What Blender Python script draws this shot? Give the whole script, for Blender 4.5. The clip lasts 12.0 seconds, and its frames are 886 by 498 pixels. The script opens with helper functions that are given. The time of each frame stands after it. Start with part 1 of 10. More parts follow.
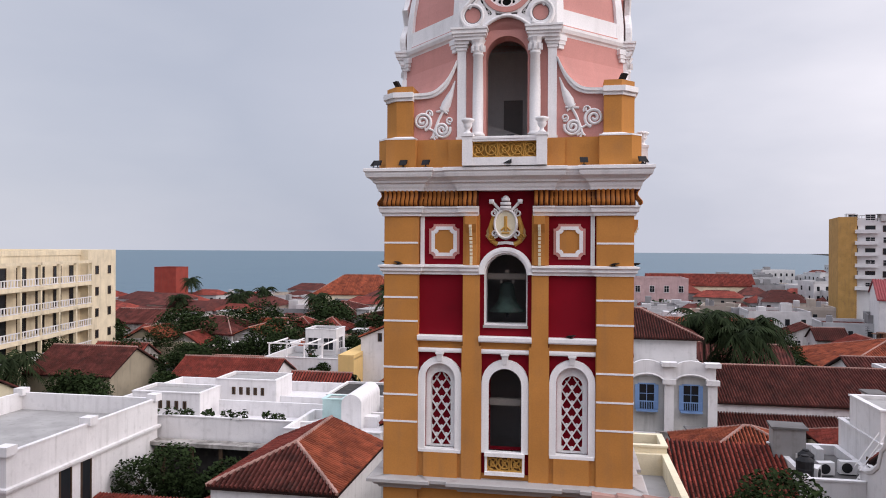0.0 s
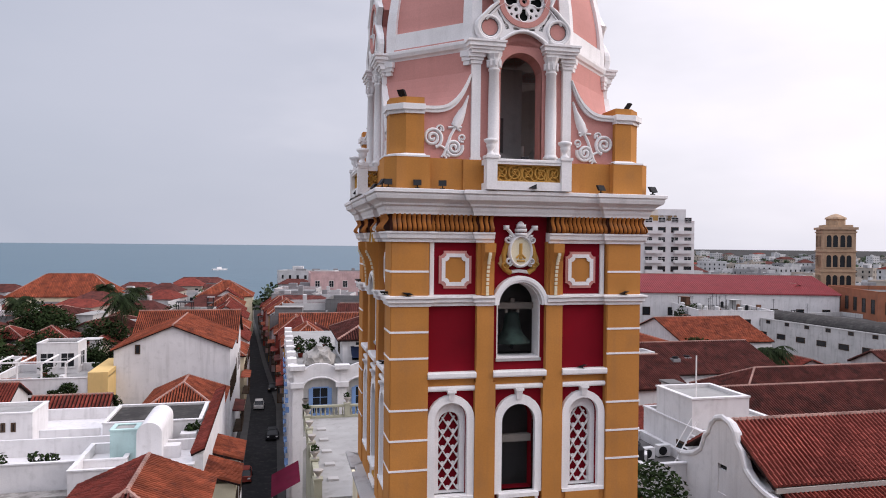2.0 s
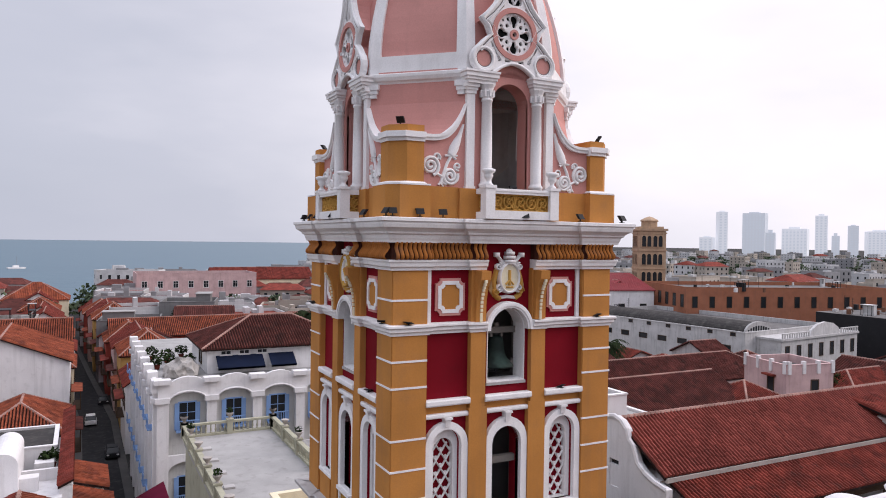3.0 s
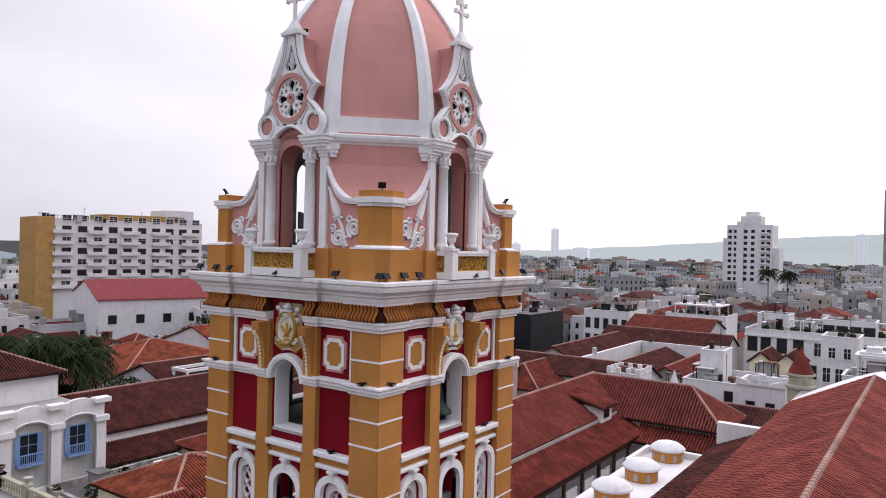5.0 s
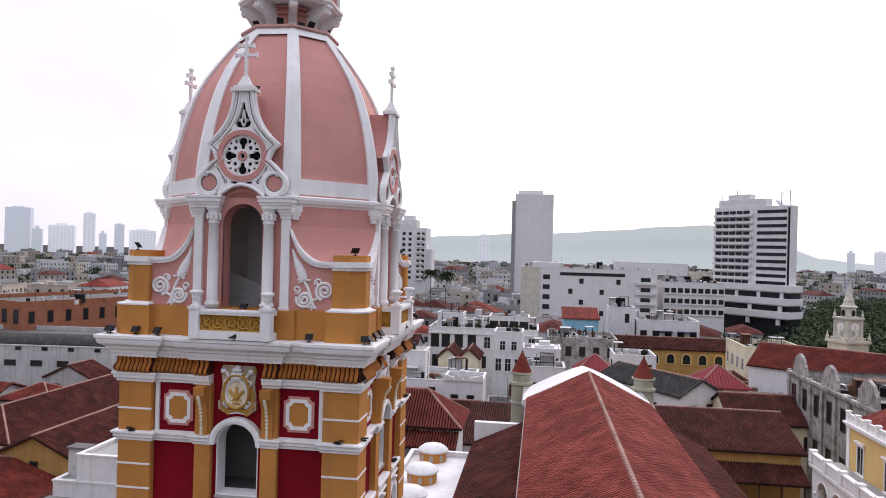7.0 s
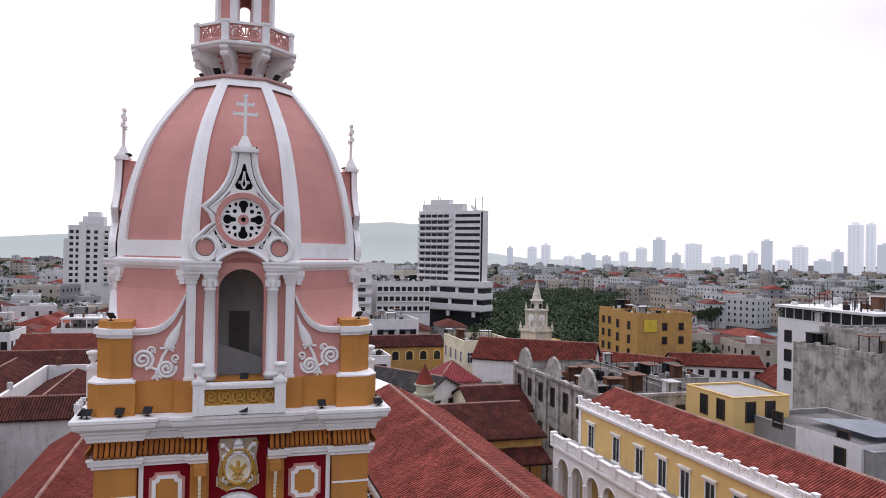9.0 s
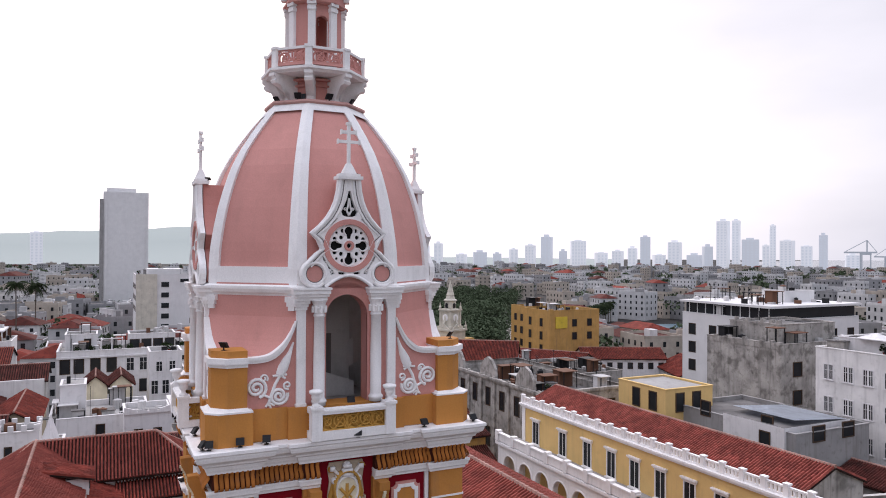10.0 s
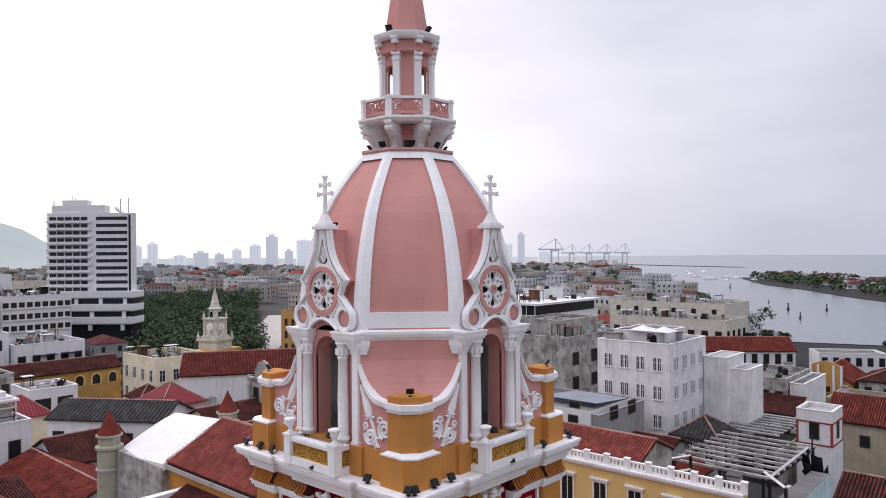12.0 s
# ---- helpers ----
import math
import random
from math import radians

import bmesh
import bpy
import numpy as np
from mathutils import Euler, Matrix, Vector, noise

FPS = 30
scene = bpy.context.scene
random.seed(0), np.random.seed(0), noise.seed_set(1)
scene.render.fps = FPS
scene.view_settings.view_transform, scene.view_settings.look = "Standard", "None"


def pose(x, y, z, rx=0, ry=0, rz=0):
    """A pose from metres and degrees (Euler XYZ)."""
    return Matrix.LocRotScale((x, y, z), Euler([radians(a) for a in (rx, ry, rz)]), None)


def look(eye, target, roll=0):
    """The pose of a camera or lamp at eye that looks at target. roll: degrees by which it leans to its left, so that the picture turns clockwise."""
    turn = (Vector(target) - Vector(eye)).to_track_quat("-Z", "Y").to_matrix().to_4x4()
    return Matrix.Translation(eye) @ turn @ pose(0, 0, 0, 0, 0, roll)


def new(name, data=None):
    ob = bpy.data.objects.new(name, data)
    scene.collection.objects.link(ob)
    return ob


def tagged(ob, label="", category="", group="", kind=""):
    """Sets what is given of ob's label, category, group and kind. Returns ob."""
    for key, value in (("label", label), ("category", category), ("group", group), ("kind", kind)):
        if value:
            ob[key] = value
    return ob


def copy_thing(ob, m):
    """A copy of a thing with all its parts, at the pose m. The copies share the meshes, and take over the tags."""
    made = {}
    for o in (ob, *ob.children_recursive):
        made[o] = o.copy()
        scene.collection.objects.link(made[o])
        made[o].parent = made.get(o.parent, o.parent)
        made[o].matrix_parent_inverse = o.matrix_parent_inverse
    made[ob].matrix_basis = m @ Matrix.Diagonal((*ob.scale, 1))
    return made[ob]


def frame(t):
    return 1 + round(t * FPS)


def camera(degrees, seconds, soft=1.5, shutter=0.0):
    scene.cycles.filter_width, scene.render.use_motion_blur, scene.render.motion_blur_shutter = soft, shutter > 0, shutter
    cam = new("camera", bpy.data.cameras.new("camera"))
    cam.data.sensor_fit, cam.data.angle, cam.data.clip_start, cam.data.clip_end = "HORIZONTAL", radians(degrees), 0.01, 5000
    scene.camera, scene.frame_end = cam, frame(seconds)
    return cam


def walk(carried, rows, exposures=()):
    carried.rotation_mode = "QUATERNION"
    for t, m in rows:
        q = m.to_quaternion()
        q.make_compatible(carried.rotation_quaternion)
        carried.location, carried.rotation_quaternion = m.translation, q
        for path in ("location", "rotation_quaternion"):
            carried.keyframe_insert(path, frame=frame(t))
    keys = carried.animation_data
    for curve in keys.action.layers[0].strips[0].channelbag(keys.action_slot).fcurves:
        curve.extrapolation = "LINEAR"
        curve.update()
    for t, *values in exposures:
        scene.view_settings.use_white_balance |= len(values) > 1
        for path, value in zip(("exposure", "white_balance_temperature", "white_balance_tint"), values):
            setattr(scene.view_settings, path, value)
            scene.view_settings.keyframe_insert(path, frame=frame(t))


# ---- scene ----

cam = camera(64.0, 12.0, soft=1.0)
PATH = [
    (0, (1.848, -25.107, 27.994), (1.5015, -23.1369, 27.9901), 0.30),
    (0.5, (-0.148, -24.631, 28.145), (-0.3440, -22.6406, 28.1348), 0.30),
    (1, (-2.296, -24.097, 28.307), (-2.3018, -22.0972, 28.2939), 0.50),
    (1.5, (-4.540, -23.545, 28.579), (-4.3203, -21.5576, 28.5658), 0.70),
    (2, (-6.805, -22.978, 28.947), (-6.3484, -21.0305, 28.9291), 0.60),
    (2.5, (-9.071, -22.295, 29.323), (-8.3842, -20.4165, 29.3032), 0.80),
    (3, (-11.271, -21.407, 29.791), (-10.3598, -19.6269, 29.7670), 0.80),
    (3.2, (-12.100, -20.979, 29.916), (-11.1036, -19.2451, 29.8950), 0.90),
    (5, (-18.757, -16.418, 31.438), (-17.1243, -15.2642, 31.4286), 1.33),
    (5.5, (-20.368, -14.757, 31.880), (-18.6033, -13.8141, 31.8739), 1.69),
    (6, (-21.789, -12.853, 32.327), (-19.9219, -12.1357, 32.3227), 1.60),
    (6.5, (-22.942, -10.856, 32.735), (-21.0029, -10.3651, 32.7362), 1.62),
    (7, (-23.895, -8.858, 33.162), (-21.9135, -8.5872, 33.1677), 1.54),
    (7.5, (-24.645, -6.704, 33.628), (-22.6453, -6.6646, 33.6361), 1.55),
    (7.7, (-24.880, -5.743, 33.824), (-22.8808, -5.8053, 33.8354), 1.63),
    (9.3, (-24.757, 2.121, 35.144), (-22.8722, 1.4517, 35.1587), 0.80),
    (9.5, (-24.486, 3.347, 35.231), (-22.6206, 2.6248, 35.2481), 0.59),
    (10, (-23.505, 6.489, 35.631), (-21.7040, 5.6204, 35.6434), 0.29),
    (10.5, (-22.326, 9.628, 36.019), (-20.6068, 8.6053, 36.0279), -0.09),
    (11, (-20.888, 12.565, 36.398), (-19.2691, 11.3902, 36.4051), -0.09),
    (11.5, (-19.312, 15.274, 36.691), (-17.8195, 13.9427, 36.7018), -0.38),
    (12, (-17.566, 17.684, 37.020), (-16.2273, 16.1977, 37.0290), -0.45),
]
walk(cam, [(t, look(eye, target, roll)) for t, eye, target, roll in PATH], exposures=[(0.0, 0.0, 6500, 13.5), (5.0, 0.0, 6500, 14.5), (12.0, 0.0, 6450, 14.5)])

# ---- sky and sun: bright overcast, the hidden sun in the east ----
SUN_DIR = Vector((0.86, -0.28, 0.42)).normalized()
world = bpy.data.worlds.new("overcast_sky")
scene.world = world
world.use_nodes = True
wn, wl = world.node_tree.nodes, world.node_tree.links
wn.clear()


w_out, w_bg = wn.new("ShaderNodeOutputWorld"), wn.new("ShaderNodeBackground")
sky = wn.new("ShaderNodeTexSky")
sky.sky_type, sky.sun_disc = "NISHITA", False
sky.sun_elevation, sky.sun_rotation = math.asin(SUN_DIR.z), math.atan2(SUN_DIR.x, SUN_DIR.y)
sky.dust_density, sky.air_density = 4.0, 1.0
w_co = wn.new("ShaderNodeTexCoord")
w_dot = wn.new("ShaderNodeVectorMath")
w_dot.operation = "DOT_PRODUCT"
w_dot.inputs[1].default_value = Vector((0.92, 0.03, 0.30)).normalized()
wl.new(w_co.outputs["Generated"], w_dot.inputs[0])
# cloud cover: grey-blue away from the sun, white towards it
w_ramp = wn.new("ShaderNodeValToRGB")
w_map = wn.new("ShaderNodeMapRange")
w_map.inputs[1].default_value, w_map.inputs[2].default_value = -1.0, 1.0
wl.new(w_dot.outputs["Value"], w_map.inputs[0])
els = w_ramp.color_ramp.elements
els[0].position, els[0].color = 0.0, (0.74, 0.76, 0.82, 1)
els[1].position, els[1].color = 1.0, (1.30, 1.28, 1.32, 1)
for p, c in ((0.35, (0.50, 0.545, 0.645)), (0.60, (0.61, 0.64, 0.735)), (0.80, (0.92, 0.915, 0.985)), (0.90, (1.10, 1.07, 1.14))):
    e = els.new(p)
    e.color = (*c, 1)
w_noise = wn.new("ShaderNodeTexNoise")
w_noise.inputs["Scale"].default_value, w_noise.inputs["Detail"].default_value, w_noise.inputs["Roughness"].default_value = 1.7, 5.0, 0.5
w_squash = wn.new("ShaderNodeVectorMath")
w_squash.operation = "MULTIPLY"
w_squash.inputs[1].default_value = (1.0, 1.0, 3.0)
wl.new(w_co.outputs["Generated"], w_squash.inputs[0])
wl.new(w_squash.outputs[0], w_noise.inputs["Vector"])
w_nr = wn.new("ShaderNodeMapRange")
w_nr.inputs[1].default_value, w_nr.inputs[2].default_value, w_nr.inputs[3].default_value, w_nr.inputs[4].default_value = 0.3, 0.7, -0.09, 0.09
wl.new(w_noise.outputs["Fac"], w_nr.inputs[0])
w_add = wn.new("ShaderNodeMath")
wl.new(w_map.outputs[0], w_add.inputs[0])
wl.new(w_nr.outputs[0], w_add.inputs[1])
wl.new(w_add.outputs[0], w_ramp.inputs["Fac"])
w_mix = wn.new("ShaderNodeMix")
w_mix.data_type = "RGBA"
w_mix.inputs["Factor"].default_value = 0.93
w_scale = wn.new("ShaderNodeVectorMath")
w_scale.operation = "SCALE"
w_scale.inputs["Scale"].default_value = 0.12
wl.new(sky.outputs[0], w_scale.inputs[0])
wl.new(w_scale.outputs[0], w_mix.inputs["A"])
# an overcast sky brightens towards the zenith
w_sep = wn.new("ShaderNodeSeparateXYZ")
wl.new(w_co.outputs["Generated"], w_sep.inputs[0])
w_zen = wn.new("ShaderNodeMapRange")
w_zen.interpolation_type = "SMOOTHSTEP"
for i, v in enumerate((0.31, 0.85, 1.0, 2.6)):
    w_zen.inputs[i + 1].default_value = v
wl.new(w_sep.outputs["Z"], w_zen.inputs[0])
w_lift = wn.new("ShaderNodeVectorMath")
w_lift.operation = "SCALE"
wl.new(w_ramp.outputs[0], w_lift.inputs[0])
wl.new(w_zen.outputs[0], w_lift.inputs["Scale"])
wl.new(w_lift.outputs[0], w_mix.inputs["B"])
wl.new(w_mix.outputs["Result"], w_bg.inputs["Color"])
w_bg.inputs["Strength"].default_value = 1.0
wl.new(w_bg.outputs[0], w_out.inputs["Surface"])

sun = new("sun", bpy.data.lights.new("sun", "SUN"))
sun.data.energy, sun.data.angle, sun.data.color = 1.0, radians(20), (1.0, 0.945, 0.92)
sun.matrix_world = look(SUN_DIR * 100, (0, 0, 0))
scene.view_settings.exposure = 0.0

# ---- materials ----
def material(name, colour, rough=0.8, metal=0.0, spread=0.12, grain=6.0, stain=0.35, streak=0.0, bump=0.15, dark=(0.12, 0.10, 0.09), spec=0.10, island=0.0, objrand=0.0, alt=None):
    """A worn surface: the colour varies with broad noise and fine grain, with dirt in patches and, on walls, rain streaks."""
    m = bpy.data.materials.new(name)
    m.use_nodes = True
    nt = m.node_tree
    b = nt.nodes["Principled BSDF"]
    b.inputs["Roughness"].default_value, b.inputs["Metallic"].default_value = rough, metal
    b.inputs["Specular IOR Level"].default_value = spec
    geo = nt.nodes.new("ShaderNodeNewGeometry")

    def noise_at(scale, stretch=(1, 1, 1), detail=4):
        n, v = nt.nodes.new("ShaderNodeTexNoise"), nt.nodes.new("ShaderNodeVectorMath")
        v.operation = "MULTIPLY"
        v.inputs[1].default_value = stretch
        nt.links.new(geo.outputs["Position"], v.inputs[0])
        nt.links.new(v.outputs[0], n.inputs["Vector"])
        n.inputs["Scale"].default_value, n.inputs["Detail"].default_value = scale, detail
        return n.outputs["Fac"]

    def ranged(sock, a, z, lo, hi):
        r = nt.nodes.new("ShaderNodeMapRange")
        for i, v in enumerate((a, z, lo, hi)):
            r.inputs[i + 1].default_value = v
        nt.links.new(sock, r.inputs[0])
        return r.outputs[0]

    def mixed(fac, a, c, mode="MIX"):
        x = nt.nodes.new("ShaderNodeMix")
        x.data_type, x.blend_type = "RGBA", mode
        for key, v in (("Factor", fac), ("A", a), ("B", c)):
            if hasattr(v, "is_output"):
                nt.links.new(v, x.inputs[key])
            else:
                x.inputs[key].default_value = v if key == "Factor" else (*v, 1)
        return x.outputs["Result"]

    lo, hi = tuple(c * (1 - spread) for c in colour), tuple(min(1, c * (1 + spread)) for c in colour)
    col = mixed(ranged(noise_at(0.55), 0.3, 0.7, 0, 1), lo, hi)
    if alt:
        col = mixed(ranged(noise_at(0.9, detail=5), 0.5, 0.68, 0, 1), col, alt)
    for sock, amount in ((geo.outputs["Random Per Island"], island), ) if island else ():
        col = mixed(ranged(sock, 0, 1, 0, amount), col, tuple(c * 0.35 for c in colour))
    if objrand:
        info = nt.nodes.new("ShaderNodeObjectInfo")
        col = mixed(ranged(info.outputs["Random"], 0, 1, 0, objrand), col, tuple(c * 0.45 for c in colour))
    if stain:
        col = mixed(ranged(noise_at(1.7, detail=7), 0.56, 0.80, 0, stain), col, dark)
    if streak:
        col = mixed(ranged(noise_at(1.0, (2.6, 2.6, 0.22), 6), 0.52, 0.80, 0, streak), col, dark)
    col = mixed(ranged(noise_at(grain * 4, detail=3), 0.3, 0.7, 0, 0.10), col, (0.02, 0.02, 0.02))
    nt.links.new(col, b.inputs["Base Color"])
    if bump:
        bp = nt.nodes.new("ShaderNodeBump")
        bp.inputs["Strength"].default_value, bp.inputs["Distance"].default_value = bump, 0.03
        nt.links.new(noise_at(grain, detail=6), bp.inputs["Height"])
        nt.links.new(bp.outputs[0], b.inputs["Normal"])
    return m


OCHRE = material("ochre_paint", (0.50, 0.216, 0.055), streak=0.22, stain=0.16, spec=0.12)
RED = material("oxblood_paint", (0.20, 0.004, 0.012), streak=0.12, stain=0.2, spread=0.16, spec=0.10, dark=(0.06, 0.008, 0.01))
PINK = material("pink_paint", (0.59, 0.278, 0.243), streak=0.10, stain=0.10, spread=0.08, spec=0.15)
WHITE = material("white_paint", (0.85, 0.825, 0.815), streak=0.24, stain=0.16, spread=0.05, dark=(0.34, 0.32, 0.30))
CREAM = material("cream_paint", (0.74, 0.66, 0.48), streak=0.2, stain=0.1, dark=(0.3, 0.25, 0.2))
STONE_GILT = material("gilt_relief", (0.52, 0.29, 0.07), stain=0.4, dark=(0.10, 0.05, 0.02))
# Dark tone puts the unlit look of the chamber into the plaster.
INNER = material("shaded_inner_plaster", (0.20, 0.185, 0.18), stain=0.5)
GADROON = material("aged_ochre_frieze", (0.42, 0.15, 0.035), stain=0.6, spec=0.1, objrand=0.45)
DRUM_IN = material("grey_inner_plaster", (0.58, 0.56, 0.55), stain=0.3, streak=0.2)
IRON = material("black_iron", (0.02, 0.02, 0.022), rough=0.5, stain=0.1)
BRONZE = material("green_bronze", (0.018, 0.026, 0.023), rough=0.6, metal=0.3, stain=0.5, grain=9.0, alt=(0.05, 0.085, 0.07))
TIMBER = material("old_timber", (0.20, 0.18, 0.16), stain=0.4)
LEDGE = material("ledge_cement", (0.42, 0.40, 0.39), stain=0.5, streak=0.0)

# town
def tiles(name, colour, alt):
    return material(name, colour, rough=0.9, spread=0.34, grain=5.0, stain=0.55, island=0.55, alt=alt, dark=(0.045, 0.035, 0.03), bump=0.2)


TILE_RED = tiles("red_clay_tile", (0.235, 0.049, 0.035), (0.125, 0.031, 0.025))
TILE_ORANGE = tiles("orange_clay_tile", (0.33, 0.086, 0.044), (0.15, 0.042, 0.028))
TILE_BROWN = tiles("brown_clay_tile", (0.125, 0.037, 0.030), (0.055, 0.022, 0.019))
TILE_CONVENT = material("even_red_clay_tile", (0.245, 0.060, 0.046), rough=0.9, spread=0.22, grain=5.0, stain=0.3, island=0.5, dark=(0.06, 0.035, 0.03), bump=0.2)
TILE_NAVE = tiles("new_red_clay_tile", (0.32, 0.082, 0.063), (0.24, 0.060, 0.048))
MORTAR = material("lime_mortar", (0.40, 0.36, 0.33), stain=0.5)
RIDGECAP = material("ridge_mortar", (0.34, 0.20, 0.165), stain=0.5, spread=0.3)
# Near-black deck stands in for the shade in the channels between tiles.
ROOFBED = material("shaded_tile_channel", (0.022, 0.010, 0.008), stain=0.4)
DARKSHEET = material("dark_weathered_sheet", (0.040, 0.037, 0.036), stain=0.5, streak=0.3, alt=(0.07, 0.066, 0.062))
MOSSY = material("mossy_cream_stone", (0.36, 0.345, 0.26), stain=0.55, streak=0.3, dark=(0.09, 0.095, 0.06))
LIME = material("limewash", (0.715, 0.692, 0.69), streak=0.28, stain=0.26, dark=(0.24, 0.225, 0.21), spread=0.06)
TOWNWHITE = material("weathered_town_white", (0.64, 0.62, 0.61), streak=0.5, stain=0.4, dark=(0.14, 0.13, 0.125), objrand=0.45, island=0.5)
TOWNCREAM = material("weathered_town_cream", (0.48, 0.41, 0.30), streak=0.35, stain=0.3, dark=(0.14, 0.12, 0.1), objrand=0.4, island=0.4)
TOWNGREY = material("weathered_town_grey", (0.24, 0.235, 0.235), streak=0.4, stain=0.4, objrand=0.4, island=0.5)
GREYW = material("grey_render", (0.30, 0.29, 0.285), streak=0.5, stain=0.5)
RUIN = material("ruined_render", (0.38, 0.355, 0.33), streak=0.6, stain=0.75, spread=0.3, dark=(0.06, 0.055, 0.05), alt=(0.19, 0.175, 0.16))
YELLOW = material("yellow_paint", (0.70, 0.48, 0.20), streak=0.15, stain=0.12, spread=0.06)
OLDGOLD = material("old_ochre_wall", (0.46, 0.27, 0.09), streak=0.4, stain=0.35)
PINKW = material("pale_pink_wall", (0.55, 0.38, 0.37), streak=0.3, stain=0.2)
REDW = material("red_wall", (0.28, 0.055, 0.04), streak=0.25, stain=0.25)
BRICKW = material("brick_orange_wall", (0.33, 0.13, 0.075), streak=0.3, stain=0.3)
BLUEW = material("sky_blue_wall", (0.25, 0.48, 0.62), streak=0.3, stain=0.2)
TEAL = material("teal_wall", (0.48, 0.64, 0.62), streak=0.3, stain=0.2)
BEIGE = material("beige_concrete", (0.58, 0.54, 0.46), streak=0.25, stain=0.3)
CONCRETE = material("pale_concrete", (0.70, 0.685, 0.68), streak=0.12, stain=0.08, dark=(0.35, 0.35, 0.35), spread=0.05)
FLATROOF = material("flat_roof_cement", (0.14, 0.133, 0.13), stain=0.6, spread=0.25)
PALEROOF = material("pale_flat_roof", (0.33, 0.32, 0.31), stain=0.4, spread=0.12)
TIN = material("tin_roof", (0.52, 0.56, 0.62), rough=0.45, metal=0.3, stain=0.35)
TINRED = material("red_sheet_roof", (0.27, 0.05, 0.055), rough=0.6, stain=0.3, streak=0.2)
GLASS = material("dark_window_glass", (0.018, 0.02, 0.023), rough=0.2, spec=0.25, stain=0, bump=0)
SHUTTER = material("blue_shutter", (0.20, 0.32, 0.55), stain=0.15)
DOORW = material("dark_timber", (0.07, 0.045, 0.03), stain=0.3)
NAVY = material("navy_awning", (0.02, 0.03, 0.07), stain=0.1)
MAGENTA = material("magenta_awning", (0.20, 0.016, 0.05), stain=0.2)
ASPHALT = material("asphalt", (0.022, 0.022, 0.024), rough=0.9, stain=0.4, alt=(0.035, 0.035, 0.036))
PAVE = material("pavement_slabs", (0.075, 0.072, 0.07), stain=0.4)
EARTH = material("town_ground", (0.024, 0.023, 0.022), stain=0.6, spread=0.3)
# Far trees get a paler, greyer leaf; distance haze is in the tone.
FARLEAF = material("hazed_leaf", (0.078, 0.104, 0.060), rough=0.95, spec=0.05, spread=0.3, grain=2.0, stain=0.2, island=0.3, bump=0.0, dark=(0.03, 0.04, 0.02))
LEAF = material("tree_leaf", (0.026, 0.042, 0.014), rough=0.95, spec=0.06, spread=0.35, grain=2.0, stain=0.25, island=0.7, bump=0.0, dark=(0.02, 0.03, 0.01))
PALM = material("palm_leaf", (0.022, 0.034, 0.013), rough=0.9, spec=0.08, spread=0.3, stain=0.25, island=0.6, bump=0.0, dark=(0.08, 0.07, 0.03))
BARK = material("bark", (0.11, 0.085, 0.065), stain=0.5)
PLASTIC = material("black_tank_plastic", (0.02, 0.02, 0.022), rough=0.5, stain=0.1)
STEEL = material("grey_steel", (0.35, 0.36, 0.37), rough=0.45, metal=0.6, stain=0.2)
# ---- builders ----
def thing(name, label, category, group="", kind="", at=None):
    ob = new(name)
    ob.empty_display_size = 0.2
    if at is not None:
        ob.matrix_world = at
    return tagged(ob, label, category, group, kind)


def mesh_of(name, bm, mat, smooth=False):
    me = bpy.data.meshes.new(name)
    bmesh.ops.recalc_face_normals(bm, faces=bm.faces)
    bm.to_mesh(me)
    bm.free()
    me.materials.append(mat)
    if smooth:
        for p in me.polygons:
            p.use_smooth = True
    return me


def place(name, me, parent=None, m=None, label=""):
    ob = new(name, me)
    if parent is not None:
        ob.parent = parent
    if m is not None:
        ob.matrix_basis = m
    return tagged(ob, label)


def part(name, bm, mat, parent=None, label="", m=None, smooth=False):
    return place(name, mesh_of(name, bm, mat, smooth), parent, m, label)


def bx(bm, x0, x1, y0, y1, z0, z1):
    v = [bm.verts.new((x, y, z)) for z in (z0, z1) for x, y in ((x0, y0), (x1, y0), (x1, y1), (x0, y1))]
    for f in ((3, 2, 1, 0), (4, 5, 6, 7), (0, 1, 5, 4), (1, 2, 6, 5), (2, 3, 7, 6), (3, 0, 4, 7)):
        bm.faces.new([v[i] for i in f])
    return bm


def box(x0, x1, y0, y1, z0, z1):
    return bx(bmesh.new(), x0, x1, y0, y1, z0, z1)


def prism(bm, pts, z0, z1, top=None):
    """An upright prism on a plan; top: another outline for the upper end."""
    a = [bm.verts.new((x, y, z0)) for x, y in pts]
    b = [bm.verts.new((x, y, z1)) for x, y in (top or pts)]
    n = len(pts)
    bm.faces.new(a[::-1])
    bm.faces.new(b)
    for i in range(n):
        bm.faces.new((a[i], a[(i + 1) % n], b[(i + 1) % n], b[i]))
    return bm


def plate(bm, outer, holes, d0, d1):
    """A slab in the plane of a south wall: outlines in (u, z), from depth d0 to d1 outward (y = -d)."""
    loops = [outer, *holes]
    for d in (d0, d1):
        edges = []
        for lp in loops:
            vs = [bm.verts.new((u, -d, z)) for u, z in lp]
            edges += [bm.edges.new((vs[i], vs[(i + 1) % len(vs)])) for i in range(len(vs))]
        bmesh.ops.triangle_fill(bm, edges=edges, use_beauty=True, use_dissolve=False)
    for lp in loops:
        n = len(lp)
        a = [bm.verts.new((u, -d0, z)) for u, z in lp]
        b = [bm.verts.new((u, -d1, z)) for u, z in lp]
        for i in range(n):
            bm.faces.new((a[i], a[(i + 1) % n], b[(i + 1) % n], b[i]))
    bmesh.ops.remove_doubles(bm, verts=bm.verts, dist=0.0005)
    return bm


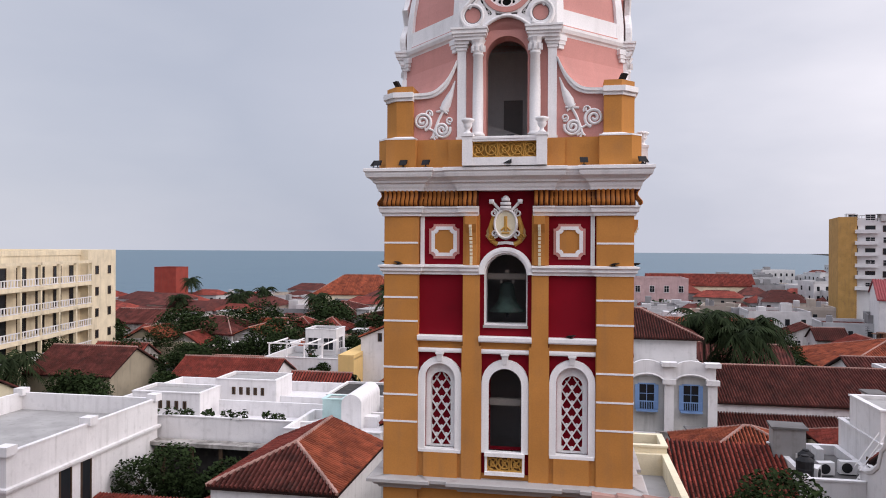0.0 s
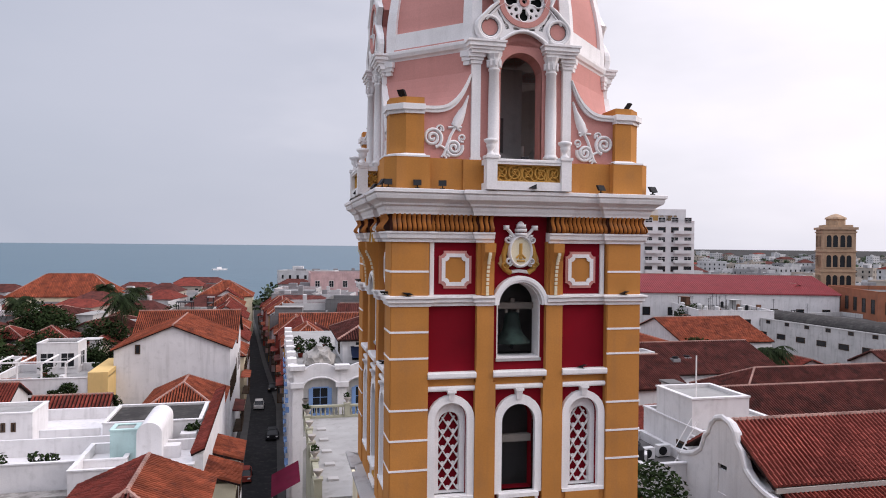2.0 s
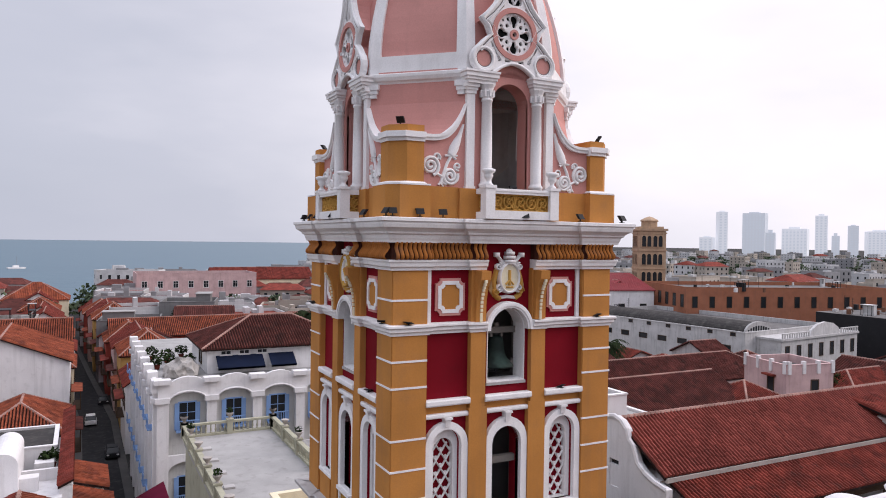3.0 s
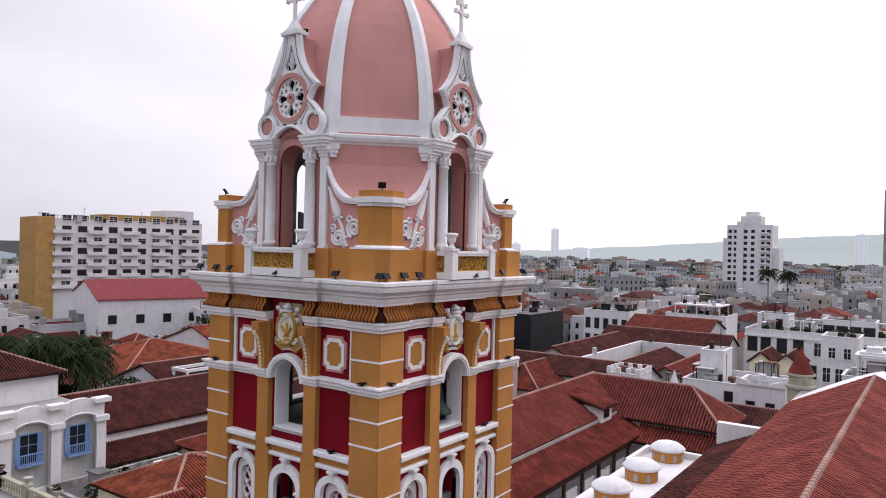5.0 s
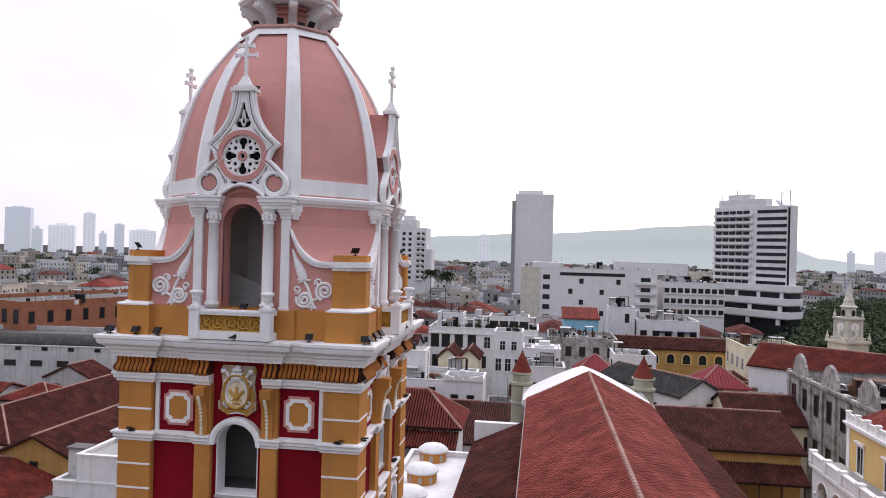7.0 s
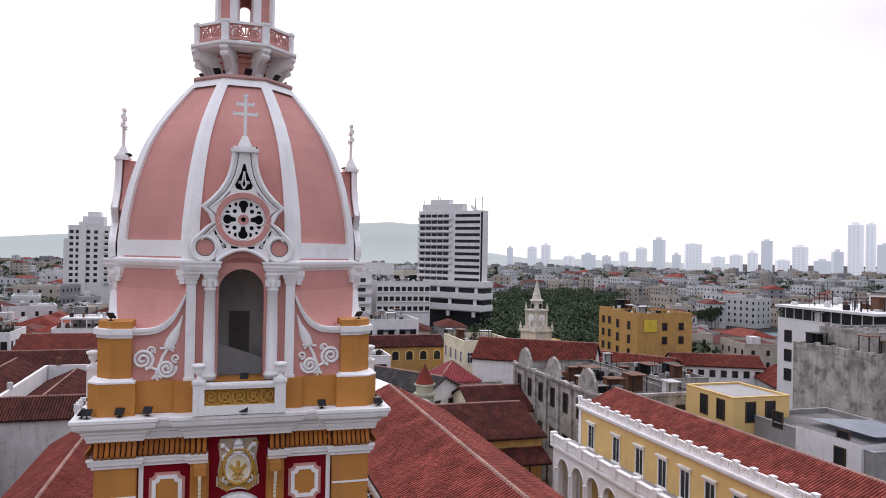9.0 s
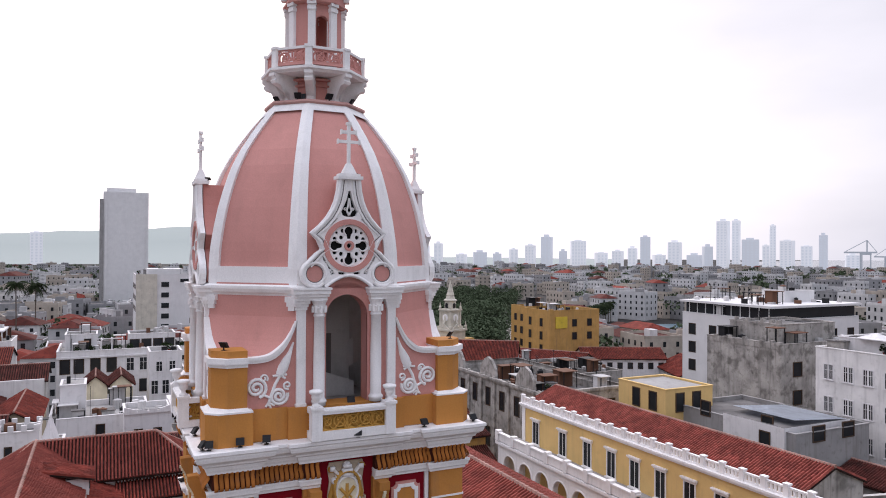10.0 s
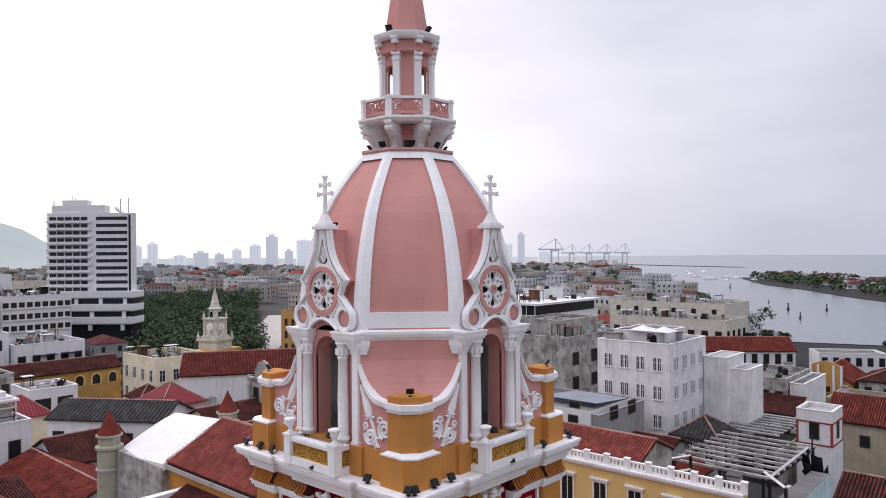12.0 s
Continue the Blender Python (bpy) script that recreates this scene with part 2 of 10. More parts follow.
def rect(u0, u1, z0, z1):
    return [(u0, z0), (u1, z0), (u1, z1), (u0, z1)]


def arch(u, half, z0, spring, n=12, rise=None):
    """The outline of an arched opening."""
    rise = half if rise is None else rise
    top = [(u + half * math.cos(math.pi * i / n), spring + rise * math.sin(math.pi * i / n)) for i in range(n + 1)]
    return [(u - half, z0), (u + half, z0), *top]


def circle(u, z, r, n=24):
    return [(u + r * math.cos(2 * math.pi * i / n), z + r * math.sin(2 * math.pi * i / n)) for i in range(n)]


def molding(bm, plan, profile, closed=True):
    """Runs a profile of (offset, z) along a plan, mitred at its corners; outward is to the right of the way."""
    n = len(plan)
    rows = []
    for i, p in enumerate(plan):
        e1 = Vector(p) - Vector(plan[i - 1]) if closed or i else None
        e2 = Vector(plan[(i + 1) % n]) - Vector(p) if closed or i < n - 1 else None
        e1, e2 = (e1 or e2).normalized(), (e2 or e1).normalized()
        n1, n2 = Vector((e1.y, -e1.x)), Vector((e2.y, -e2.x))
        mit = (n1 + n2) / max(0.3, 1 + n1.dot(n2))
        rows.append([bm.verts.new((p[0] + mit.x * o, p[1] + mit.y * o, z)) for o, z in profile])
    for i in range(n if closed else n - 1):
        a, b = rows[i], rows[(i + 1) % n]
        for k in range(len(profile) - 1):
            bm.faces.new((a[k], b[k], b[k + 1], a[k + 1]))
    if not closed:
        bm.faces.new(rows[0])
        bm.faces.new(rows[-1][::-1])
    return bm


def lathe(bm, profile, n=12, at=(0, 0), turn=0.0):
    rings = []
    for r, z in profile:
        rings.append([bm.verts.new((at[0] + r * math.cos(turn + 2 * math.pi * i / n), at[1] + r * math.sin(turn + 2 * math.pi * i / n), z)) for i in range(n)])
    for a, b in zip(rings, rings[1:]):
        for i in range(n):
            bm.faces.new((a[i], a[(i + 1) % n], b[(i + 1) % n], b[i]))
    bm.faces.new(rings[0][::-1])
    bm.faces.new(rings[-1])
    return bm


def ribbon(bm, pts, width, d0, d1, taper=None):
    """A raised strip along (u, z) points on a south wall, with a rounded crown."""
    n = len(pts)
    rows = []
    for i, (u, z) in enumerate(pts):
        a, b = pts[max(0, i - 1)], pts[min(n - 1, i + 1)]
        t = Vector((b[0] - a[0], b[1] - a[1])).normalized()
        s = Vector((-t.y, t.x)) * width * 0.5 * (taper[i] if taper else 1)
        dm = (d0 + 2 * d1) / 3
        rows.append([bm.verts.new((u + s.x * k, -d, z + s.y * k)) for k, d in ((-1, d0), (-0.8, dm), (0, d1), (0.8, dm), (1, d0))])
    for a, b in zip(rows, rows[1:]):
        for k in range(4):
            bm.faces.new((a[k], a[k + 1], b[k + 1], b[k]))
    return bm


def tube(bm, pts, r, n=5):
    rows = []
    for i, p in enumerate(pts):
        t = (Vector(pts[min(len(pts) - 1, i + 1)]) - Vector(pts[max(0, i - 1)])).normalized()
        a = t.cross(Vector((0, 0, 1)) if abs(t.z) < 0.9 else Vector((1, 0, 0))).normalized()
        b = t.cross(a)
        rr = r[i] if isinstance(r, (list, tuple)) else r
        rows.append([bm.verts.new(Vector(p) + (a * math.cos(2 * math.pi * k / n) + b * math.sin(2 * math.pi * k / n)) * rr) for k in range(n)])
    for a, b in zip(rows, rows[1:]):
        for k in range(n):
            bm.faces.new((a[k], a[(k + 1) % n], b[(k + 1) % n], b[k]))
    bm.faces.new(rows[0][::-1])
    bm.faces.new(rows[-1])
    return bm


def turned(k):
    """Quarter turns from the south face to west, north and east."""
    return Matrix.Rotation(-k * math.pi / 2, 4, "Z")


def four(name, bm, mat, parent, label="", smooth=False):
    me = mesh_of(name, bm, mat, smooth)
    return [place(name, me, parent, turned(k), label) for k in range(4)]


def spiral(u, z, r0, r1, start, turns, n=26):
    return [(u + (r0 + (r1 - r0) * i / n) * math.cos(start + turns * 2 * math.pi * i / n), z + (r0 + (r1 - r0) * i / n) * math.sin(start + turns * 2 * math.pi * i / n)) for i in range(n + 1)]


# ==== the bell tower ====
tower = thing("bell_tower", "ochre, oxblood and white church bell tower with a ribbed pink dome", "tower")
P, BAY, CTR, WALL = 3.76, 3.62, 3.74, 3.55

# --- shaft: walls with openings, corner piers, pilasters ---
bm = bmesh.new()
bell_open, win_open = arch(0, 0.65, 25.63, 27.18), arch(0, 0.50, 21.82, 23.84)
niches = [arch(s * 2.0, 0.46, 21.84, 23.98) for s in (-1, 1)]
plate(bm, rect(-2.72, 2.72, 20.6, 29.9), [bell_open, win_open, *niches], 3.05, WALL)
four("wall", bm, RED, tower)
four("wall", box(-2.9, 2.9, -3.60, -3.0, 0.0, 20.58), OCHRE, tower)
for sx in (-1, 1):
    for sy in (-1, 1):
        bm = bx(bmesh.new(), *sorted((sx * 2.68, sx * P)), *sorted((sy * 2.68, sy * P)), 0.0, 29.9)
        bmesh.ops.bevel(bm, geom=[e for e in bm.edges if abs(e.verts[0].co.z - e.verts[1].co.z) > 1], offset=0.025, segments=2, affect="EDGES")
        pier = part("corner_pier", bm, OCHRE, tower)
        for z in (28.14, 26.46, 25.73, 24.30, 23.46, 22.63):
            o = 0.014
            part("joint_line", bx(bmesh.new(), *sorted((sx * 2.69, sx * (P + o))), *sorted((sy * 2.69, sy * (P + o))), z - 0.028, z + 0.028), WHITE, pier)
for s in (-1, 1):
    bm = bmesh.new()
    bx(bm, *sorted((s * 0.72, s * 1.32)), -CTR, -3.4, 20.7, 25.0)
    bx(bm, *sorted((s * 0.79, s * 1.29)), -CTR, -3.4, 25.0, 29.0)
    four("pilaster", bm, OCHRE, tower)
    # plain bay pieces: plinth panel and the strip between the two sill bands
    four("bay_strip", box(*sorted((s * 1.32, s * 2.68)), -3.60, -3.4, 24.91, 25.14), OCHRE, tower)
    bm = bx(bmesh.new(), *sorted((s * 1.32, s * 2.68)), -3.68, -3.4, 20.7, 21.80)
    bx(bm, *sorted((s * 1.45, s * 2.50)), -3.74, -3.4, 20.9, 21.72)
    four("plinth_panel", bm, OCHRE, tower)
    # white upright strip and the red panel with its notched frame
    four("upright_strip", box(*sorted((s * 2.52, s * 2.64)), -3.62, -3.5, 27.44, 28.97), WHITE, tower)
    uc, zc = s * 1.90, 28.19

    def notched(hw, hh, c):
        return [(uc - hw + c, zc - hh), (uc + hw - c, zc - hh), (uc + hw - c, zc - hh + c * 0.45), (uc + hw - c * 0.45, zc - hh + c), (uc + hw, zc - hh + c), (uc + hw, zc + hh - c), (uc + hw - c * 0.45, zc + hh - c), (uc + hw - c, zc + hh - c * 0.45), (uc + hw - c, zc + hh), (uc - hw + c, zc + hh), (uc - hw + c, zc + hh - c * 0.45), (uc - hw + c * 0.45, zc + hh - c), (uc - hw, zc + hh - c), (uc - hw, zc - hh + c), (uc - hw + c * 0.45, zc - hh + c), (uc - hw + c, zc - hh + c * 0.45)]

    four("panel_border", plate(bmesh.new(), notched(0.47, 0.53, 0.14), [notched(0.39, 0.45, 0.13)], 3.5, 3.60), PINK, tower)
    four("panel_frame", plate(bmesh.new(), notched(0.395, 0.455, 0.13), [notched(0.29, 0.35, 0.11)], 3.5, 3.625), WHITE, tower)
    four("panel_field", plate(bmesh.new(), notched(0.30, 0.36, 0.11), [], 3.5, 3.585), OCHRE, tower)
    # niches: stepped white surround, lattice, dark back
    u = s * 2.0
    bm = plate(bmesh.new(), arch(u, 0.675, 21.80, 23.98), [arch(u, 0.47, 21.84, 23.98)], 3.45, 3.71)
    bx(bm, u - 0.66, u + 0.66, -3.74, -3.5, 21.72, 21.81)
    four("niche_surround", bm, WHITE, tower)
    four("niche_reveal", plate(bmesh.new(), arch(u, 0.475, 21.80, 23.98), [arch(u, 0.31, 21.86, 23.84)], 3.2, 3.47), WHITE, tower)
    four("niche_back", box(u - 0.5, u + 0.5, -3.26, -3.2, 21.7, 24.5), RED, tower)
    bm = bmesh.new()
    for row in range(-1, 6):
        for k in (-1, 1):
            z0 = 21.86 + row * 0.46
            pts = [(u + k * (-0.31 + 0.62 * q / 16), z0 + 0.92 * q / 16) for q in range(17)]
            pts = [p for p in pts if 21.85 < p[1] < 23.84 + math.sqrt(max(0, 0.096 - (p[0] - u) ** 2))]
            if len(pts) > 1:
                ribbon(bm, pts, 0.045, 3.30, 3.37)
    for row in range(10):
        for k in ((-0.155, 0.155) if row % 2 else (-0.31, 0, 0.31)):
            z0 = 21.86 + row * 0.23
            if z0 < 23.95 - abs(k) * 0.4:
                fan = [(u + k * 0.98 + 0.062 * math.cos(a), z0 + 0.09 + 0.06 * math.sin(a)) for a in [math.pi * q / 6 for q in range(7)]]
                fan = [(min(u + 0.31, max(u - 0.31, fu)), fz) for fu, fz in fan]
                fan.append((u + k * 0.98, z0 + 0.02))
                plate(bm, fan, [], 3.30, 3.345)
    four("lattice", bm, WHITE, tower)
    bm = bmesh.new()
    prism(bm, [(u - 0.07, -3.55), (u - 0.07, -3.74), (u + 0.07, -3.74), (u + 0.07, -3.55)], 24.52, 24.80, [(u - 0.10, -3.55), (u - 0.10, -3.80), (u + 0.10, -3.80), (u + 0.10, -3.55)])
    bx(bm, u - 0.12, u + 0.12, -3.82, -3.55, 24.74, 24.80)
    four("keystone", bm, WHITE, tower)
    for z0, z1, d in ((25.14, 25.31, 3.80), (24.78, 24.91, 3.72)):
        four("sill_band", molding(bmesh.new(), [(min(s * 1.30, s * 2.70), -3.5), (max(s * 1.30, s * 2.70), -3.5)], [(0, z0), (d - 3.52, z0), (d - 3.5, z0 + 0.04), (d - 3.5, z1 - 0.03), (d - 3.53, z1), (0, z1)], False), WHITE, tower)

# middle bay: sill bands, window surround, keystone, pierced panel
for z0, z1, d in ((25.14, 25.31, 3.80), (24.78, 24.91, 3.72)):
    four("sill_band", molding(bmesh.new(), [(-0.80, -3.5), (0.80, -3.5)], [(0, z0), (d - 3.52, z0), (d - 3.5, z0 + 0.04), (d - 3.5, z1 - 0.03), (d - 3.53, z1), (0, z1)], False), WHITE, tower)
four("bay_strip", box(-0.76, 0.76, -3.60, -3.4, 24.91, 25.14), OCHRE, tower)
bm = plate(bmesh.new(), arch(0, 0.71, 21.78, 23.90), [win_open], 3.40, 3.70)
four("window_surround", bm, WHITE, tower)
bm = prism(bmesh.new(), [(-0.07, -3.55), (-0.07, -3.74), (0.07, -3.74), (0.07, -3.55)], 24.48, 24.80, [(-0.10, -3.55), (-0.10, -3.80), (0.10, -3.80), (0.10, -3.55)])
bx(bm, -0.12, 0.12, -3.82, -3.55, 24.74, 24.80)
four("keystone", bm, WHITE, tower)
bm = bx(bmesh.new(), -0.60, 0.60, -3.80, -3.4, 21.69, 21.80)
bx(bm, -0.60, 0.60, -3.78, -3.4, 21.12, 21.22)
bx(bm, -0.60, -0.53, -3.72, -3.4, 21.22, 21.69)
bx(bm, 0.53, 0.60, -3.72, -3.4, 21.22, 21.69)
four("panel_frame", bm, WHITE, tower)


def scroll_screen(w, z0, z1, d0, d1):
    """A pierced panel of scrolls between two rails."""
    sm = bmesh.new()
    h = z1 - z0
    n = max(2, round(2 * w / (h * 0.9)))
    for i in range(n):
        c = -w + (i + 0.5) * 2 * w / n
        k = 1 if i % 2 else -1
        ribbon(sm, spiral(c, z0 + h / 2, h * 0.46, h * 0.06, k * math.pi / 2, k * 1.6, 18), h * 0.13, d0, d1)
        ribbon(sm, [(c + k * h * 0.5, z0), (c + k * h * 0.42, z0 + h * 0.5), (c + k * h * 0.5, z1)], h * 0.12, d0, d1)
        for q in (-1, 1):
            ribbon(sm, [(c, z0 + h / 2), (c + q * h * 0.28, z0 + h * 0.12), (c + q * h * 0.45, z0 + 0.02)], h * 0.10, d0, d1)
            ribbon(sm, [(c, z0 + h / 2), (c + q * h * 0.28, z1 - h * 0.12), (c + q * h * 0.45, z1 - 0.02)], h * 0.10, d0, d1)
    plate(sm, rect(-w, w, z0, z1), [rect(-w + h * 0.06, w - h * 0.06, z0 + h * 0.07, z1 - h * 0.07)], d0 - 0.02, d1)
    return sm


four("pierced_panel", scroll_screen(0.53, 21.22, 21.69, 3.60, 3.66), STONE_GILT, tower)
four("panel_back", box(-0.53, 0.53, -3.575, -3.5, 21.22, 21.69), material("panel_shadow", (0.16, 0.08, 0.03)), tower)
four("window_beam", box(-0.62, 0.62, -3.35, -3.18, 23.16, 23.36), TIMBER, tower)
four("plinth_panel", box(-0.72, 0.72, -3.62, -3.4, 20.7, 21.12), OCHRE, tower)
# bell bay: archivolt, imposts, thin white lining, red apron
def arch_ring(r0, r1, z):
    q = [math.pi * i / 18 for i in range(19)]
    return [(r1 * math.cos(a), z + r1 * math.sin(a)) for a in q] + [(r0 * math.cos(a), z + r0 * math.sin(a)) for a in reversed(q)]


bm = plate(bmesh.new(), arch_ring(0.65, 0.83, 27.19), [], 3.45, 3.79)
plate(bm, arch_ring(0.71, 0.79, 27.19), [], 3.70, 3.82)
four("archivolt", bm, WHITE, tower)
bm = plate(bmesh.new(), arch(0, 0.655, 25.62, 27.18), [arch(0, 0.625, 25.68, 27.17)], 3.0, 3.575)
four("reveal_lining", bm, WHITE, tower)
four("sill", box(-0.68, 0.68, -3.62, -3.0, 25.56, 25.64), LEDGE, tower)

# --- string course, band, cornice, with breaks over piers and pilasters ---
def corner_path(u0, ctr, bay, pier):
    a = [(u0, -ctr), (1.30, -ctr), (1.30, -bay), (2.66, -bay), (2.66, -pier), (pier, -pier)]
    return a + [(-y, -x) for x, y in reversed(a[:-1])]


string = [(-0.2, 27.16), (0.03, 27.17), (0.04, 27.24), (0.10, 27.28), (0.10, 27.36), (0.16, 27.40), (0.16, 27.45), (-0.2, 27.50)]
four("string_course", molding(bmesh.new(), corner_path(0.80, CTR, BAY, P), string, False), WHITE, tower)
band = [(-0.3, 28.95), (0.05, 28.96), (0.06, 29.03), (0.12, 29.07), (0.14, 29.19), (0.17, 29.20), (0.17, 29.25), (-0.3, 29.27)]
four("band", molding(bmesh.new(), corner_path(0.82, CTR, BAY, P), band, False), WHITE, tower)
frieze = [(-0.3, 29.23), (0.03, 29.24), (0.03, 29.76), (-0.3, 29.78)]
friezes = four("frieze", molding(bmesh.new(), corner_path(0.84, CTR, BAY, P), frieze, False), material("frieze_groove", (0.07, 0.02, 0.012)), tower)
# gadroons of the frieze, one by one
gad = bmesh.new()
prof = [(0.03, 29.245), (0.19, 29.26), (0.25, 29.32), (0.235, 29.40), (0.15, 29.50), (0.10, 29.58), (0.12, 29.66), (0.17, 29.735), (0.02, 29.74)]
gw = 0.053
rows = [[gad.verts.new((k * gw, -o + (0.03 if abs(k) == 1 else 0), z - 29.5)) for k in (-1, -0.5, 0.5, 1)] for o, z in prof]
for a, b in zip(rows, rows[1:]):
    for k in range(3):
        gad.faces.new((a[k], a[k + 1], b[k + 1], b[k]))
gad_me = mesh_of("gadroon", gad, GADROON, True)
path = corner_path(0.84, CTR, BAY, P)
for fr in friezes:
    for a, b in zip(path, path[1:]):
        run = (Vector(b) - Vector(a))
        n = max(1, round(run.length / 0.132))
        ang = math.atan2(run.y, run.x)
        for i in range(n):
            p = Vector(a) + run * ((i + 0.5) / n)
            place("gadroon", gad_me, fr, Matrix.Translation((p.x, p.y, 29.5)) @ Matrix.Rotation(ang, 4, "Z"))
cplan = []
for k in range(4):
    face = [(-P, -P), (-2.66, -P), (-2.66, -BAY), (-1.30, -BAY), (-1.30, -CTR - 0.03), (1.30, -CTR - 0.03), (1.30, -BAY), (2.66, -BAY), (2.66, -P)]
    for x, y in face:
        v = Matrix.Rotation(k * math.pi / 2, 2) @ Vector((x, y))
        cplan.append((v.x, v.y))
cornice = [(-0.5, 29.72), (0.16, 29.72), (0.17, 29.78), (0.20, 29.84), (0.22, 29.93), (0.29, 29.97), (0.30, 30.02), (0.36, 30.07), (0.46, 30.13), (0.49, 30.22), (0.49, 30.27), (0.54, 30.30), (0.54, 30.385), (0.50, 30.40), (-0.8, 30.42)]
part("cornice", molding(bmesh.new(), cplan, cornice), WHITE, tower)
part("deck", box(-3.7, 3.7, -3.7, 3.7, 30.10, 30.425), LEDGE, tower)
lower = [(-0.5, 20.58), (0.10, 20.60), (0.14, 20.68), (0.22, 20.72), (0.30, 20.82), (0.42, 20.84), (0.42, 20.93), (0.38, 20.95), (-0.8, 20.99)]
part("lower_cornice", molding(bmesh.new(), cplan, lower), LEDGE, tower)
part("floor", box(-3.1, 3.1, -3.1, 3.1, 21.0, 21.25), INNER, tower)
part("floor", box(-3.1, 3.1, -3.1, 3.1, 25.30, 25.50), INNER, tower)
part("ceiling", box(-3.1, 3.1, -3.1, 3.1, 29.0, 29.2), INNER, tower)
# Solid core added in the shaft so its openings stay dark.
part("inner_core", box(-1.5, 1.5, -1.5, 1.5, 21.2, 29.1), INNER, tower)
part("inner_core", box(-0.95, 0.95, -0.95, 0.95, 31.1, 34.8), DRUM_IN, tower)
part("ceiling", prism(bmesh.new(), [(x * 0.97, y * 0.97) for x, y in ((3.3, -1.4), (3.3, 1.4), (1.4, 3.3), (-1.4, 3.3), (-3.3, 1.4), (-3.3, -1.4), (-1.4, -3.3), (1.4, -3.3))], 34.60, 34.72), DRUM_IN, tower)
four("inner_lining", plate(bmesh.new(), rect(-1.22, 1.22, 31.0, 34.62), [arch(0, 0.66, 31.15, 33.80, 12)], 2.98, 3.04), DRUM_IN, tower)
for k in range(4):
    part("inner_lining", plate(bmesh.new(), rect(-1.26, 1.26, 31.0, 34.62), [], 2.94, 2.99), DRUM_IN, tower, m=turned(k) @ Matrix.Rotation(math.pi / 4, 4, "Z"))
part("inner_floor", prism(bmesh.new(), [(2.99 / math.cos(math.pi / 8) * math.cos(math.pi / 8 + i * math.pi / 4), 2.99 / math.cos(math.pi / 8) * math.sin(math.pi / 8 + i * math.pi / 4)) for i in range(8)], 30.9, 31.07), LEDGE, tower)
for k in range(4):
    part("stair_parapet", plate(bmesh.new(), [(-1.9, 31.07), (0.9, 31.07), (0.9, 31.5), (-1.9, 32.5)], [], 1.45, 1.60), DRUM_IN, tower, m=turned(k))
    part("core_door", plate(bmesh.new(), rect(-0.32, 0.32, 31.1, 33.0), [], 0.94, 0.98), INNER, tower, m=turned(k))
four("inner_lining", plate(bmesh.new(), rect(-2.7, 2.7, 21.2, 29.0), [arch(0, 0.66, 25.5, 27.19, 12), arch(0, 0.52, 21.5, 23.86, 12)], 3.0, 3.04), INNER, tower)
# consoles: curved ochre brackets with a white beaded face
for s in (-1, 1):
    bm = bmesh.new()
    seg = [(0.0, 28.95), (0.40, 28.94), (0.38, 28.70), (0.24, 28.45), (0.15, 28.10), (0.12, 27.75), (0.12, 27.48), (0.0, 27.46)]
    loop = [[bm.verts.new((s * u, -CTR - o + 0.02, z)) for o, z in seg] for u in (0.86, 1.18)]
    for i in range(len(seg)):
        j = (i + 1) % len(seg)
        bm.faces.new((loop[0][i], loop[0][j], loop[1][j], loop[1][i]))
    bm.faces.new(loop[0])
    bm.faces.new(loop[1][::-1])
    cons = four("console", bm, OCHRE, tower)
    bead_me = mesh_of("bead", box(-0.04, 0.04, -0.015, 0.05, -0.10, -0.015), CREAM)
    for a, b in zip(seg[2:6], seg[3:7]):
        for q in range(3):
            f = q / 3
            o, z = a[0] + (b[0] - a[0]) * f, a[1] + (b[1] - a[1]) * f
            for c in cons:
                place("bead", bead_me, c, Matrix.Translation((s * 1.025, -CTR - o, z)))


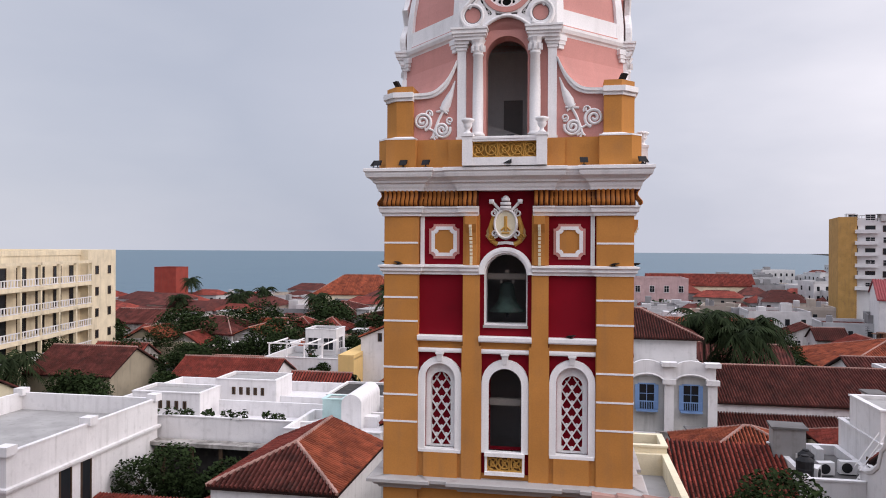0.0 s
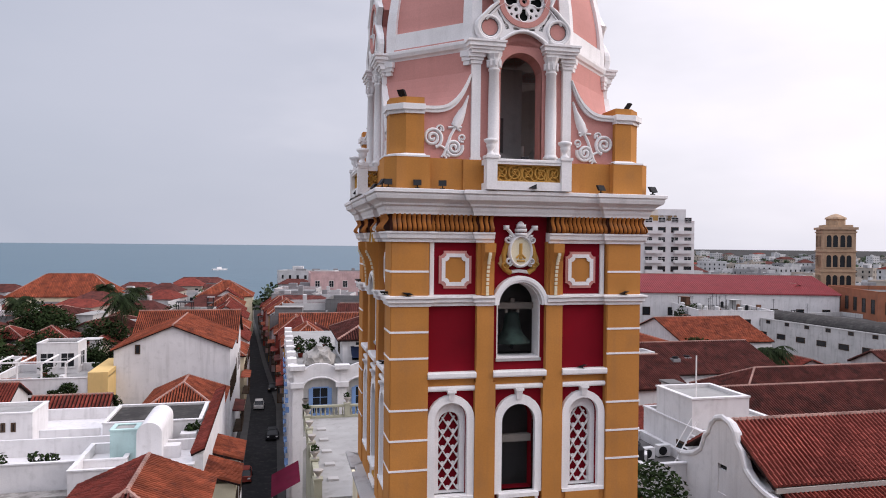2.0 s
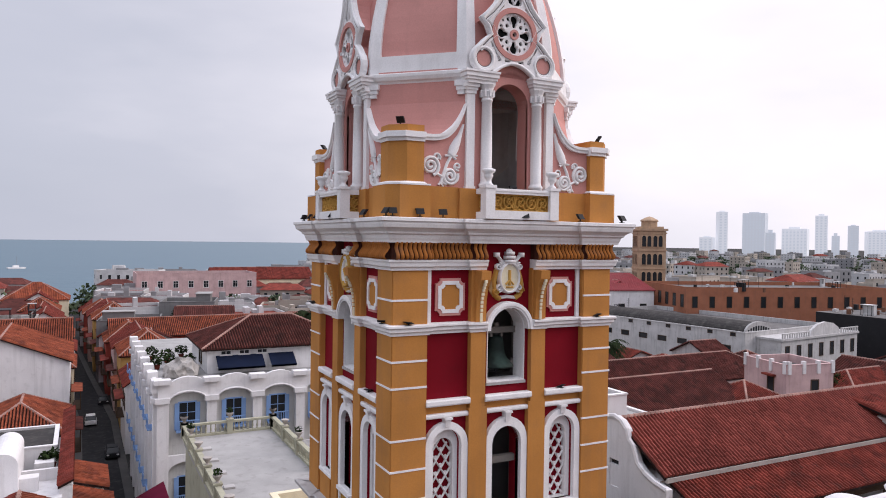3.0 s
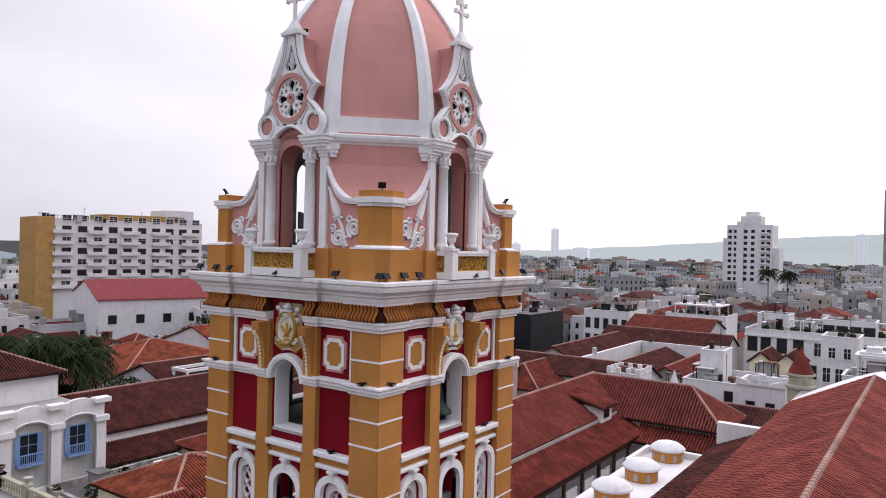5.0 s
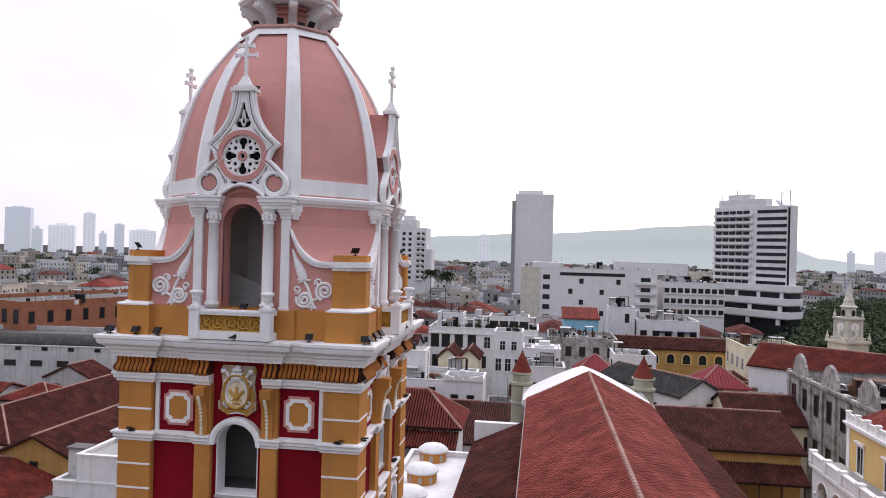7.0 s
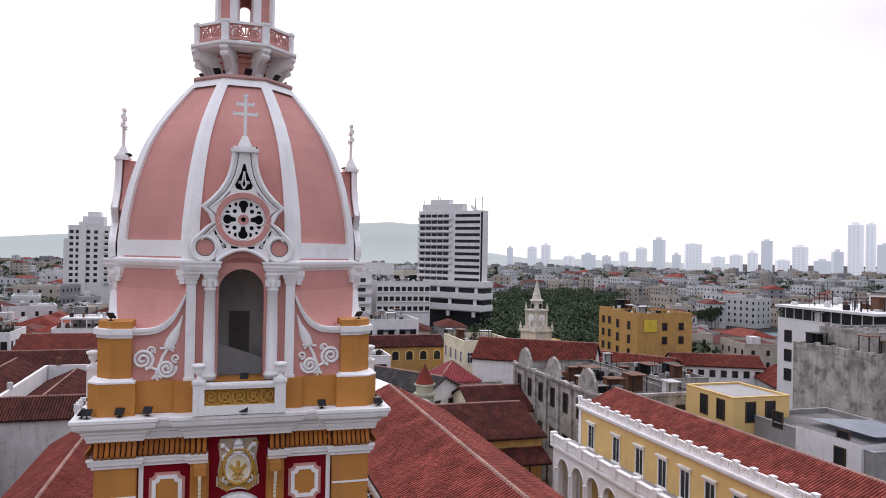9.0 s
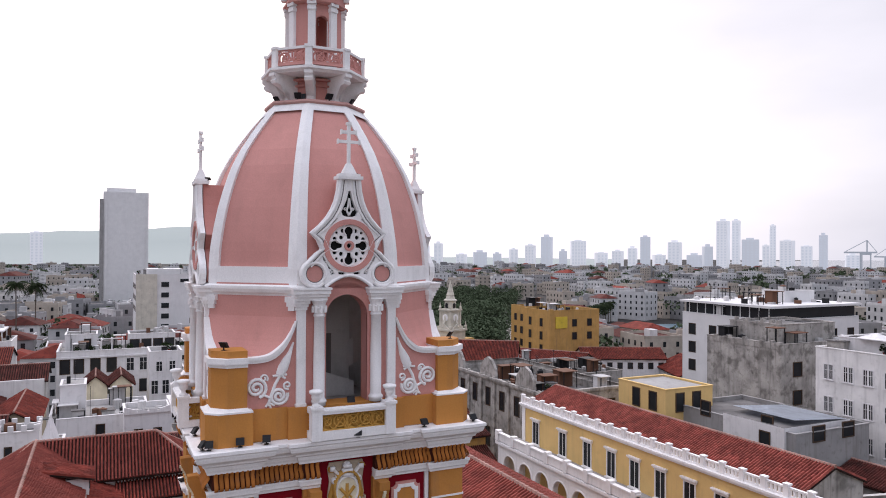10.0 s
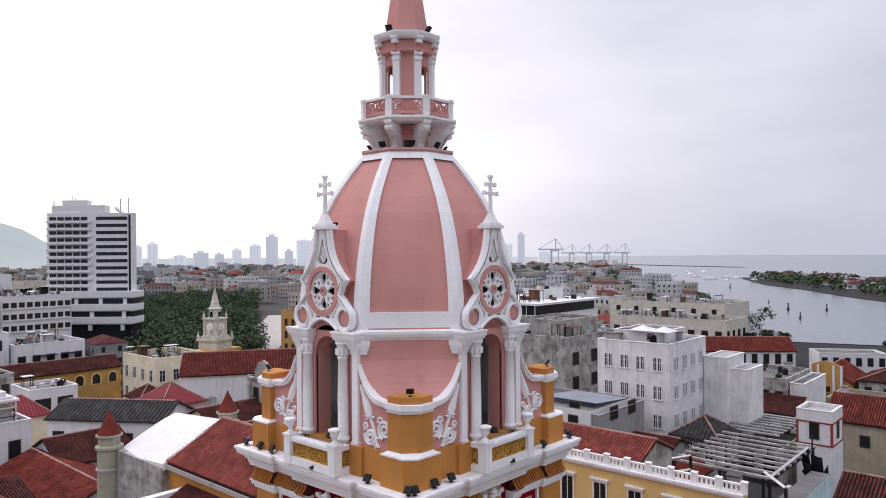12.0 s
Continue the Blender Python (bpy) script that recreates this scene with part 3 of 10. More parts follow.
# --- arms over the bell openings: a cartouche on drapery, plain raised shapes ---
def cartouche():
    a, b, c = bmesh.new(), bmesh.new(), bmesh.new()
    plate(a, [(0.30 * math.cos(q), 28.72 + 0.40 * math.sin(q)) for q in [2 * math.pi * i / 20 for i in range(20)]], [], 3.55, 3.72)
    ribbon(b, [(0.33 * math.cos(q), 28.72 + 0.43 * math.sin(q)) for q in [2 * math.pi * i / 24 for i in range(25)]], 0.09, 3.6, 3.80)
    for s in (-1, 1):
        ribbon(b, spiral(s * 0.36, 29.05, 0.12, 0.03, math.pi / 2, s * 1.4, 14), 0.06, 3.6, 3.76)
        ribbon(b, spiral(s * 0.34, 28.42, 0.12, 0.03, -math.pi / 2, -s * 1.4, 14), 0.06, 3.6, 3.76)
        ribbon(b, [(s * 0.10, 29.05), (s * 0.42, 29.40)], 0.09, 3.6, 3.74)
        bx(b, *sorted((s * 0.36, s * 0.50)), -3.74, -3.6, 29.33, 29.46)
        ribbon(c, [(s * 0.36, 28.95), (s * 0.47, 28.6), (s * 0.42, 28.2), (s * 0.25, 28.10)], 0.16, 3.55, 3.68)
        ribbon(c, spiral(s * 0.44, 28.32, 0.11, 0.02, 0, s * 1.3, 12), 0.07, 3.58, 3.72)
    for i, (w, z) in enumerate(((0.16, 29.16), (0.15, 29.28), (0.12, 29.40))):
        bx(b, -w, w, -3.80, -3.6, z, z + 0.09)
    lathe(b, [(0.10, 29.49), (0.10, 29.53), (0.03, 29.58)], 8, (0, -3.68))
    ribbon(c, [(0.0, 28.95), (0.0, 28.5)], 0.10, 3.72, 3.76)
    ribbon(c, [(-0.14, 28.52), (0, 28.66), (0.14, 28.52)], 0.06, 3.72, 3.76)
    bx(c, -0.12, 0.12, -3.75, -3.7, 28.42, 28.47)
    ribbon(b, [(-0.30, 28.12), (0.0, 28.16), (0.30, 28.12)], 0.10, 3.55, 3.66)
    return a, b, c


arms_a, arms_b, arms_c = cartouche()
# fluted gilt drapery beside the shield, and the square mantling of the west arms
bm = bmesh.new()
for s in (-1, 1):
    for i in range(6):
        f = i / 5
        ribbon(bm, [(s * (0.34 + 0.10 * f), 28.98 - 0.30 * f), (s * (0.47 + 0.10 * math.sin(2.6 * f)), 28.62 - 0.22 * f), (s * (0.60 - 0.14 * f), 28.34 - 0.16 * f)], 0.075, 3.52, 3.62)
wings = mesh_of("festoon", bm, material("faded_gilt_drapery", (0.46, 0.31, 0.15), stain=0.5, dark=(0.16, 0.06, 0.03)), True)
bm = plate(bmesh.new(), [(-0.50, 28.30), (-0.40, 28.22), (0.40, 28.22), (0.50, 28.30), (0.56, 28.60), (0.50, 29.0), (0.56, 29.40), (0.50, 29.56), (-0.50, 29.56), (-0.56, 29.40), (-0.50, 29.0), (-0.56, 28.60)], [], 3.52, 3.60)
for s in (-1, 1):
    for i in range(3):
        bx(bm, *sorted((s * (0.40 + 0.07 * i), s * (0.45 + 0.07 * i))), -3.68, -3.55, 28.16 + 0.04 * i, 28.42 + 0.04 * i)
AGED = material("aged_plaster", (0.50, 0.41, 0.31), stain=0.7, grain=9.0, dark=(0.14, 0.08, 0.05))
mantle = mesh_of("mantling", bm, AGED)
bm = bmesh.new()
ribbon(bm, [(0.39 * math.cos(q), 28.80 + 0.50 * math.sin(q)) for q in [2 * math.pi * i / 24 for i in range(25)]], 0.10, 3.58, 3.84)
ribbon(bm, [(-0.40, 28.26), (-0.2, 28.18), (0.0, 28.24), (0.2, 28.18), (0.40, 28.26)], 0.12, 3.56, 3.70)
for s in (-1, 1):
    ribbon(bm, [(0.0, 28.60), (s * 0.10, 28.70), (s * 0.22, 28.84)], 0.09, 3.72, 3.80)
    ribbon(bm, spiral(s * 0.46, 29.38, 0.10, 0.02, 0, s * 1.3, 12), 0.05, 3.58, 3.70)
ring_me = mesh_of("oval_ring", bm, STONE_GILT, True)
shields = four("shield", arms_a, CREAM, tower)
arms_b, arms_c = mesh_of("shield_border", arms_b, WHITE, True), mesh_of("festoon", arms_c, STONE_GILT, True)
for k, sh in enumerate(shields):
    place("shield_border", arms_b, sh)
    place("festoon", arms_c, sh)
    if k == 1:
        place("mantling", mantle, sh)
        place("oval_ring", ring_me, sh)
    else:
        place("festoon", wings, sh)

# --- drum: octagonal pink storey with portals ---
A8 = 3.62                      # apothem


def octagon(a):
    r = a / math.cos(math.pi / 8)
    return [(r * math.cos(math.pi / 8 + i * math.pi / 4), r * math.sin(math.pi / 8 + i * math.pi / 4)) for i in range(8)]


bm = plate(bmesh.new(), rect(-1.52, 1.52, 30.4, 34.75), [arch(0, 0.63, 31.15, 33.79, 16)], 3.05, 3.56)
four("drum_wall", bm, PINK, tower)
bm = plate(bmesh.new(), arch(0, 0.82, 31.15, 33.95, 16), [arch(0, 0.63, 31.15, 33.79, 16)], 3.5, 3.62)
four("portal_arch", bm, PINK, tower)
four("drum_plinth", box(-1.75, 1.75, -3.80, -3.0, 30.40, 31.28), OCHRE, tower)
four("threshold", box(-0.66, 0.66, -3.84, -2.6, 31.08, 31.20), LEDGE, tower)


def swoop(u):
    return 32.57 + 1.12 * ((2.90 - u) / 1.42) ** 4


us = [2.90 - 1.42 * i / 14 for i in range(15)]
for s in (-1, 1):
    low = [(s * 1.46, 31.25), *[(s * u, swoop(u)) for u in reversed(us)], (s * 2.90, 31.25)]
    four("relief_wall", plate(bmesh.new(), low, [], 3.2, 3.60), PINK, tower)
    four("drum_plinth", box(*sorted((s * 1.75, s * 2.95)), -3.70, -3.0, 30.40, 31.30), OCHRE, tower)
    bm = bmesh.new()
    rows = []
    for u in us:
        sl = max(-9, -1.12 * 4 * ((2.90 - u) / 1.42) ** 3 / 1.42)
        nrm = Vector((-sl, 1)).normalized() * 0.17 * (0.3 + 0.7 * min(1.0, (u - 1.48) / 0.45))
        rows.append([bm.verts.new((s * uu, -d, zz)) for uu, zz, d in ((u, swoop(u), 3.45), (u, swoop(u), 3.70), (u + nrm.x * 0.5, swoop(u) + nrm.y * 0.5, 3.70), (u + nrm.x * 0.5, swoop(u) + nrm.y * 0.5, 3.74), (u + nrm.x, swoop(u) + nrm.y, 3.74), (u + nrm.x, swoop(u) + nrm.y, 3.45))])
    for a, b in zip(rows, rows[1:]):
        for k in range(5):
            bm.faces.new((a[k], a[k + 1], b[k + 1], b[k]))
    four("swoop_band", bm, WHITE, tower)
    # pilaster strips and round columns
    bm = bx(bmesh.new(), *sorted((s * 1.24, s * 1.50)), -3.70, -3.3, 31.28, 34.05)
    bx(bm, *sorted((s * 1.22, s * 1.53)), -3.74, -3.3, 31.28, 31.36)
    four("pilaster_strip", bm, WHITE, tower)
    bm = bmesh.new()
    for z0, z1, w in ((34.0, 34.10, 0.03), (34.10, 34.18, 0.06), (34.18, 34.30, 0.10)):
        bx(bm, *sorted((s * (1.24 - w), s * (1.50 + w))), -3.70 - w, -3.3, z0, z1)
    four("pilaster_capital", bm, WHITE, tower)
    bm = lathe(bmesh.new(), [(0.20, 31.28), (0.20, 31.36), (0.22, 31.38), (0.22, 31.43), (0.18, 31.46), (0.165, 31.52), (0.165, 32.6), (0.145, 33.80), (0.17, 33.82), (0.17, 33.86), (0.15, 33.88)], 14, (s * 0.86, -3.72))
    cols = four("column", bm, WHITE, tower, smooth=True)
    bm = lathe(bmesh.new(), [(0.15, 33.87), (0.16, 33.98), (0.19, 34.08), (0.17, 34.10), (0.19, 34.18), (0.24, 34.28)], 10, (s * 0.86, -3.72))
    for k in range(8):
        q = k * math.pi / 4
        bx(bm, s * 0.86 + 0.19 * math.cos(q) - 0.03, s * 0.86 + 0.19 * math.cos(q) + 0.03, -3.72 + 0.19 * math.sin(q) - 0.03, -3.72 + 0.19 * math.sin(q) + 0.03, 33.93, 34.12)
    me = mesh_of("capital", bm, WHITE)
    for c in cols:
        place("capital", me, c)
    # entablature block over each pair
    bm = bmesh.new()
    for z0, z1, w in ((34.28, 34.38, 0.0), (34.38, 34.46, 0.06), (34.46, 34.58, 0.11), (34.58, 34.64, 0.15)):
        bx(bm, *sorted((s * (0.66 - w * 0.7), s * (1.55 + w * 0.9))), -3.86 - w * 0.8, -3.2, z0, z1)
    four("entablature", bm, WHITE, tower)

    # relief: two scrolls, a stem and a bell flower
    bm = bmesh.new()
    f = lambda pts: [(s * u, z) for u, z in pts]
    ribbon(bm, f(spiral(2.60, 31.88, 0.29, 0.03, math.pi * 1.4, -2.2, 38)), 0.095, 3.58, 3.68)
    ribbon(bm, f(spiral(1.98, 31.62, 0.26, 0.03, math.pi * 0.9, 2.2, 38)), 0.095, 3.58, 3.68)
    ribbon(bm, f(spiral(2.40, 32.13, 0.12, 0.03, math.pi * 1.2, -1.3, 16)), 0.06, 3.58, 3.66)
    ribbon(bm, f(spiral(1.74, 31.90, 0.12, 0.03, math.pi * 1.4, 1.3, 16)), 0.06, 3.58, 3.66)
    ribbon(bm, f([(2.28, 31.36), (2.2, 31.62), (2.08, 31.95), (1.93, 32.22)]), 0.09, 3.58, 3.67)
    ribbon(bm, f([(2.22, 31.58), (2.38, 31.66), (2.52, 31.64)]), 0.08, 3.58, 3.67)
    ribbon(bm, f([(2.22, 31.56), (2.14, 31.46), (2.02, 31.41)]), 0.08, 3.58, 3.67)
    for du, dz in ((2.34, 31.34), (2.20, 31.30), (2.10, 31.36)):
        ribbon(bm, f([(2.26, 31.45), (du, dz)]), 0.07, 3.58, 3.66)
    for du, dz in ((1.76, 32.20), (2.04, 32.32), (1.80, 32.10), (2.16, 32.18)):
        ribbon(bm, f([(1.95, 32.20), (du, dz)]), 0.07, 3.58, 3.67)
    ribbon(bm, f([(1.95, 32.20), (1.86, 32.40), (1.76, 32.62), (1.68, 32.80), (1.58, 33.10)]), 0.25, 3.58, 3.70, [1.0, 1.25, 0.95, 0.5, 0.15])
    four("scroll_relief", bm, WHITE, tower, smooth=True)

# diagonal faces: flared surfaces that run out to the corner pedestals
bm = bmesh.new()
rows = []
for u in [1.30, *reversed(us)]:
    z = 34.75 if u == 1.30 else swoop(u) + 0.10
    uu = 1.46 if u == 1.30 else u
    rows.append([bm.verts.new((-(uu + (3.60 - uu) * q / 4), -(3.60 - (3.60 - uu) * q / 4), z)) for q in range(5)])
for a, b in zip(rows, rows[1:]):
    for k in range(4):
        bm.faces.new((a[k], a[k + 1], b[k + 1], b[k]))
four("flared_wall", bm, PINK, tower)


def pier_plan(i, o, c):
    """A corner block seen from above: inner edge i, outer edge o, cut by c at the outer corner."""
    return [(-i, -2.9), (-2.9, -2.9), (-2.9, -i), (-o, -i), (-o, -o + c), (-o + c, -o), (-i, -o)]


four("corner_pedestal", prism(bmesh.new(), pier_plan(2.74, 3.96, 0.30), 30.40, 31.33), OCHRE, tower)
bm = prism(bmesh.new(), pier_plan(2.80, 3.90, 0.38), 31.33, 31.40, pier_plan(2.86, 3.80, 0.40))
prism(bm, pier_plan(2.74, 3.97, 0.30), 31.29, 31.335)
four("pedestal_step", bm, WHITE, tower)
four("corner_pedestal", prism(bmesh.new(), pier_plan(2.87, 3.78, 0.40), 31.38, 32.95), OCHRE, tower)
bm = prism(bmesh.new(), pier_plan(2.86, 3.82, 0.40), 32.50, 32.60)
prism(bm, pier_plan(2.85, 3.88, 0.40), 32.60, 32.76)
four("pedestal_band", bm, WHITE, tower)

# cornice of the octagon
oc = A8 - 0.06
oh = oc * math.tan(math.pi / 8)
four("octagon_cornice", molding(bmesh.new(), [(-oc, -0.66), (-oc, -oh), (-oh, -oc), (-0.66, -oc)], [(-0.3, 34.36), (0.02, 34.38), (0.05, 34.44), (0.11, 34.48), (0.15, 34.58), (0.15, 34.66), (0.05, 34.70), (-0.3, 34.74)], False), WHITE, tower)
# small console capitals at the octagon's corners
for k in range(4):
    for s in (-1, 1):
        q = -3 * math.pi / 4 - k * math.pi / 2
        bm = bmesh.new()
        for z0, z1, w in ((33.98, 34.10, 0.10), (34.10, 34.22, 0.14), (34.22, 34.38, 0.18)):
            bx(bm, s * 1.36 - w, s * 1.36 + w, -A8 - w * 0.55, -A8 + 0.2, z0, z1)
        part("corner_capital", bm, WHITE, tower, m=Matrix.Rotation(q + math.pi / 2, 4, "Z"))

# --- dome: eight pink panels between white ribs ---
dome_prof = [(3.56, 34.70), (3.56, 35.15), (3.51, 35.8), (3.41, 36.4), (3.28, 37.0), (3.11, 37.6), (2.90, 38.2), (2.60, 38.8), (2.25, 39.35), (1.87, 39.88), (1.48, 40.36)]


def dome_at(z):
    for (a0, z0), (a1, z1) in zip(dome_prof, dome_prof[1:]):
        if z <= z1:
            return a0 + (a1 - a0) * (z - z0) / (z1 - z0)
    return dome_prof[-1][0]


zs = [35.15 + 5.21 * i / 20 for i in range(21)]
T8 = math.tan(math.pi / 8)
panel, rib, skirts = bmesh.new(), bmesh.new(), []
rows = []
for z in [34.7, *zs]:
    a = dome_at(z)
    rows.append([panel.verts.new((k * a * T8, -a + 0.085, z)) for k in (-1, 1)])
for a, b in zip(rows, rows[1:]):
    panel.faces.new((a[0], a[1], b[1], b[0]))
for s in (-1, 1):
    rows = []
    for z in [34.7, *zs]:
        a = dome_at(z)
        w = 0.30 - 0.12 * (z - 34.7) / 5.9
        e = a * T8
        rows.append([rib.verts.new((s * uu, y, z)) for uu, y in ((e - w, -a + 0.10), (e - w, -a - 0.015), (e + 0.015, -a - 0.035))])
    for a, b in zip(rows, rows[1:]):
        for k in range(2):
            rib.faces.new((a[k], a[k + 1], b[k + 1], b[k]))
for z0, z1 in ((34.60, 35.22), (40.12, 40.38)):
    a0, a1 = dome_at(z0), dome_at(z1)
    skirt = bmesh.new()
    v = [skirt.verts.new(p) for p in ((-a0 * T8, -a0 - 0.012, z0), (a0 * T8, -a0 - 0.012, z0), (a1 * T8, -a1 - 0.012, z1), (-a1 * T8, -a1 - 0.012, z1), (-a1 * T8, -a1 + 0.09, z1), (a1 * T8, -a1 + 0.09, z1))]
    skirt.faces.new(v[:4])
    skirt.faces.new((v[3], v[2], v[5], v[4]))
    skirts.append(mesh_of("dome_skirt", skirt, WHITE))
panel, rib = mesh_of("dome_panel", panel, PINK), mesh_of("dome_rib", rib, WHITE)
for k in range(8):
    m = Matrix.Rotation(k * math.pi / 4, 4, "Z")
    dp = place("dome_panel", panel, tower, m)
    place("dome_rib", rib, dp)
    for sk in skirts:
        place("dome_skirt", sk, dp)

# --- traceried gables over the portals ---
RZ = 35.84                     # centre of the rose


def gable_outline(g=0.0):
    """Half outline from the foot circle up to the neck; g shrinks it."""
    pts = []
    for i in range(10):
        q = -math.pi * 0.75 + i * math.pi * 1.08 / 9
        pts.append((1.02 + (0.42 - g) * math.cos(q), 35.03 + (0.42 - g) * math.sin(q)))
    pts += [(u - g * 1.25, z) for u, z in ((1.02, 35.61), (0.85, 35.74), (0.97, 36.0))]
    pts += [(u - g * 1.3, z - g * 0.3) for u, z in ((1.16, 36.20), (0.90, 36.43), (0.69, 36.67), (0.55, 36.90), (0.45, 37.14), (0.385, 37.42), (0.345, 37.78))]
    return pts


def closed_outline(g, bottom):
    r = gable_outline(g)
    return r + [(-u, z) for u, z in reversed(r)] + bottom


low_arch = [(-0.72 + 1.44 * i / 10, 34.63 + 0.33 * math.sin(math.pi * i / 10)) for i in range(11)]
upper = [(0.03, 37.44), (0.08, 37.22), (0.155, 37.02), (0.25, 36.82), (0.21, 36.72), (0.10, 36.68)]
tri_hole = upper + [(-u, z) for u, z in reversed(upper)]
side = [((0.81, 35.55), (0.745, 35.50), (0.685, 35.38), (0.60, 35.24), (0.48, 35.13), (0.44, 35.03), (0.55, 35.00), (0.59, 35.12), (0.65, 35.26), (0.76, 35.40)), ((0.33, 36.64), (0.43, 36.60), (0.52, 36.48), (0.58, 36.37), (0.47, 36.50)), ((0.12, 35.055), (0.33, 35.085), (0.32, 35.01), (0.15, 35.005))]
cuts = [tri_hole] + [[(s * u, z) for u, z in (h if s > 0 else h[::-1])] for h in side for s in (-1, 1)]
bm = plate(bmesh.new(), closed_outline(0.0, low_arch), [circle(0, RZ, 0.66, 28), *[circle(s * 1.02, 35.03, 0.25, 16) for s in (-1, 1)], *cuts], 3.66, 3.80)
gables = four("gable", bm, WHITE, tower)
# Dark ribbons on the gable draw the shade of its grooves.
bm, groove_line = bmesh.new(), bmesh.new()
for s in (-1, 1):
    ribbon(bm, [(s * u, z) for u, z in gable_outline(0.055)], 0.11, 3.78, 3.87)
    ribbon(bm, [(s * u, z) for u, z in gable_outline(0.20)[9:]], 0.05, 3.78, 3.84)
    ribbon(groove_line, [(s * u, z) for u, z in gable_outline(0.14)[9:]], 0.035, 3.79, 3.808)
    ribbon(bm, [(s * u, z) for u, z in circle(1.02, 35.03, 0.31, 18) + [(1.33, 35.03)]], 0.09, 3.79, 3.85)
    ribbon(groove_line, [(s * u, z) for u, z in circle(1.02, 35.03, 0.245, 18) + [(1.265, 35.03)]], 0.025, 3.79, 3.806)
ribbon(bm, [(u, z + 0.02) for u, z in low_arch], 0.10, 3.78, 3.86)
gable_roll = mesh_of("gable_molding", bm, WHITE, True)
groove = mesh_of("gable_groove", groove_line, material("groove_shade", (0.16, 0.14, 0.14), stain=0.4))
# rose: four keyhole lights, small round lights between them, a pink hub
lights = []
for k in range(4):
    q = k * math.pi / 2
    key = [(0.20, -0.05)] + [(0.43 + 0.125 * math.cos(w), 0.135 * math.sin(w)) for w in [math.pi * (-0.80 + 1.60 * i / 9) for i in range(10)]] + [(0.20, 0.05)]
    lights.append([(r * math.cos(q) - t * math.sin(q), RZ + r * math.sin(q) + t * math.cos(q)) for r, t in key])
    for da, rr, rad in ((-0.36, 0.475, 0.062), (0.36, 0.475, 0.062), (0.0, 0.335, 0.062), (0.0, 0.53, 0.042)):
        w = q + math.pi / 4 + da
        lights.append(circle(rr * math.cos(w), RZ + rr * math.sin(w), rad, 9))
bm = plate(bmesh.new(), circle(0, RZ, 0.66, 32), [*lights, circle(0, RZ, 0.07, 10)], 3.68, 3.76)
for k in range(4):
    q = k * math.pi / 2
    ribbon(bm, [(0.43 * math.cos(q) + 0.16 * math.cos(w), RZ + 0.43 * math.sin(q) + 0.16 * math.sin(w)) for w in [q + math.pi * (-0.8 + 1.6 * i / 12) for i in range(13)]], 0.04, 3.74, 3.79)
rose = mesh_of("rose_tracery", bm, WHITE)
rose_hub = mesh_of("rose_hub", plate(bmesh.new(), circle(0, RZ, 0.15, 16), [circle(0, RZ, 0.075, 12)], 3.74, 3.80), PINK)
bm = plate(bmesh.new(), circle(0, RZ, 0.77, 32), [circle(0, RZ, 0.62, 32)], 3.72, 3.835)
rose_ring = mesh_of("rose_ring", bm, PINK)
disc_l, disc_r = (mesh_of("disc", plate(bmesh.new(), circle(s * 1.02, 35.03, 0.25, 16), [], 3.70, 3.77), PINK) for s in (-1, 1))
bm = bmesh.new()
for s in (-1, 1):
    ribbon(bm, [(s * u, z) for u, z in spiral(0.545, 35.09, 0.075, 0.015, 2.2, -1.5, 14)], 0.035, 3.72, 3.80)
    ribbon(bm, [(s * u, z) for u, z in spiral(0.70, 35.33, 0.065, 0.015, 4.6, 1.4, 14)], 0.032, 3.72, 3.80)
    ribbon(bm, [(s * 0.60, 35.11), (s * 0.65, 35.22), (s * 0.66, 35.30)], 0.035, 3.72, 3.79)
    ribbon(bm, [(0, 36.72), (s * 0.07, 36.86), (s * 0.035, 36.98), (0, 37.22)], 0.05, 3.72, 3.80)
    ribbon(bm, [(s * u, z) for u, z in spiral(0.115, 36.90, 0.05, 0.012, 3.4, -1.2, 10)], 0.03, 3.72, 3.79)
leaf = mesh_of("gable_scroll", bm, WHITE, True)
bm = plate(bmesh.new(), closed_outline(0.10, [(-0.70, 34.6), (0.70, 34.6)]), [], 1.2, 3.62)
dormer = mesh_of("dormer_body", bm, PINK)
# Flat black sheets behind the tracery stand in for its unlit depth.
bm = plate(bmesh.new(), circle(0, RZ, 0.65, 24), [], 3.625, 3.64)
for h in cuts:
    mu, mz = sum(p[0] for p in h) / len(h), sum(p[1] for p in h) / len(h)
    plate(bm, [(mu + (u - mu) * 1.12, mz + (z - mz) * 1.12) for u, z in h], [], 3.641, 3.648)
dark_back = mesh_of("opening_depth", bm, material("opening_shade", (0.012, 0.012, 0.012), stain=0, bump=0))
bm = bx(bmesh.new(), -0.38, 0.38, -3.90, -3.45, 37.76, 37.86)
bx(bm, -0.31, 0.31, -3.85, -3.5, 37.86, 37.93)
prism(bm, [(-0.20, -3.85), (0.20, -3.85), (0.20, -3.50), (-0.20, -3.50)], 37.93, 38.24, [(-0.07, -3.73), (0.07, -3.73), (0.07, -3.62), (-0.07, -3.62)])
gable_cap = mesh_of("gable_cap", bm, WHITE)
bm = bx(bmesh.new(), -0.045, 0.045, -3.72, -3.63, 38.2, 39.42)
for z, w in ((38.87, 0.31), (39.15, 0.21)):
    bx(bm, -w, w, -3.715, -3.635, z - 0.045, z + 0.045)
    for s in (-1, 1):
        bx(bm, *sorted((s * w, s * (w + 0.035))), -3.735, -3.615, z - 0.07, z + 0.07)
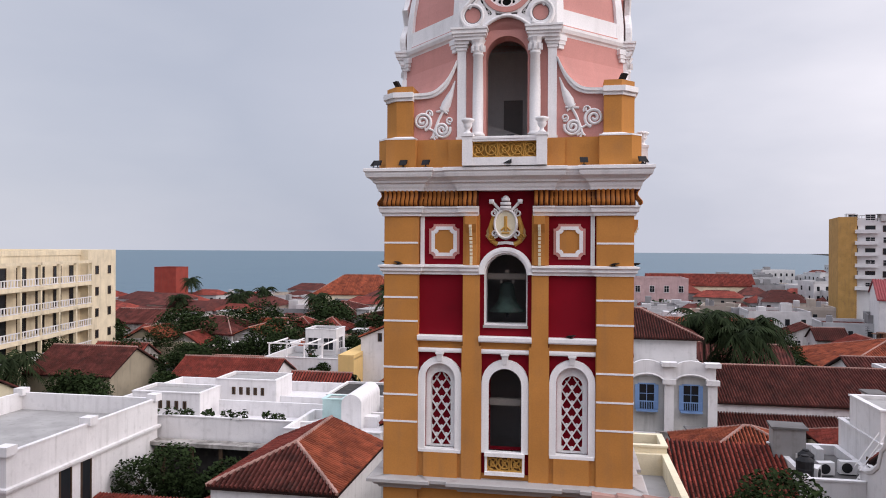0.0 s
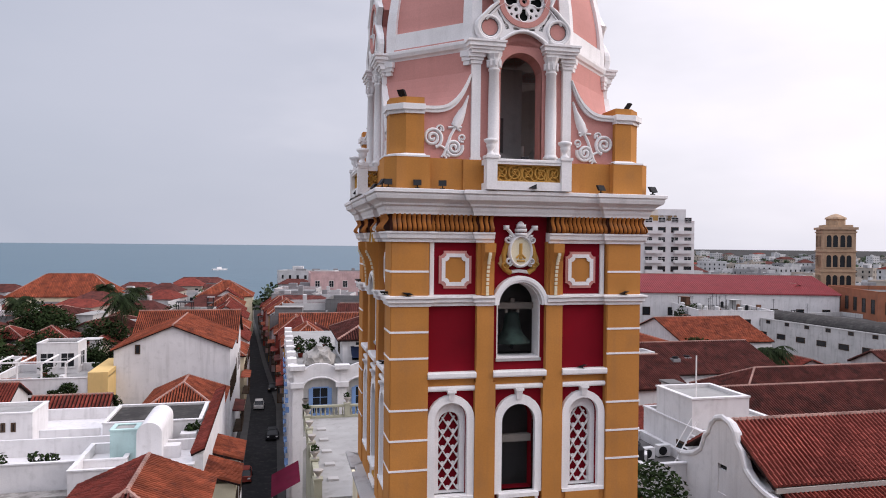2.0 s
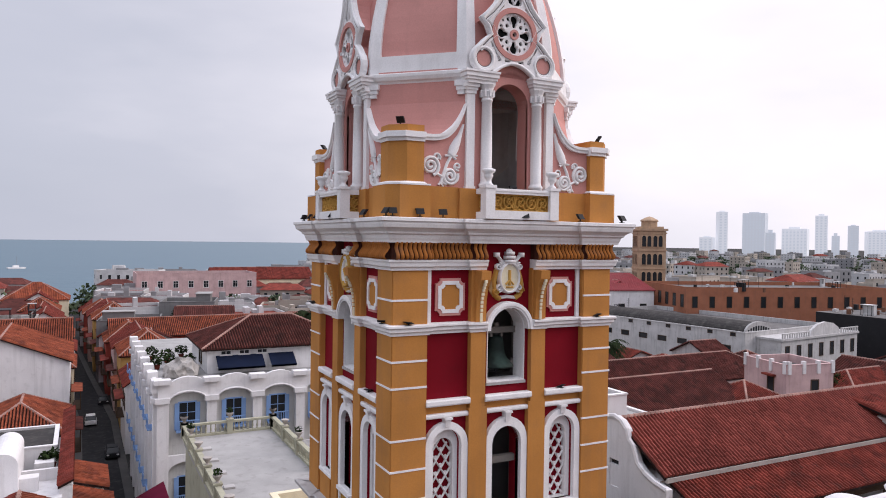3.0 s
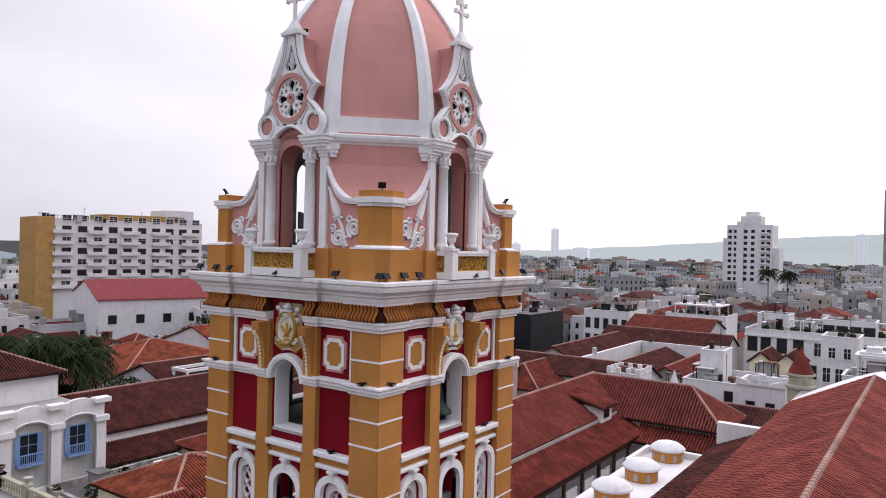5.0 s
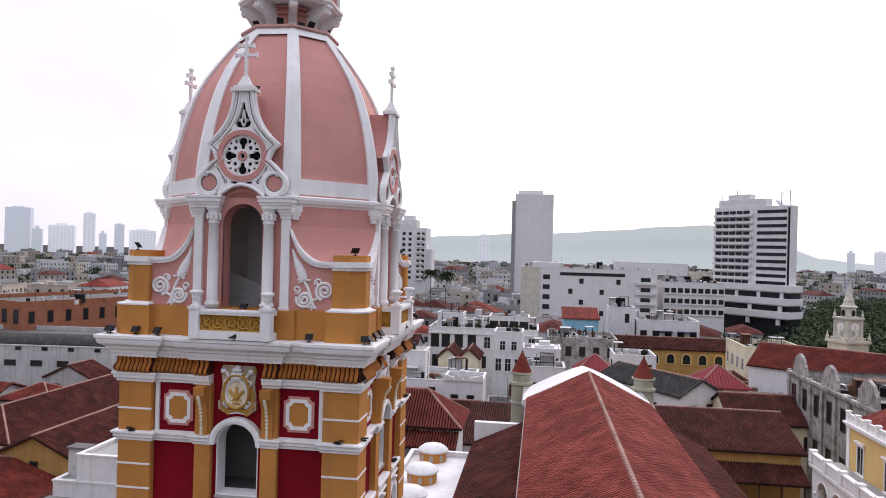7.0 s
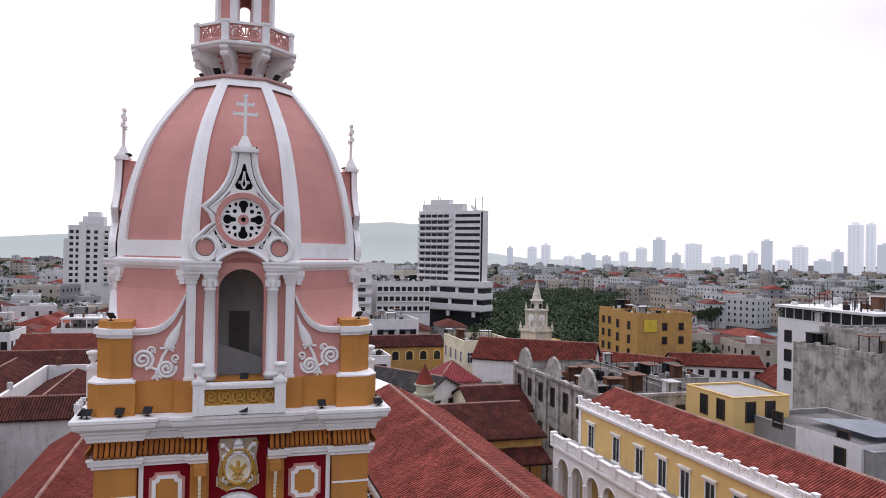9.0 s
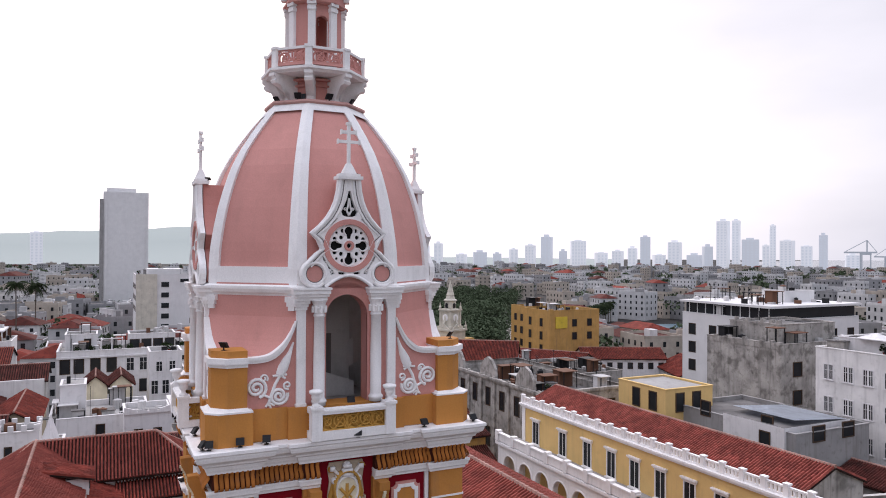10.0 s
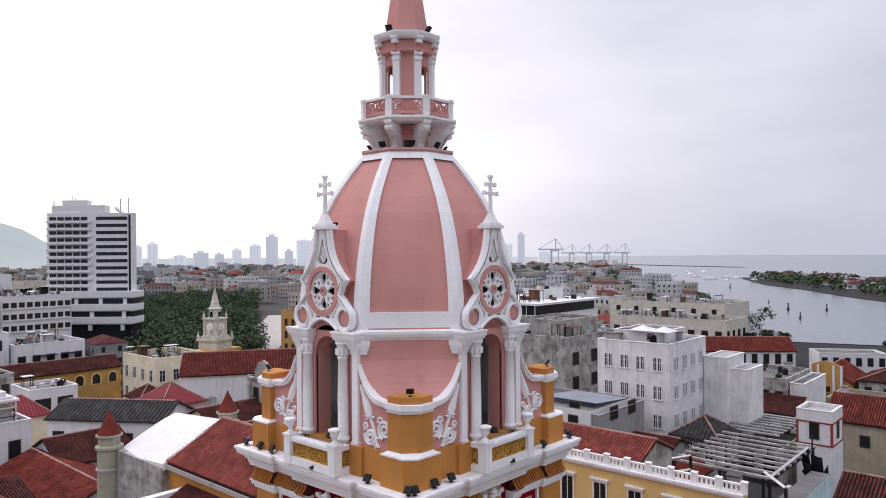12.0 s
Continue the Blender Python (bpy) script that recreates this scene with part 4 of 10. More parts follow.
bx(bm, -0.075, 0.075, -3.735, -3.615, 39.36, 39.44)
cross = mesh_of("cross", bm, WHITE)
for g in gables:
    for nm, me in (("gable_molding", gable_roll), ("gable_groove", groove), ("rose_tracery", rose), ("rose_hub", rose_hub), ("rose_ring", rose_ring), ("disc", disc_l), ("disc", disc_r), ("gable_scroll", leaf), ("opening_depth", dark_back), ("gable_cap", gable_cap), ("cross", cross)):
        place(nm, me, g)
for k in range(4):
    place("dormer_body", dormer, tower, turned(k))

# --- lantern: neck, brackets, railing, open storey, spire ---
bm = molding(bmesh.new(), octagon(1.10), [(0, 40.30), (0.42, 40.37), (0.47, 40.42), (0.45, 40.49), (-0.5, 40.55)])
part("lantern_base", bm, material("weathered_pink_paint", (0.52, 0.30, 0.27), streak=0.2, stain=0.4), tower)
bm = prism(bmesh.new(), octagon(0.80), 40.4, 41.45)
prism(bm, octagon(0.90), 41.06, 41.12)
prism(bm, octagon(0.96), 41.25, 41.31)
part("lantern_neck", bm, PINK, tower)
hatch = mesh_of("neck_hatch", box(-0.12, 0.12, -0.825, -0.79, 40.60, 40.84), GLASS)
br = bmesh.new()
bp = [(0.78, 40.50), (1.14, 40.50), (1.15, 40.62), (1.10, 40.72), (1.18, 40.84), (1.32, 40.95), (1.50, 41.04), (1.66, 41.08), (1.70, 41.16), (1.64, 41.22), (1.66, 41.27), (1.74, 41.30), (1.74, 41.40), (0.78, 41.42)]
lp = [[br.verts.new((u, -r, z)) for r, z in bp] for u in (-0.13, 0.13)]
for i in range(len(bp)):
    j = (i + 1) % len(bp)
    br.faces.new((lp[0][i], lp[0][j], lp[1][j], lp[1][i]))
br.faces.new(lp[0])
br.faces.new(lp[1][::-1])
bmesh.ops.triangulate(br, faces=[f for f in br.faces if len(f.verts) > 4])
br = mesh_of("bracket", br, WHITE)
bm = molding(bmesh.new(), octagon(1.50), [(-0.9, 41.37), (0.06, 41.38), (0.10, 41.42), (0.17, 41.46), (0.17, 41.54), (-0.9, 41.56)])
part("lantern_platform", bm, WHITE, tower)
post = mesh_of("rail_post", bx(box(-0.11, 0.11, -1.67, -1.47, 41.54, 42.20), -0.13, 0.13, -1.69, -1.45, 42.15, 42.23), WHITE)
rail_me = mesh_of("rail", box(-0.60, 0.60, -1.53, -1.42, 42.12, 42.20), WHITE)
sm = scroll_screen(0.54, 41.62, 42.12, 1.45, 1.49)
for i in range(7):
    a = math.pi * (i + 0.5) / 7
    ribbon(sm, [(0.06 * math.cos(a), 41.70 + 0.06 * math.sin(a)), (0.34 * math.cos(a), 41.70 + 0.34 * math.sin(a))], 0.05, 1.45, 1.50)
ribbon(sm, [(0.36 * math.cos(math.pi * i / 10), 41.70 + 0.36 * math.sin(math.pi * i / 10)) for i in range(11)], 0.05, 1.45, 1.50)
bx(sm, -0.54, 0.54, -1.50, -1.44, 41.62, 41.72)
screen = mesh_of("rail_screen", sm, PINK)
pil = mesh_of("lantern_pilaster", bx(bx(box(-0.12, 0.12, -0.99, -0.76, 41.5, 43.78), -0.14, 0.14, -1.02, -0.72, 43.55, 43.67), -0.15, 0.15, -1.05, -0.72, 43.73, 43.83), WHITE)
larch = plate(bmesh.new(), rect(-0.36, 0.36, 41.5, 43.84), [arch(0, 0.20, 41.6, 43.22, 10)], 0.66, 0.84)
larch = mesh_of("lantern_wall", larch, PINK)
lwall = mesh_of("lantern_wall", box(-0.36, 0.36, -0.86, -0.68, 41.5, 43.84), PINK)
ends = mesh_of("beam_end", bx(box(-0.10, 0.10, -1.14, -0.9, 44.10, 44.32), -0.12, 0.12, -1.18, -0.9, 44.26, 44.34), WHITE)
for k in range(8):
    m, mv = Matrix.Rotation(k * math.pi / 4, 4, "Z"), Matrix.Rotation(k * math.pi / 4 + math.pi / 8, 4, "Z")
    place("bracket", br, tower, mv)
    place("rail_post", post, tower, mv)
    place("rail", rail_me, tower, m)
    place("rail_screen", screen, tower, m)
    place("lantern_pilaster", pil, tower, mv)
    place("lantern_wall", lwall if k % 2 else larch, tower, m)
    place("beam_end", ends, tower, mv)
    if k % 2:
        place("neck_hatch", hatch, tower, m)
bm = molding(bmesh.new(), octagon(0.88), [(-0.3, 43.78), (0.06, 43.79), (0.14, 43.84), (0.14, 43.90), (0.05, 43.93), (0.03, 44.22), (0.10, 44.24), (-0.3, 44.3)])
part("lantern_frieze", bm, PINK, tower)
bm = molding(bmesh.new(), octagon(0.92), [(-0.3, 44.22), (0.08, 44.26), (0.18, 44.34), (0.22, 44.44), (0.22, 44.50), (-0.4, 44.54)])
part("lantern_cornice", bm, WHITE, tower)
bm = prism(bmesh.new(), octagon(0.76), 44.50, 49.2, octagon(0.05))
part("spire", bm, PINK, tower)
part("finial", lathe(bmesh.new(), [(0.05, 49.1), (0.12, 49.3), (0.05, 49.45), (0.025, 50.1)], 8), IRON, tower)

# --- balconies before the portals ---
rail_b = bx(box(-1.22, 1.22, -4.36, -4.10, 31.13, 31.28), -1.25, 1.25, -4.38, -4.08, 31.20, 31.25)
bx(rail_b, -1.22, 1.22, -4.36, -4.12, 30.42, 30.66)
for s in (-1, 1):
    bx(rail_b, *sorted((s * 0.98, s * 1.22)), -4.15, -3.78, 31.13, 31.28)
    bx(rail_b, *sorted((s * 0.98, s * 1.22)), -4.15, -3.78, 30.42, 30.62)
rails_b = four("balcony_rail", rail_b, WHITE, tower)
posts_b = []
for s in (-1, 1):
    bm = bx(bmesh.new(), *sorted((s * 0.94, s * 1.24)), -4.40, -4.10, 30.42, 31.32)
    bx(bm, *sorted((s * 0.91, s * 1.27)), -4.43, -4.07, 31.28, 31.36)
    posts_b.append(mesh_of("balcony_post", bm, WHITE))
scr = mesh_of("balcony_screen", scroll_screen(0.96, 30.66, 31.13, 4.20, 4.27), STONE_GILT)
side_scr = scroll_screen(0.26, 30.62, 31.13, 1.05, 1.12)
side_scr = mesh_of("balcony_screen", side_scr, STONE_GILT)
back_b = mesh_of("screen_back", box(-0.96, 0.96, -4.185, -4.16, 30.66, 31.13), STONE_GILT)
urn_prof = [(0.12, 31.36), (0.12, 31.40), (0.07, 31.44), (0.06, 31.50), (0.11, 31.56), (0.14, 31.64), (0.12, 31.68), (0.19, 31.74), (0.20, 31.80), (0.12, 31.83)]
urns = [mesh_of("urn", lathe(bmesh.new(), urn_prof, 14, (s * 1.09, -4.25)), WHITE, True) for s in (-1, 1)]
for rb in rails_b:
    for pb in posts_b:
        place("balcony_post", pb, rb)
    place("balcony_screen", scr, rb)
    place("screen_back", back_b, rb)
    for s in (-1, 1):
        place("balcony_screen", side_scr, rb, Matrix.Translation((0, -3.95, 0)) @ Matrix.Rotation(s * math.pi / 2, 4, "Z"))
    for u in urns:
        place("urn", u, rb)

# --- bells in their openings ---
bell_me = lathe(bmesh.new(), [(0.02, 26.93), (0.13, 26.92), (0.20, 26.86), (0.235, 26.72), (0.255, 26.50), (0.30, 26.34), (0.38, 26.22), (0.47, 26.13), (0.535, 26.06), (0.545, 26.01), (0.48, 26.01)], 24, (0, 0))
bell_me = mesh_of("bell_body", bell_me, BRONZE, True)
yoke_me = mesh_of("yoke", bx(bx(bx(box(-0.66, 0.66, -0.09, 0.09, 27.02, 27.20), -0.06, 0.06, -0.05, 0.05, 27.0, 27.32), -0.22, -0.15, -0.04, 0.04, 26.9, 27.1), 0.15, 0.22, -0.04, 0.04, 26.9, 27.1), TIMBER)
clap_me = mesh_of("clapper", lathe(bmesh.new(), [(0.02, 26.6), (0.02, 25.98), (0.06, 25.92), (0.05, 25.84), (0.01, 25.82)], 8), IRON)
for k in range(1):
    b = thing("bell", "green-tinged bronze church bell hanging from a timber yoke", "bell", "tower bells")
    b.matrix_world = turned(k) @ Matrix.Translation((0, -3.0, 0))
    place("bell_body", bell_me, b)
    place("yoke", yoke_me, b)
    place("clapper", clap_me, b)

# --- floodlights on the ledges ---
lamp = thing("floodlight", "small black floodlight standing on the tower's white cornice", "floodlight", "tower floodlights")
head = bmesh.new()
bx(head, -0.11, 0.11, -0.04, 0.05, 0.07, 0.23)
for v in head.verts:
    v.co.y -= (v.co.z - 0.15) * 0.7
part("lamp_head", head, IRON, lamp)
bm = bx(box(-0.015, 0.015, -0.015, 0.015, 0.0, 0.12), -0.06, 0.06, -0.05, 0.05, 0.0, 0.015)
part("lamp_foot", bm, IRON, lamp)
spots = [(u, -4.05 if abs(u) < 3.5 else -4.05, 30.425, 180) for u in (-3.9, -3.1, -2.4, 2.3, 3.95)] + [(0.0, -4.25, 30.40, 0)]
first = True
for k in range(4):
    for u, y, z, a in spots:
        m = turned(k) @ Matrix.Translation((u, y if u else -4.12, z)) @ Matrix.Rotation(radians(a + (u * 37) % 30 - 15), 4, "Z")
        if u == 0.0:
            m = turned(k) @ Matrix.Translation((0.12, -4.31, 30.405)) @ Matrix.Rotation(radians(160), 4, "Z")
        if first:
            lamp.matrix_world, first = m, False
        else:
            copy_thing(lamp, m)
    copy_thing(lamp, turned(k) @ Matrix.Translation((0.12, -3.66, 31.20)) @ Matrix.Rotation(radians(170), 4, "Z"))
    copy_thing(lamp, turned(k) @ Matrix.Translation((-3.45, -3.45, 32.95)) @ Matrix.Rotation(radians(-45), 4, "Z"))
    for a in (22, 68):
        copy_thing(lamp, turned(k) @ Matrix.Rotation(radians(a - 22.5), 4, "Z") @ Matrix.Translation((0.12, -1.32, 40.52)) @ Matrix.Rotation(radians(15), 4, "Z"))
    copy_thing(lamp, turned(k) @ Matrix.Translation((0.1, -0.96, 44.53)) @ Matrix.Rotation(radians(20), 4, "Z"))
    copy_thing(lamp, turned(k) @ Matrix.Translation((0.26, -3.48, 37.86)) @ Matrix.Rotation(radians(60), 4, "Z") @ Matrix.Diagonal((0.7, 1.0, 0.5, 1.0)))
    for u in (-3.3, 3.2, 1.95):
        copy_thing(lamp, turned(k) @ Matrix.Translation((u, -3.76 - 0.08 if abs(u) > 2 else -3.70, 27.47 if abs(u) > 2 else 25.31)) @ Matrix.Rotation(radians(20 * u), 4, "Z") @ Matrix.Diagonal((1.0, 1.3, 0.42, 1.0)))

# ==== ground, sea and bay ====
def sheet(name, pts, z, mat, label, category):
    bm = bmesh.new()
    f = bm.faces.new([bm.verts.new((x, y, z)) for x, y in pts])
    bmesh.ops.triangulate(bm, faces=[f])
    return tagged(part(name, bm, mat), label, category, kind="structure")


def water_material(name, deep, pale, rough=0.35, spec=0.25):
    m = bpy.data.materials.new(name)
    m.use_nodes = True
    nt = m.node_tree
    b = nt.nodes["Principled BSDF"]
    b.inputs["Base Color"].default_value = (0.06, 0.13, 0.18, 1)
    b.inputs["Roughness"].default_value, b.inputs["Specular IOR Level"].default_value = rough, spec
    geo, n, n2 = nt.nodes.new("ShaderNodeNewGeometry"), nt.nodes.new("ShaderNodeTexNoise"), nt.nodes.new("ShaderNodeTexNoise")
    for x, s in ((n, 0.09), (n2, 0.012)):
        x.inputs["Scale"].default_value, x.inputs["Detail"].default_value = s, 6.0
        nt.links.new(geo.outputs["Position"], x.inputs["Vector"])
    bp = nt.nodes.new("ShaderNodeBump")
    bp.inputs["Strength"].default_value, bp.inputs["Distance"].default_value = 0.5, 1.2
    nt.links.new(n.outputs["Fac"], bp.inputs["Height"])
    nt.links.new(bp.outputs[0], b.inputs["Normal"])
    mx = nt.nodes.new("ShaderNodeMix")
    mx.data_type = "RGBA"
    mx.inputs["A"].default_value, mx.inputs["B"].default_value = (*deep, 1), (*pale, 1)
    nt.links.new(n2.outputs["Fac"], mx.inputs["Factor"])
    nt.links.new(mx.outputs["Result"], b.inputs["Base Color"])
    return m


WATER = water_material("sea_water", (0.030, 0.085, 0.125), (0.048, 0.11, 0.15))
BAYWATER = water_material("bay_water", (0.10, 0.115, 0.135), (0.13, 0.145, 0.165), 0.22, 0.5)
sheet("ground", [(-4900, -4900), (4900, -4900), (4900, 4900), (-4900, 4900)], 0.0, EARTH, "dark town ground between the houses", "ground")
sheet("sea", [(-4800, 300), (-60, 320), (60, 335), (330, 780), (560, 1300), (900, 2400), (1500, 4800), (-4800, 4800)], 0.25, WATER, "calm grey-blue sea reaching to the horizon", "sea")
sheet("bay", [(-2600, -400), (-300, -330), (20, -300), (72, -284), (105, -330), (165, -420), (243, -596), (340, -735), (470, -745), (640, -1240), (830, -1330), (2400, -2600), (3400, -4800), (-2600, -4800)], 0.25, BAYWATER, "calm grey harbour bay with small boats", "bay")
sheet("inlet", [(176, -180), (222, -176), (262, -214), (250, -262), (196, -232)], 0.25, WATER, "small dark inlet beside a palm-lined quay", "inlet")
sheet("island", [(321, -942), (229, -756), (170, -678), (115, -591), (60, -520), (-120, -520), (-60, -700), (90, -860), (200, -950)], 0.6, EARTH, "low wooded island across the bay", "island")
sheet("spit", [(897, -1684), (514, -1490), (500, -1520), (890, -1740)], 0.6, EARTH, "thin dark spit of land beyond the harbour", "spit")

# the narrow street that runs to the sea, with kerbed pavements
STREET = [(-8.6, 26), (-8.6, 60), (-8.8, 104), (-12.0, 150), (-18.0, 250), (-20, 318)]


def strip(name, off0, off1, z0, z1, mat, label):
    bm = bmesh.new()
    rows = []
    for x, y in STREET:
        rows.append([bm.verts.new((x + o, y, z)) for o, z in ((off0, z0), (off0, z1), (off1, z1), (off1, z0))])
    for a, b in zip(rows, rows[1:]):
        for k in range(3):
            bm.faces.new((a[k], a[k + 1], b[k + 1], b[k]))
    return tagged(part(name, bm, mat), label, name, kind="structure")


strip("road", -2.1, 2.1, 0.0, 0.03, ASPHALT, "worn dark asphalt of a narrow street")
strip("pavement", -3.1, -2.1, 0.0, 0.16, PAVE, "narrow kerbed stone pavement along the street")
strip("pavement", 2.1, 3.1, 0.0, 0.16, PAVE, "narrow kerbed stone pavement along the street")
sheet("square", [(-60, -60), (-4, -60), (-4, 26), (-60, 26)], 0.02, PAVE, "paved square before the church", "square")
sheet("avenue", [(196, -128), (214, -122), (345, -228), (330, -244)], 0.03, MORTAR, "wide pale paved avenue beside the park", "avenue")
bm = box(4, 80, -33.5, -24.5, 0.0, 0.03)
tagged(part("road", bm, ASPHALT), "worn dark asphalt of the street beside the church", "road", kind="structure")
# ==== the town: builders ====
def raw_mesh(name, verts, faces, mat):
    me = bpy.data.meshes.new(name)
    me.from_pydata(verts, [], faces)
    me.materials.append(mat)
    me.update()
    return me


def slope_tiles(verts, faces, o, e, g, length, height, xa=0.0, xb=None, pitch=0.27, seg=0.46):
    """Half-round clay tiles, each its own piece, over one slope: eave from o along e, up along g; the top edge runs from xa to xb."""
    xb = length if xb is None else xb
    o, e, g = Vector(o), Vector(e).normalized(), Vector(g).normalized()
    n = e.cross(g).normalized()
    if n.z < 0:
        n = -n
    cols = max(1, round(length / pitch))
    p = length / cols
    for c in range(cols):
        x = (c + 0.5) * p
        top = 1.0
        if xa > 0 and x < xa:
            top = x / xa
        if xb < length and x > xb:
            top = min(top, (length - x) / (length - xb))
        top *= height
        if top < 0.12:
            continue
        k = max(1, math.ceil(top / seg)) if seg else 1
        shift = random.uniform(0.0, 0.8) if k > 2 else 0.0
        for s in range(k):
            y0, y1 = top * max(0, s - shift) / k, min(top, top * (s + 1 - shift) / k + 0.04) if s < k - 1 else top
            base = len(verts)
            jit = random.uniform(-0.012, 0.012)
            for y, lift in ((y0, 0.045), (y1, 0.01)):
                for dx, h in ((-0.38, -0.03), (-0.17, 0.14), (0.17, 0.14), (0.38, -0.03)):
                    verts.append(o + e * (x + dx * p * 0.92 + jit) + g * y + n * (h + lift))
            for q in range(3):
                faces.append((base + q, base + q + 1, base + q + 5, base + q + 4))
            faces.append((base, base + 3, base + 2, base + 1))


def roof_planes(kind, x0, x1, y0, y1, ze, zr, over=0.35):
    """The slopes of a roof as (origin, eave way, up way, length, height, xa, xb), and its ridge lines."""
    x0, x1, y0, y1 = x0 - over, x1 + over, y0 - over, y1 + over
    w, d = x1 - x0, y1 - y0
    out, caps = [], []
    if kind == "gable_x":
        h, r = d / 2, zr - ze
        s = math.hypot(h, r)
        out = [((x0, y0, ze), (1, 0, 0), (0, h, r), w, s, 0, w), ((x1, y1, ze), (-1, 0, 0), (0, -h, r), w, s, 0, w)]
        caps = [((x0, y0 + h, zr), (x1, y0 + h, zr))]
    elif kind == "gable_y":
        h, r = w / 2, zr - ze
        s = math.hypot(h, r)
        out = [((x1, y0, ze), (0, 1, 0), (-h, 0, r), d, s, 0, d), ((x0, y1, ze), (0, -1, 0), (h, 0, r), d, s, 0, d)]
        caps = [((x0 + h, y0, zr), (x0 + h, y1, zr))]
    elif kind == "hip":
        r = zr - ze
        if w >= d:
            h = d / 2
            s = math.hypot(h, r)
            out = [((x0, y0, ze), (1, 0, 0), (0, h, r), w, s, h, w - h), ((x1, y1, ze), (-1, 0, 0), (0, -h, r), w, s, h, w - h), ((x1, y0, ze), (0, 1, 0), (-h, 0, r), d, s, h, h), ((x0, y1, ze), (0, -1, 0), (h, 0, r), d, s, h, h)]
            a, b = (x0 + h, y0 + h, zr), (x1 - h, y0 + h, zr)
            caps = [(a, b), (a, (x0, y0, ze)), (a, (x0, y1, ze)), (b, (x1, y0, ze)), (b, (x1, y1, ze))]
        else:
            h = w / 2
            s = math.hypot(h, r)
            out = [((x1, y0, ze), (0, 1, 0), (-h, 0, r), d, s, h, d - h), ((x0, y1, ze), (0, -1, 0), (h, 0, r), d, s, h, d - h), ((x0, y0, ze), (1, 0, 0), (0, h, r), w, s, h, h), ((x1, y1, ze), (-1, 0, 0), (0, -h, r), w, s, h, h)]
            a, b = (x0 + h, y0 + h, zr), (x0 + h, y1 - h, zr)
            caps = [(a, b), (a, (x0, y0, ze)), (a, (x1, y0, ze)), (b, (x0, y1, ze)), (b, (x1, y1, ze))]
    elif kind == "hip_south":
        h, r = w / 2, zr - ze
        s = math.hypot(h, r)
        out = [((x1, y0, ze), (0, 1, 0), (-h, 0, r), d, s, h, d), ((x0, y1, ze), (0, -1, 0), (h, 0, r), d, s, 0, d - h), ((x0, y0, ze), (1, 0, 0), (0, h, r), w, s, h, h)]
        a, b = (x0 + h, y0 + h, zr), (x0 + h, y1, zr)
        caps = [(a, b), (a, (x0, y0, ze)), (a, (x1, y0, ze))]
    elif kind == "shed_s":
        s = math.hypot(d, zr - ze)
        out = [((x0, y0, ze), (1, 0, 0), (0, d, zr - ze), w, s, 0, w)]
    elif kind == "shed_n":
        s = math.hypot(d, zr - ze)
        out = [((x1, y1, ze), (-1, 0, 0), (0, -d, zr - ze), w, s, 0, w)]
    elif kind == "shed_w":
        s = math.hypot(w, zr - ze)
        out = [((x0, y1, ze), (0, -1, 0), (w, 0, zr - ze), d, s, 0, d)]
    elif kind == "shed_e":
        s = math.hypot(w, zr - ze)
        out = [((x1, y0, ze), (0, 1, 0), (-w, 0, zr - ze), d, s, 0, d)]
    return out, caps


def tile_roof(parent, kind, x0, x1, y0, y1, ze, zr, mat, over=0.35, seg=0.46, pitch=0.27, cap=True, only=None):
    planes, caps = roof_planes(kind, x0, x1, y0, y1, ze, zr, over)
    if only:
        planes = [planes[i] for i in only]
    verts, faces, bv, bf = [], [], [], []
    for o, e, g, L, h, xa, xb in planes:
        slope_tiles(verts, faces, o, e, g, L, h, xa, xb, pitch, seg)
        O, E, G = Vector(o), Vector(e).normalized(), Vector(g).normalized()
        k = len(bv)
        ring = [O, O + E * L, O + E * xb + G * h, O + E * xa + G * h]
        bv += ring + [p - Vector((0, 0, 0.14)) for p in ring]
        bf += [(k, k + 1, k + 2, k + 3), (k + 7, k + 6, k + 5, k + 4)] + [(k + i, k + 4 + i, k + 4 + (i + 1) % 4, k + (i + 1) % 4) for i in range(4)]
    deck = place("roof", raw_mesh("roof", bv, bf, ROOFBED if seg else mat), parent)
    tagged(place("roof_tiles", raw_mesh("roof_tiles", verts, faces, mat), deck), kind="stuff")
    if cap:
        for a, b in caps:
            line, bm = Vector(b) - Vector(a), bmesh.new()
            n = max(1, round(line.length / 0.42)) if seg else 1
            pts = [Vector(a) + line * (min(1.0, (i + f) / n)) + Vector((0, 0, 0.08)) for i in range(n) for f in (0.04, 0.96)]
            tube(bm, pts, [0.15, 0.112] * n, 6)
            place("ridge_cap", mesh_of("ridge_cap", bm, RIDGECAP), deck)
    return deck


WIN = {}


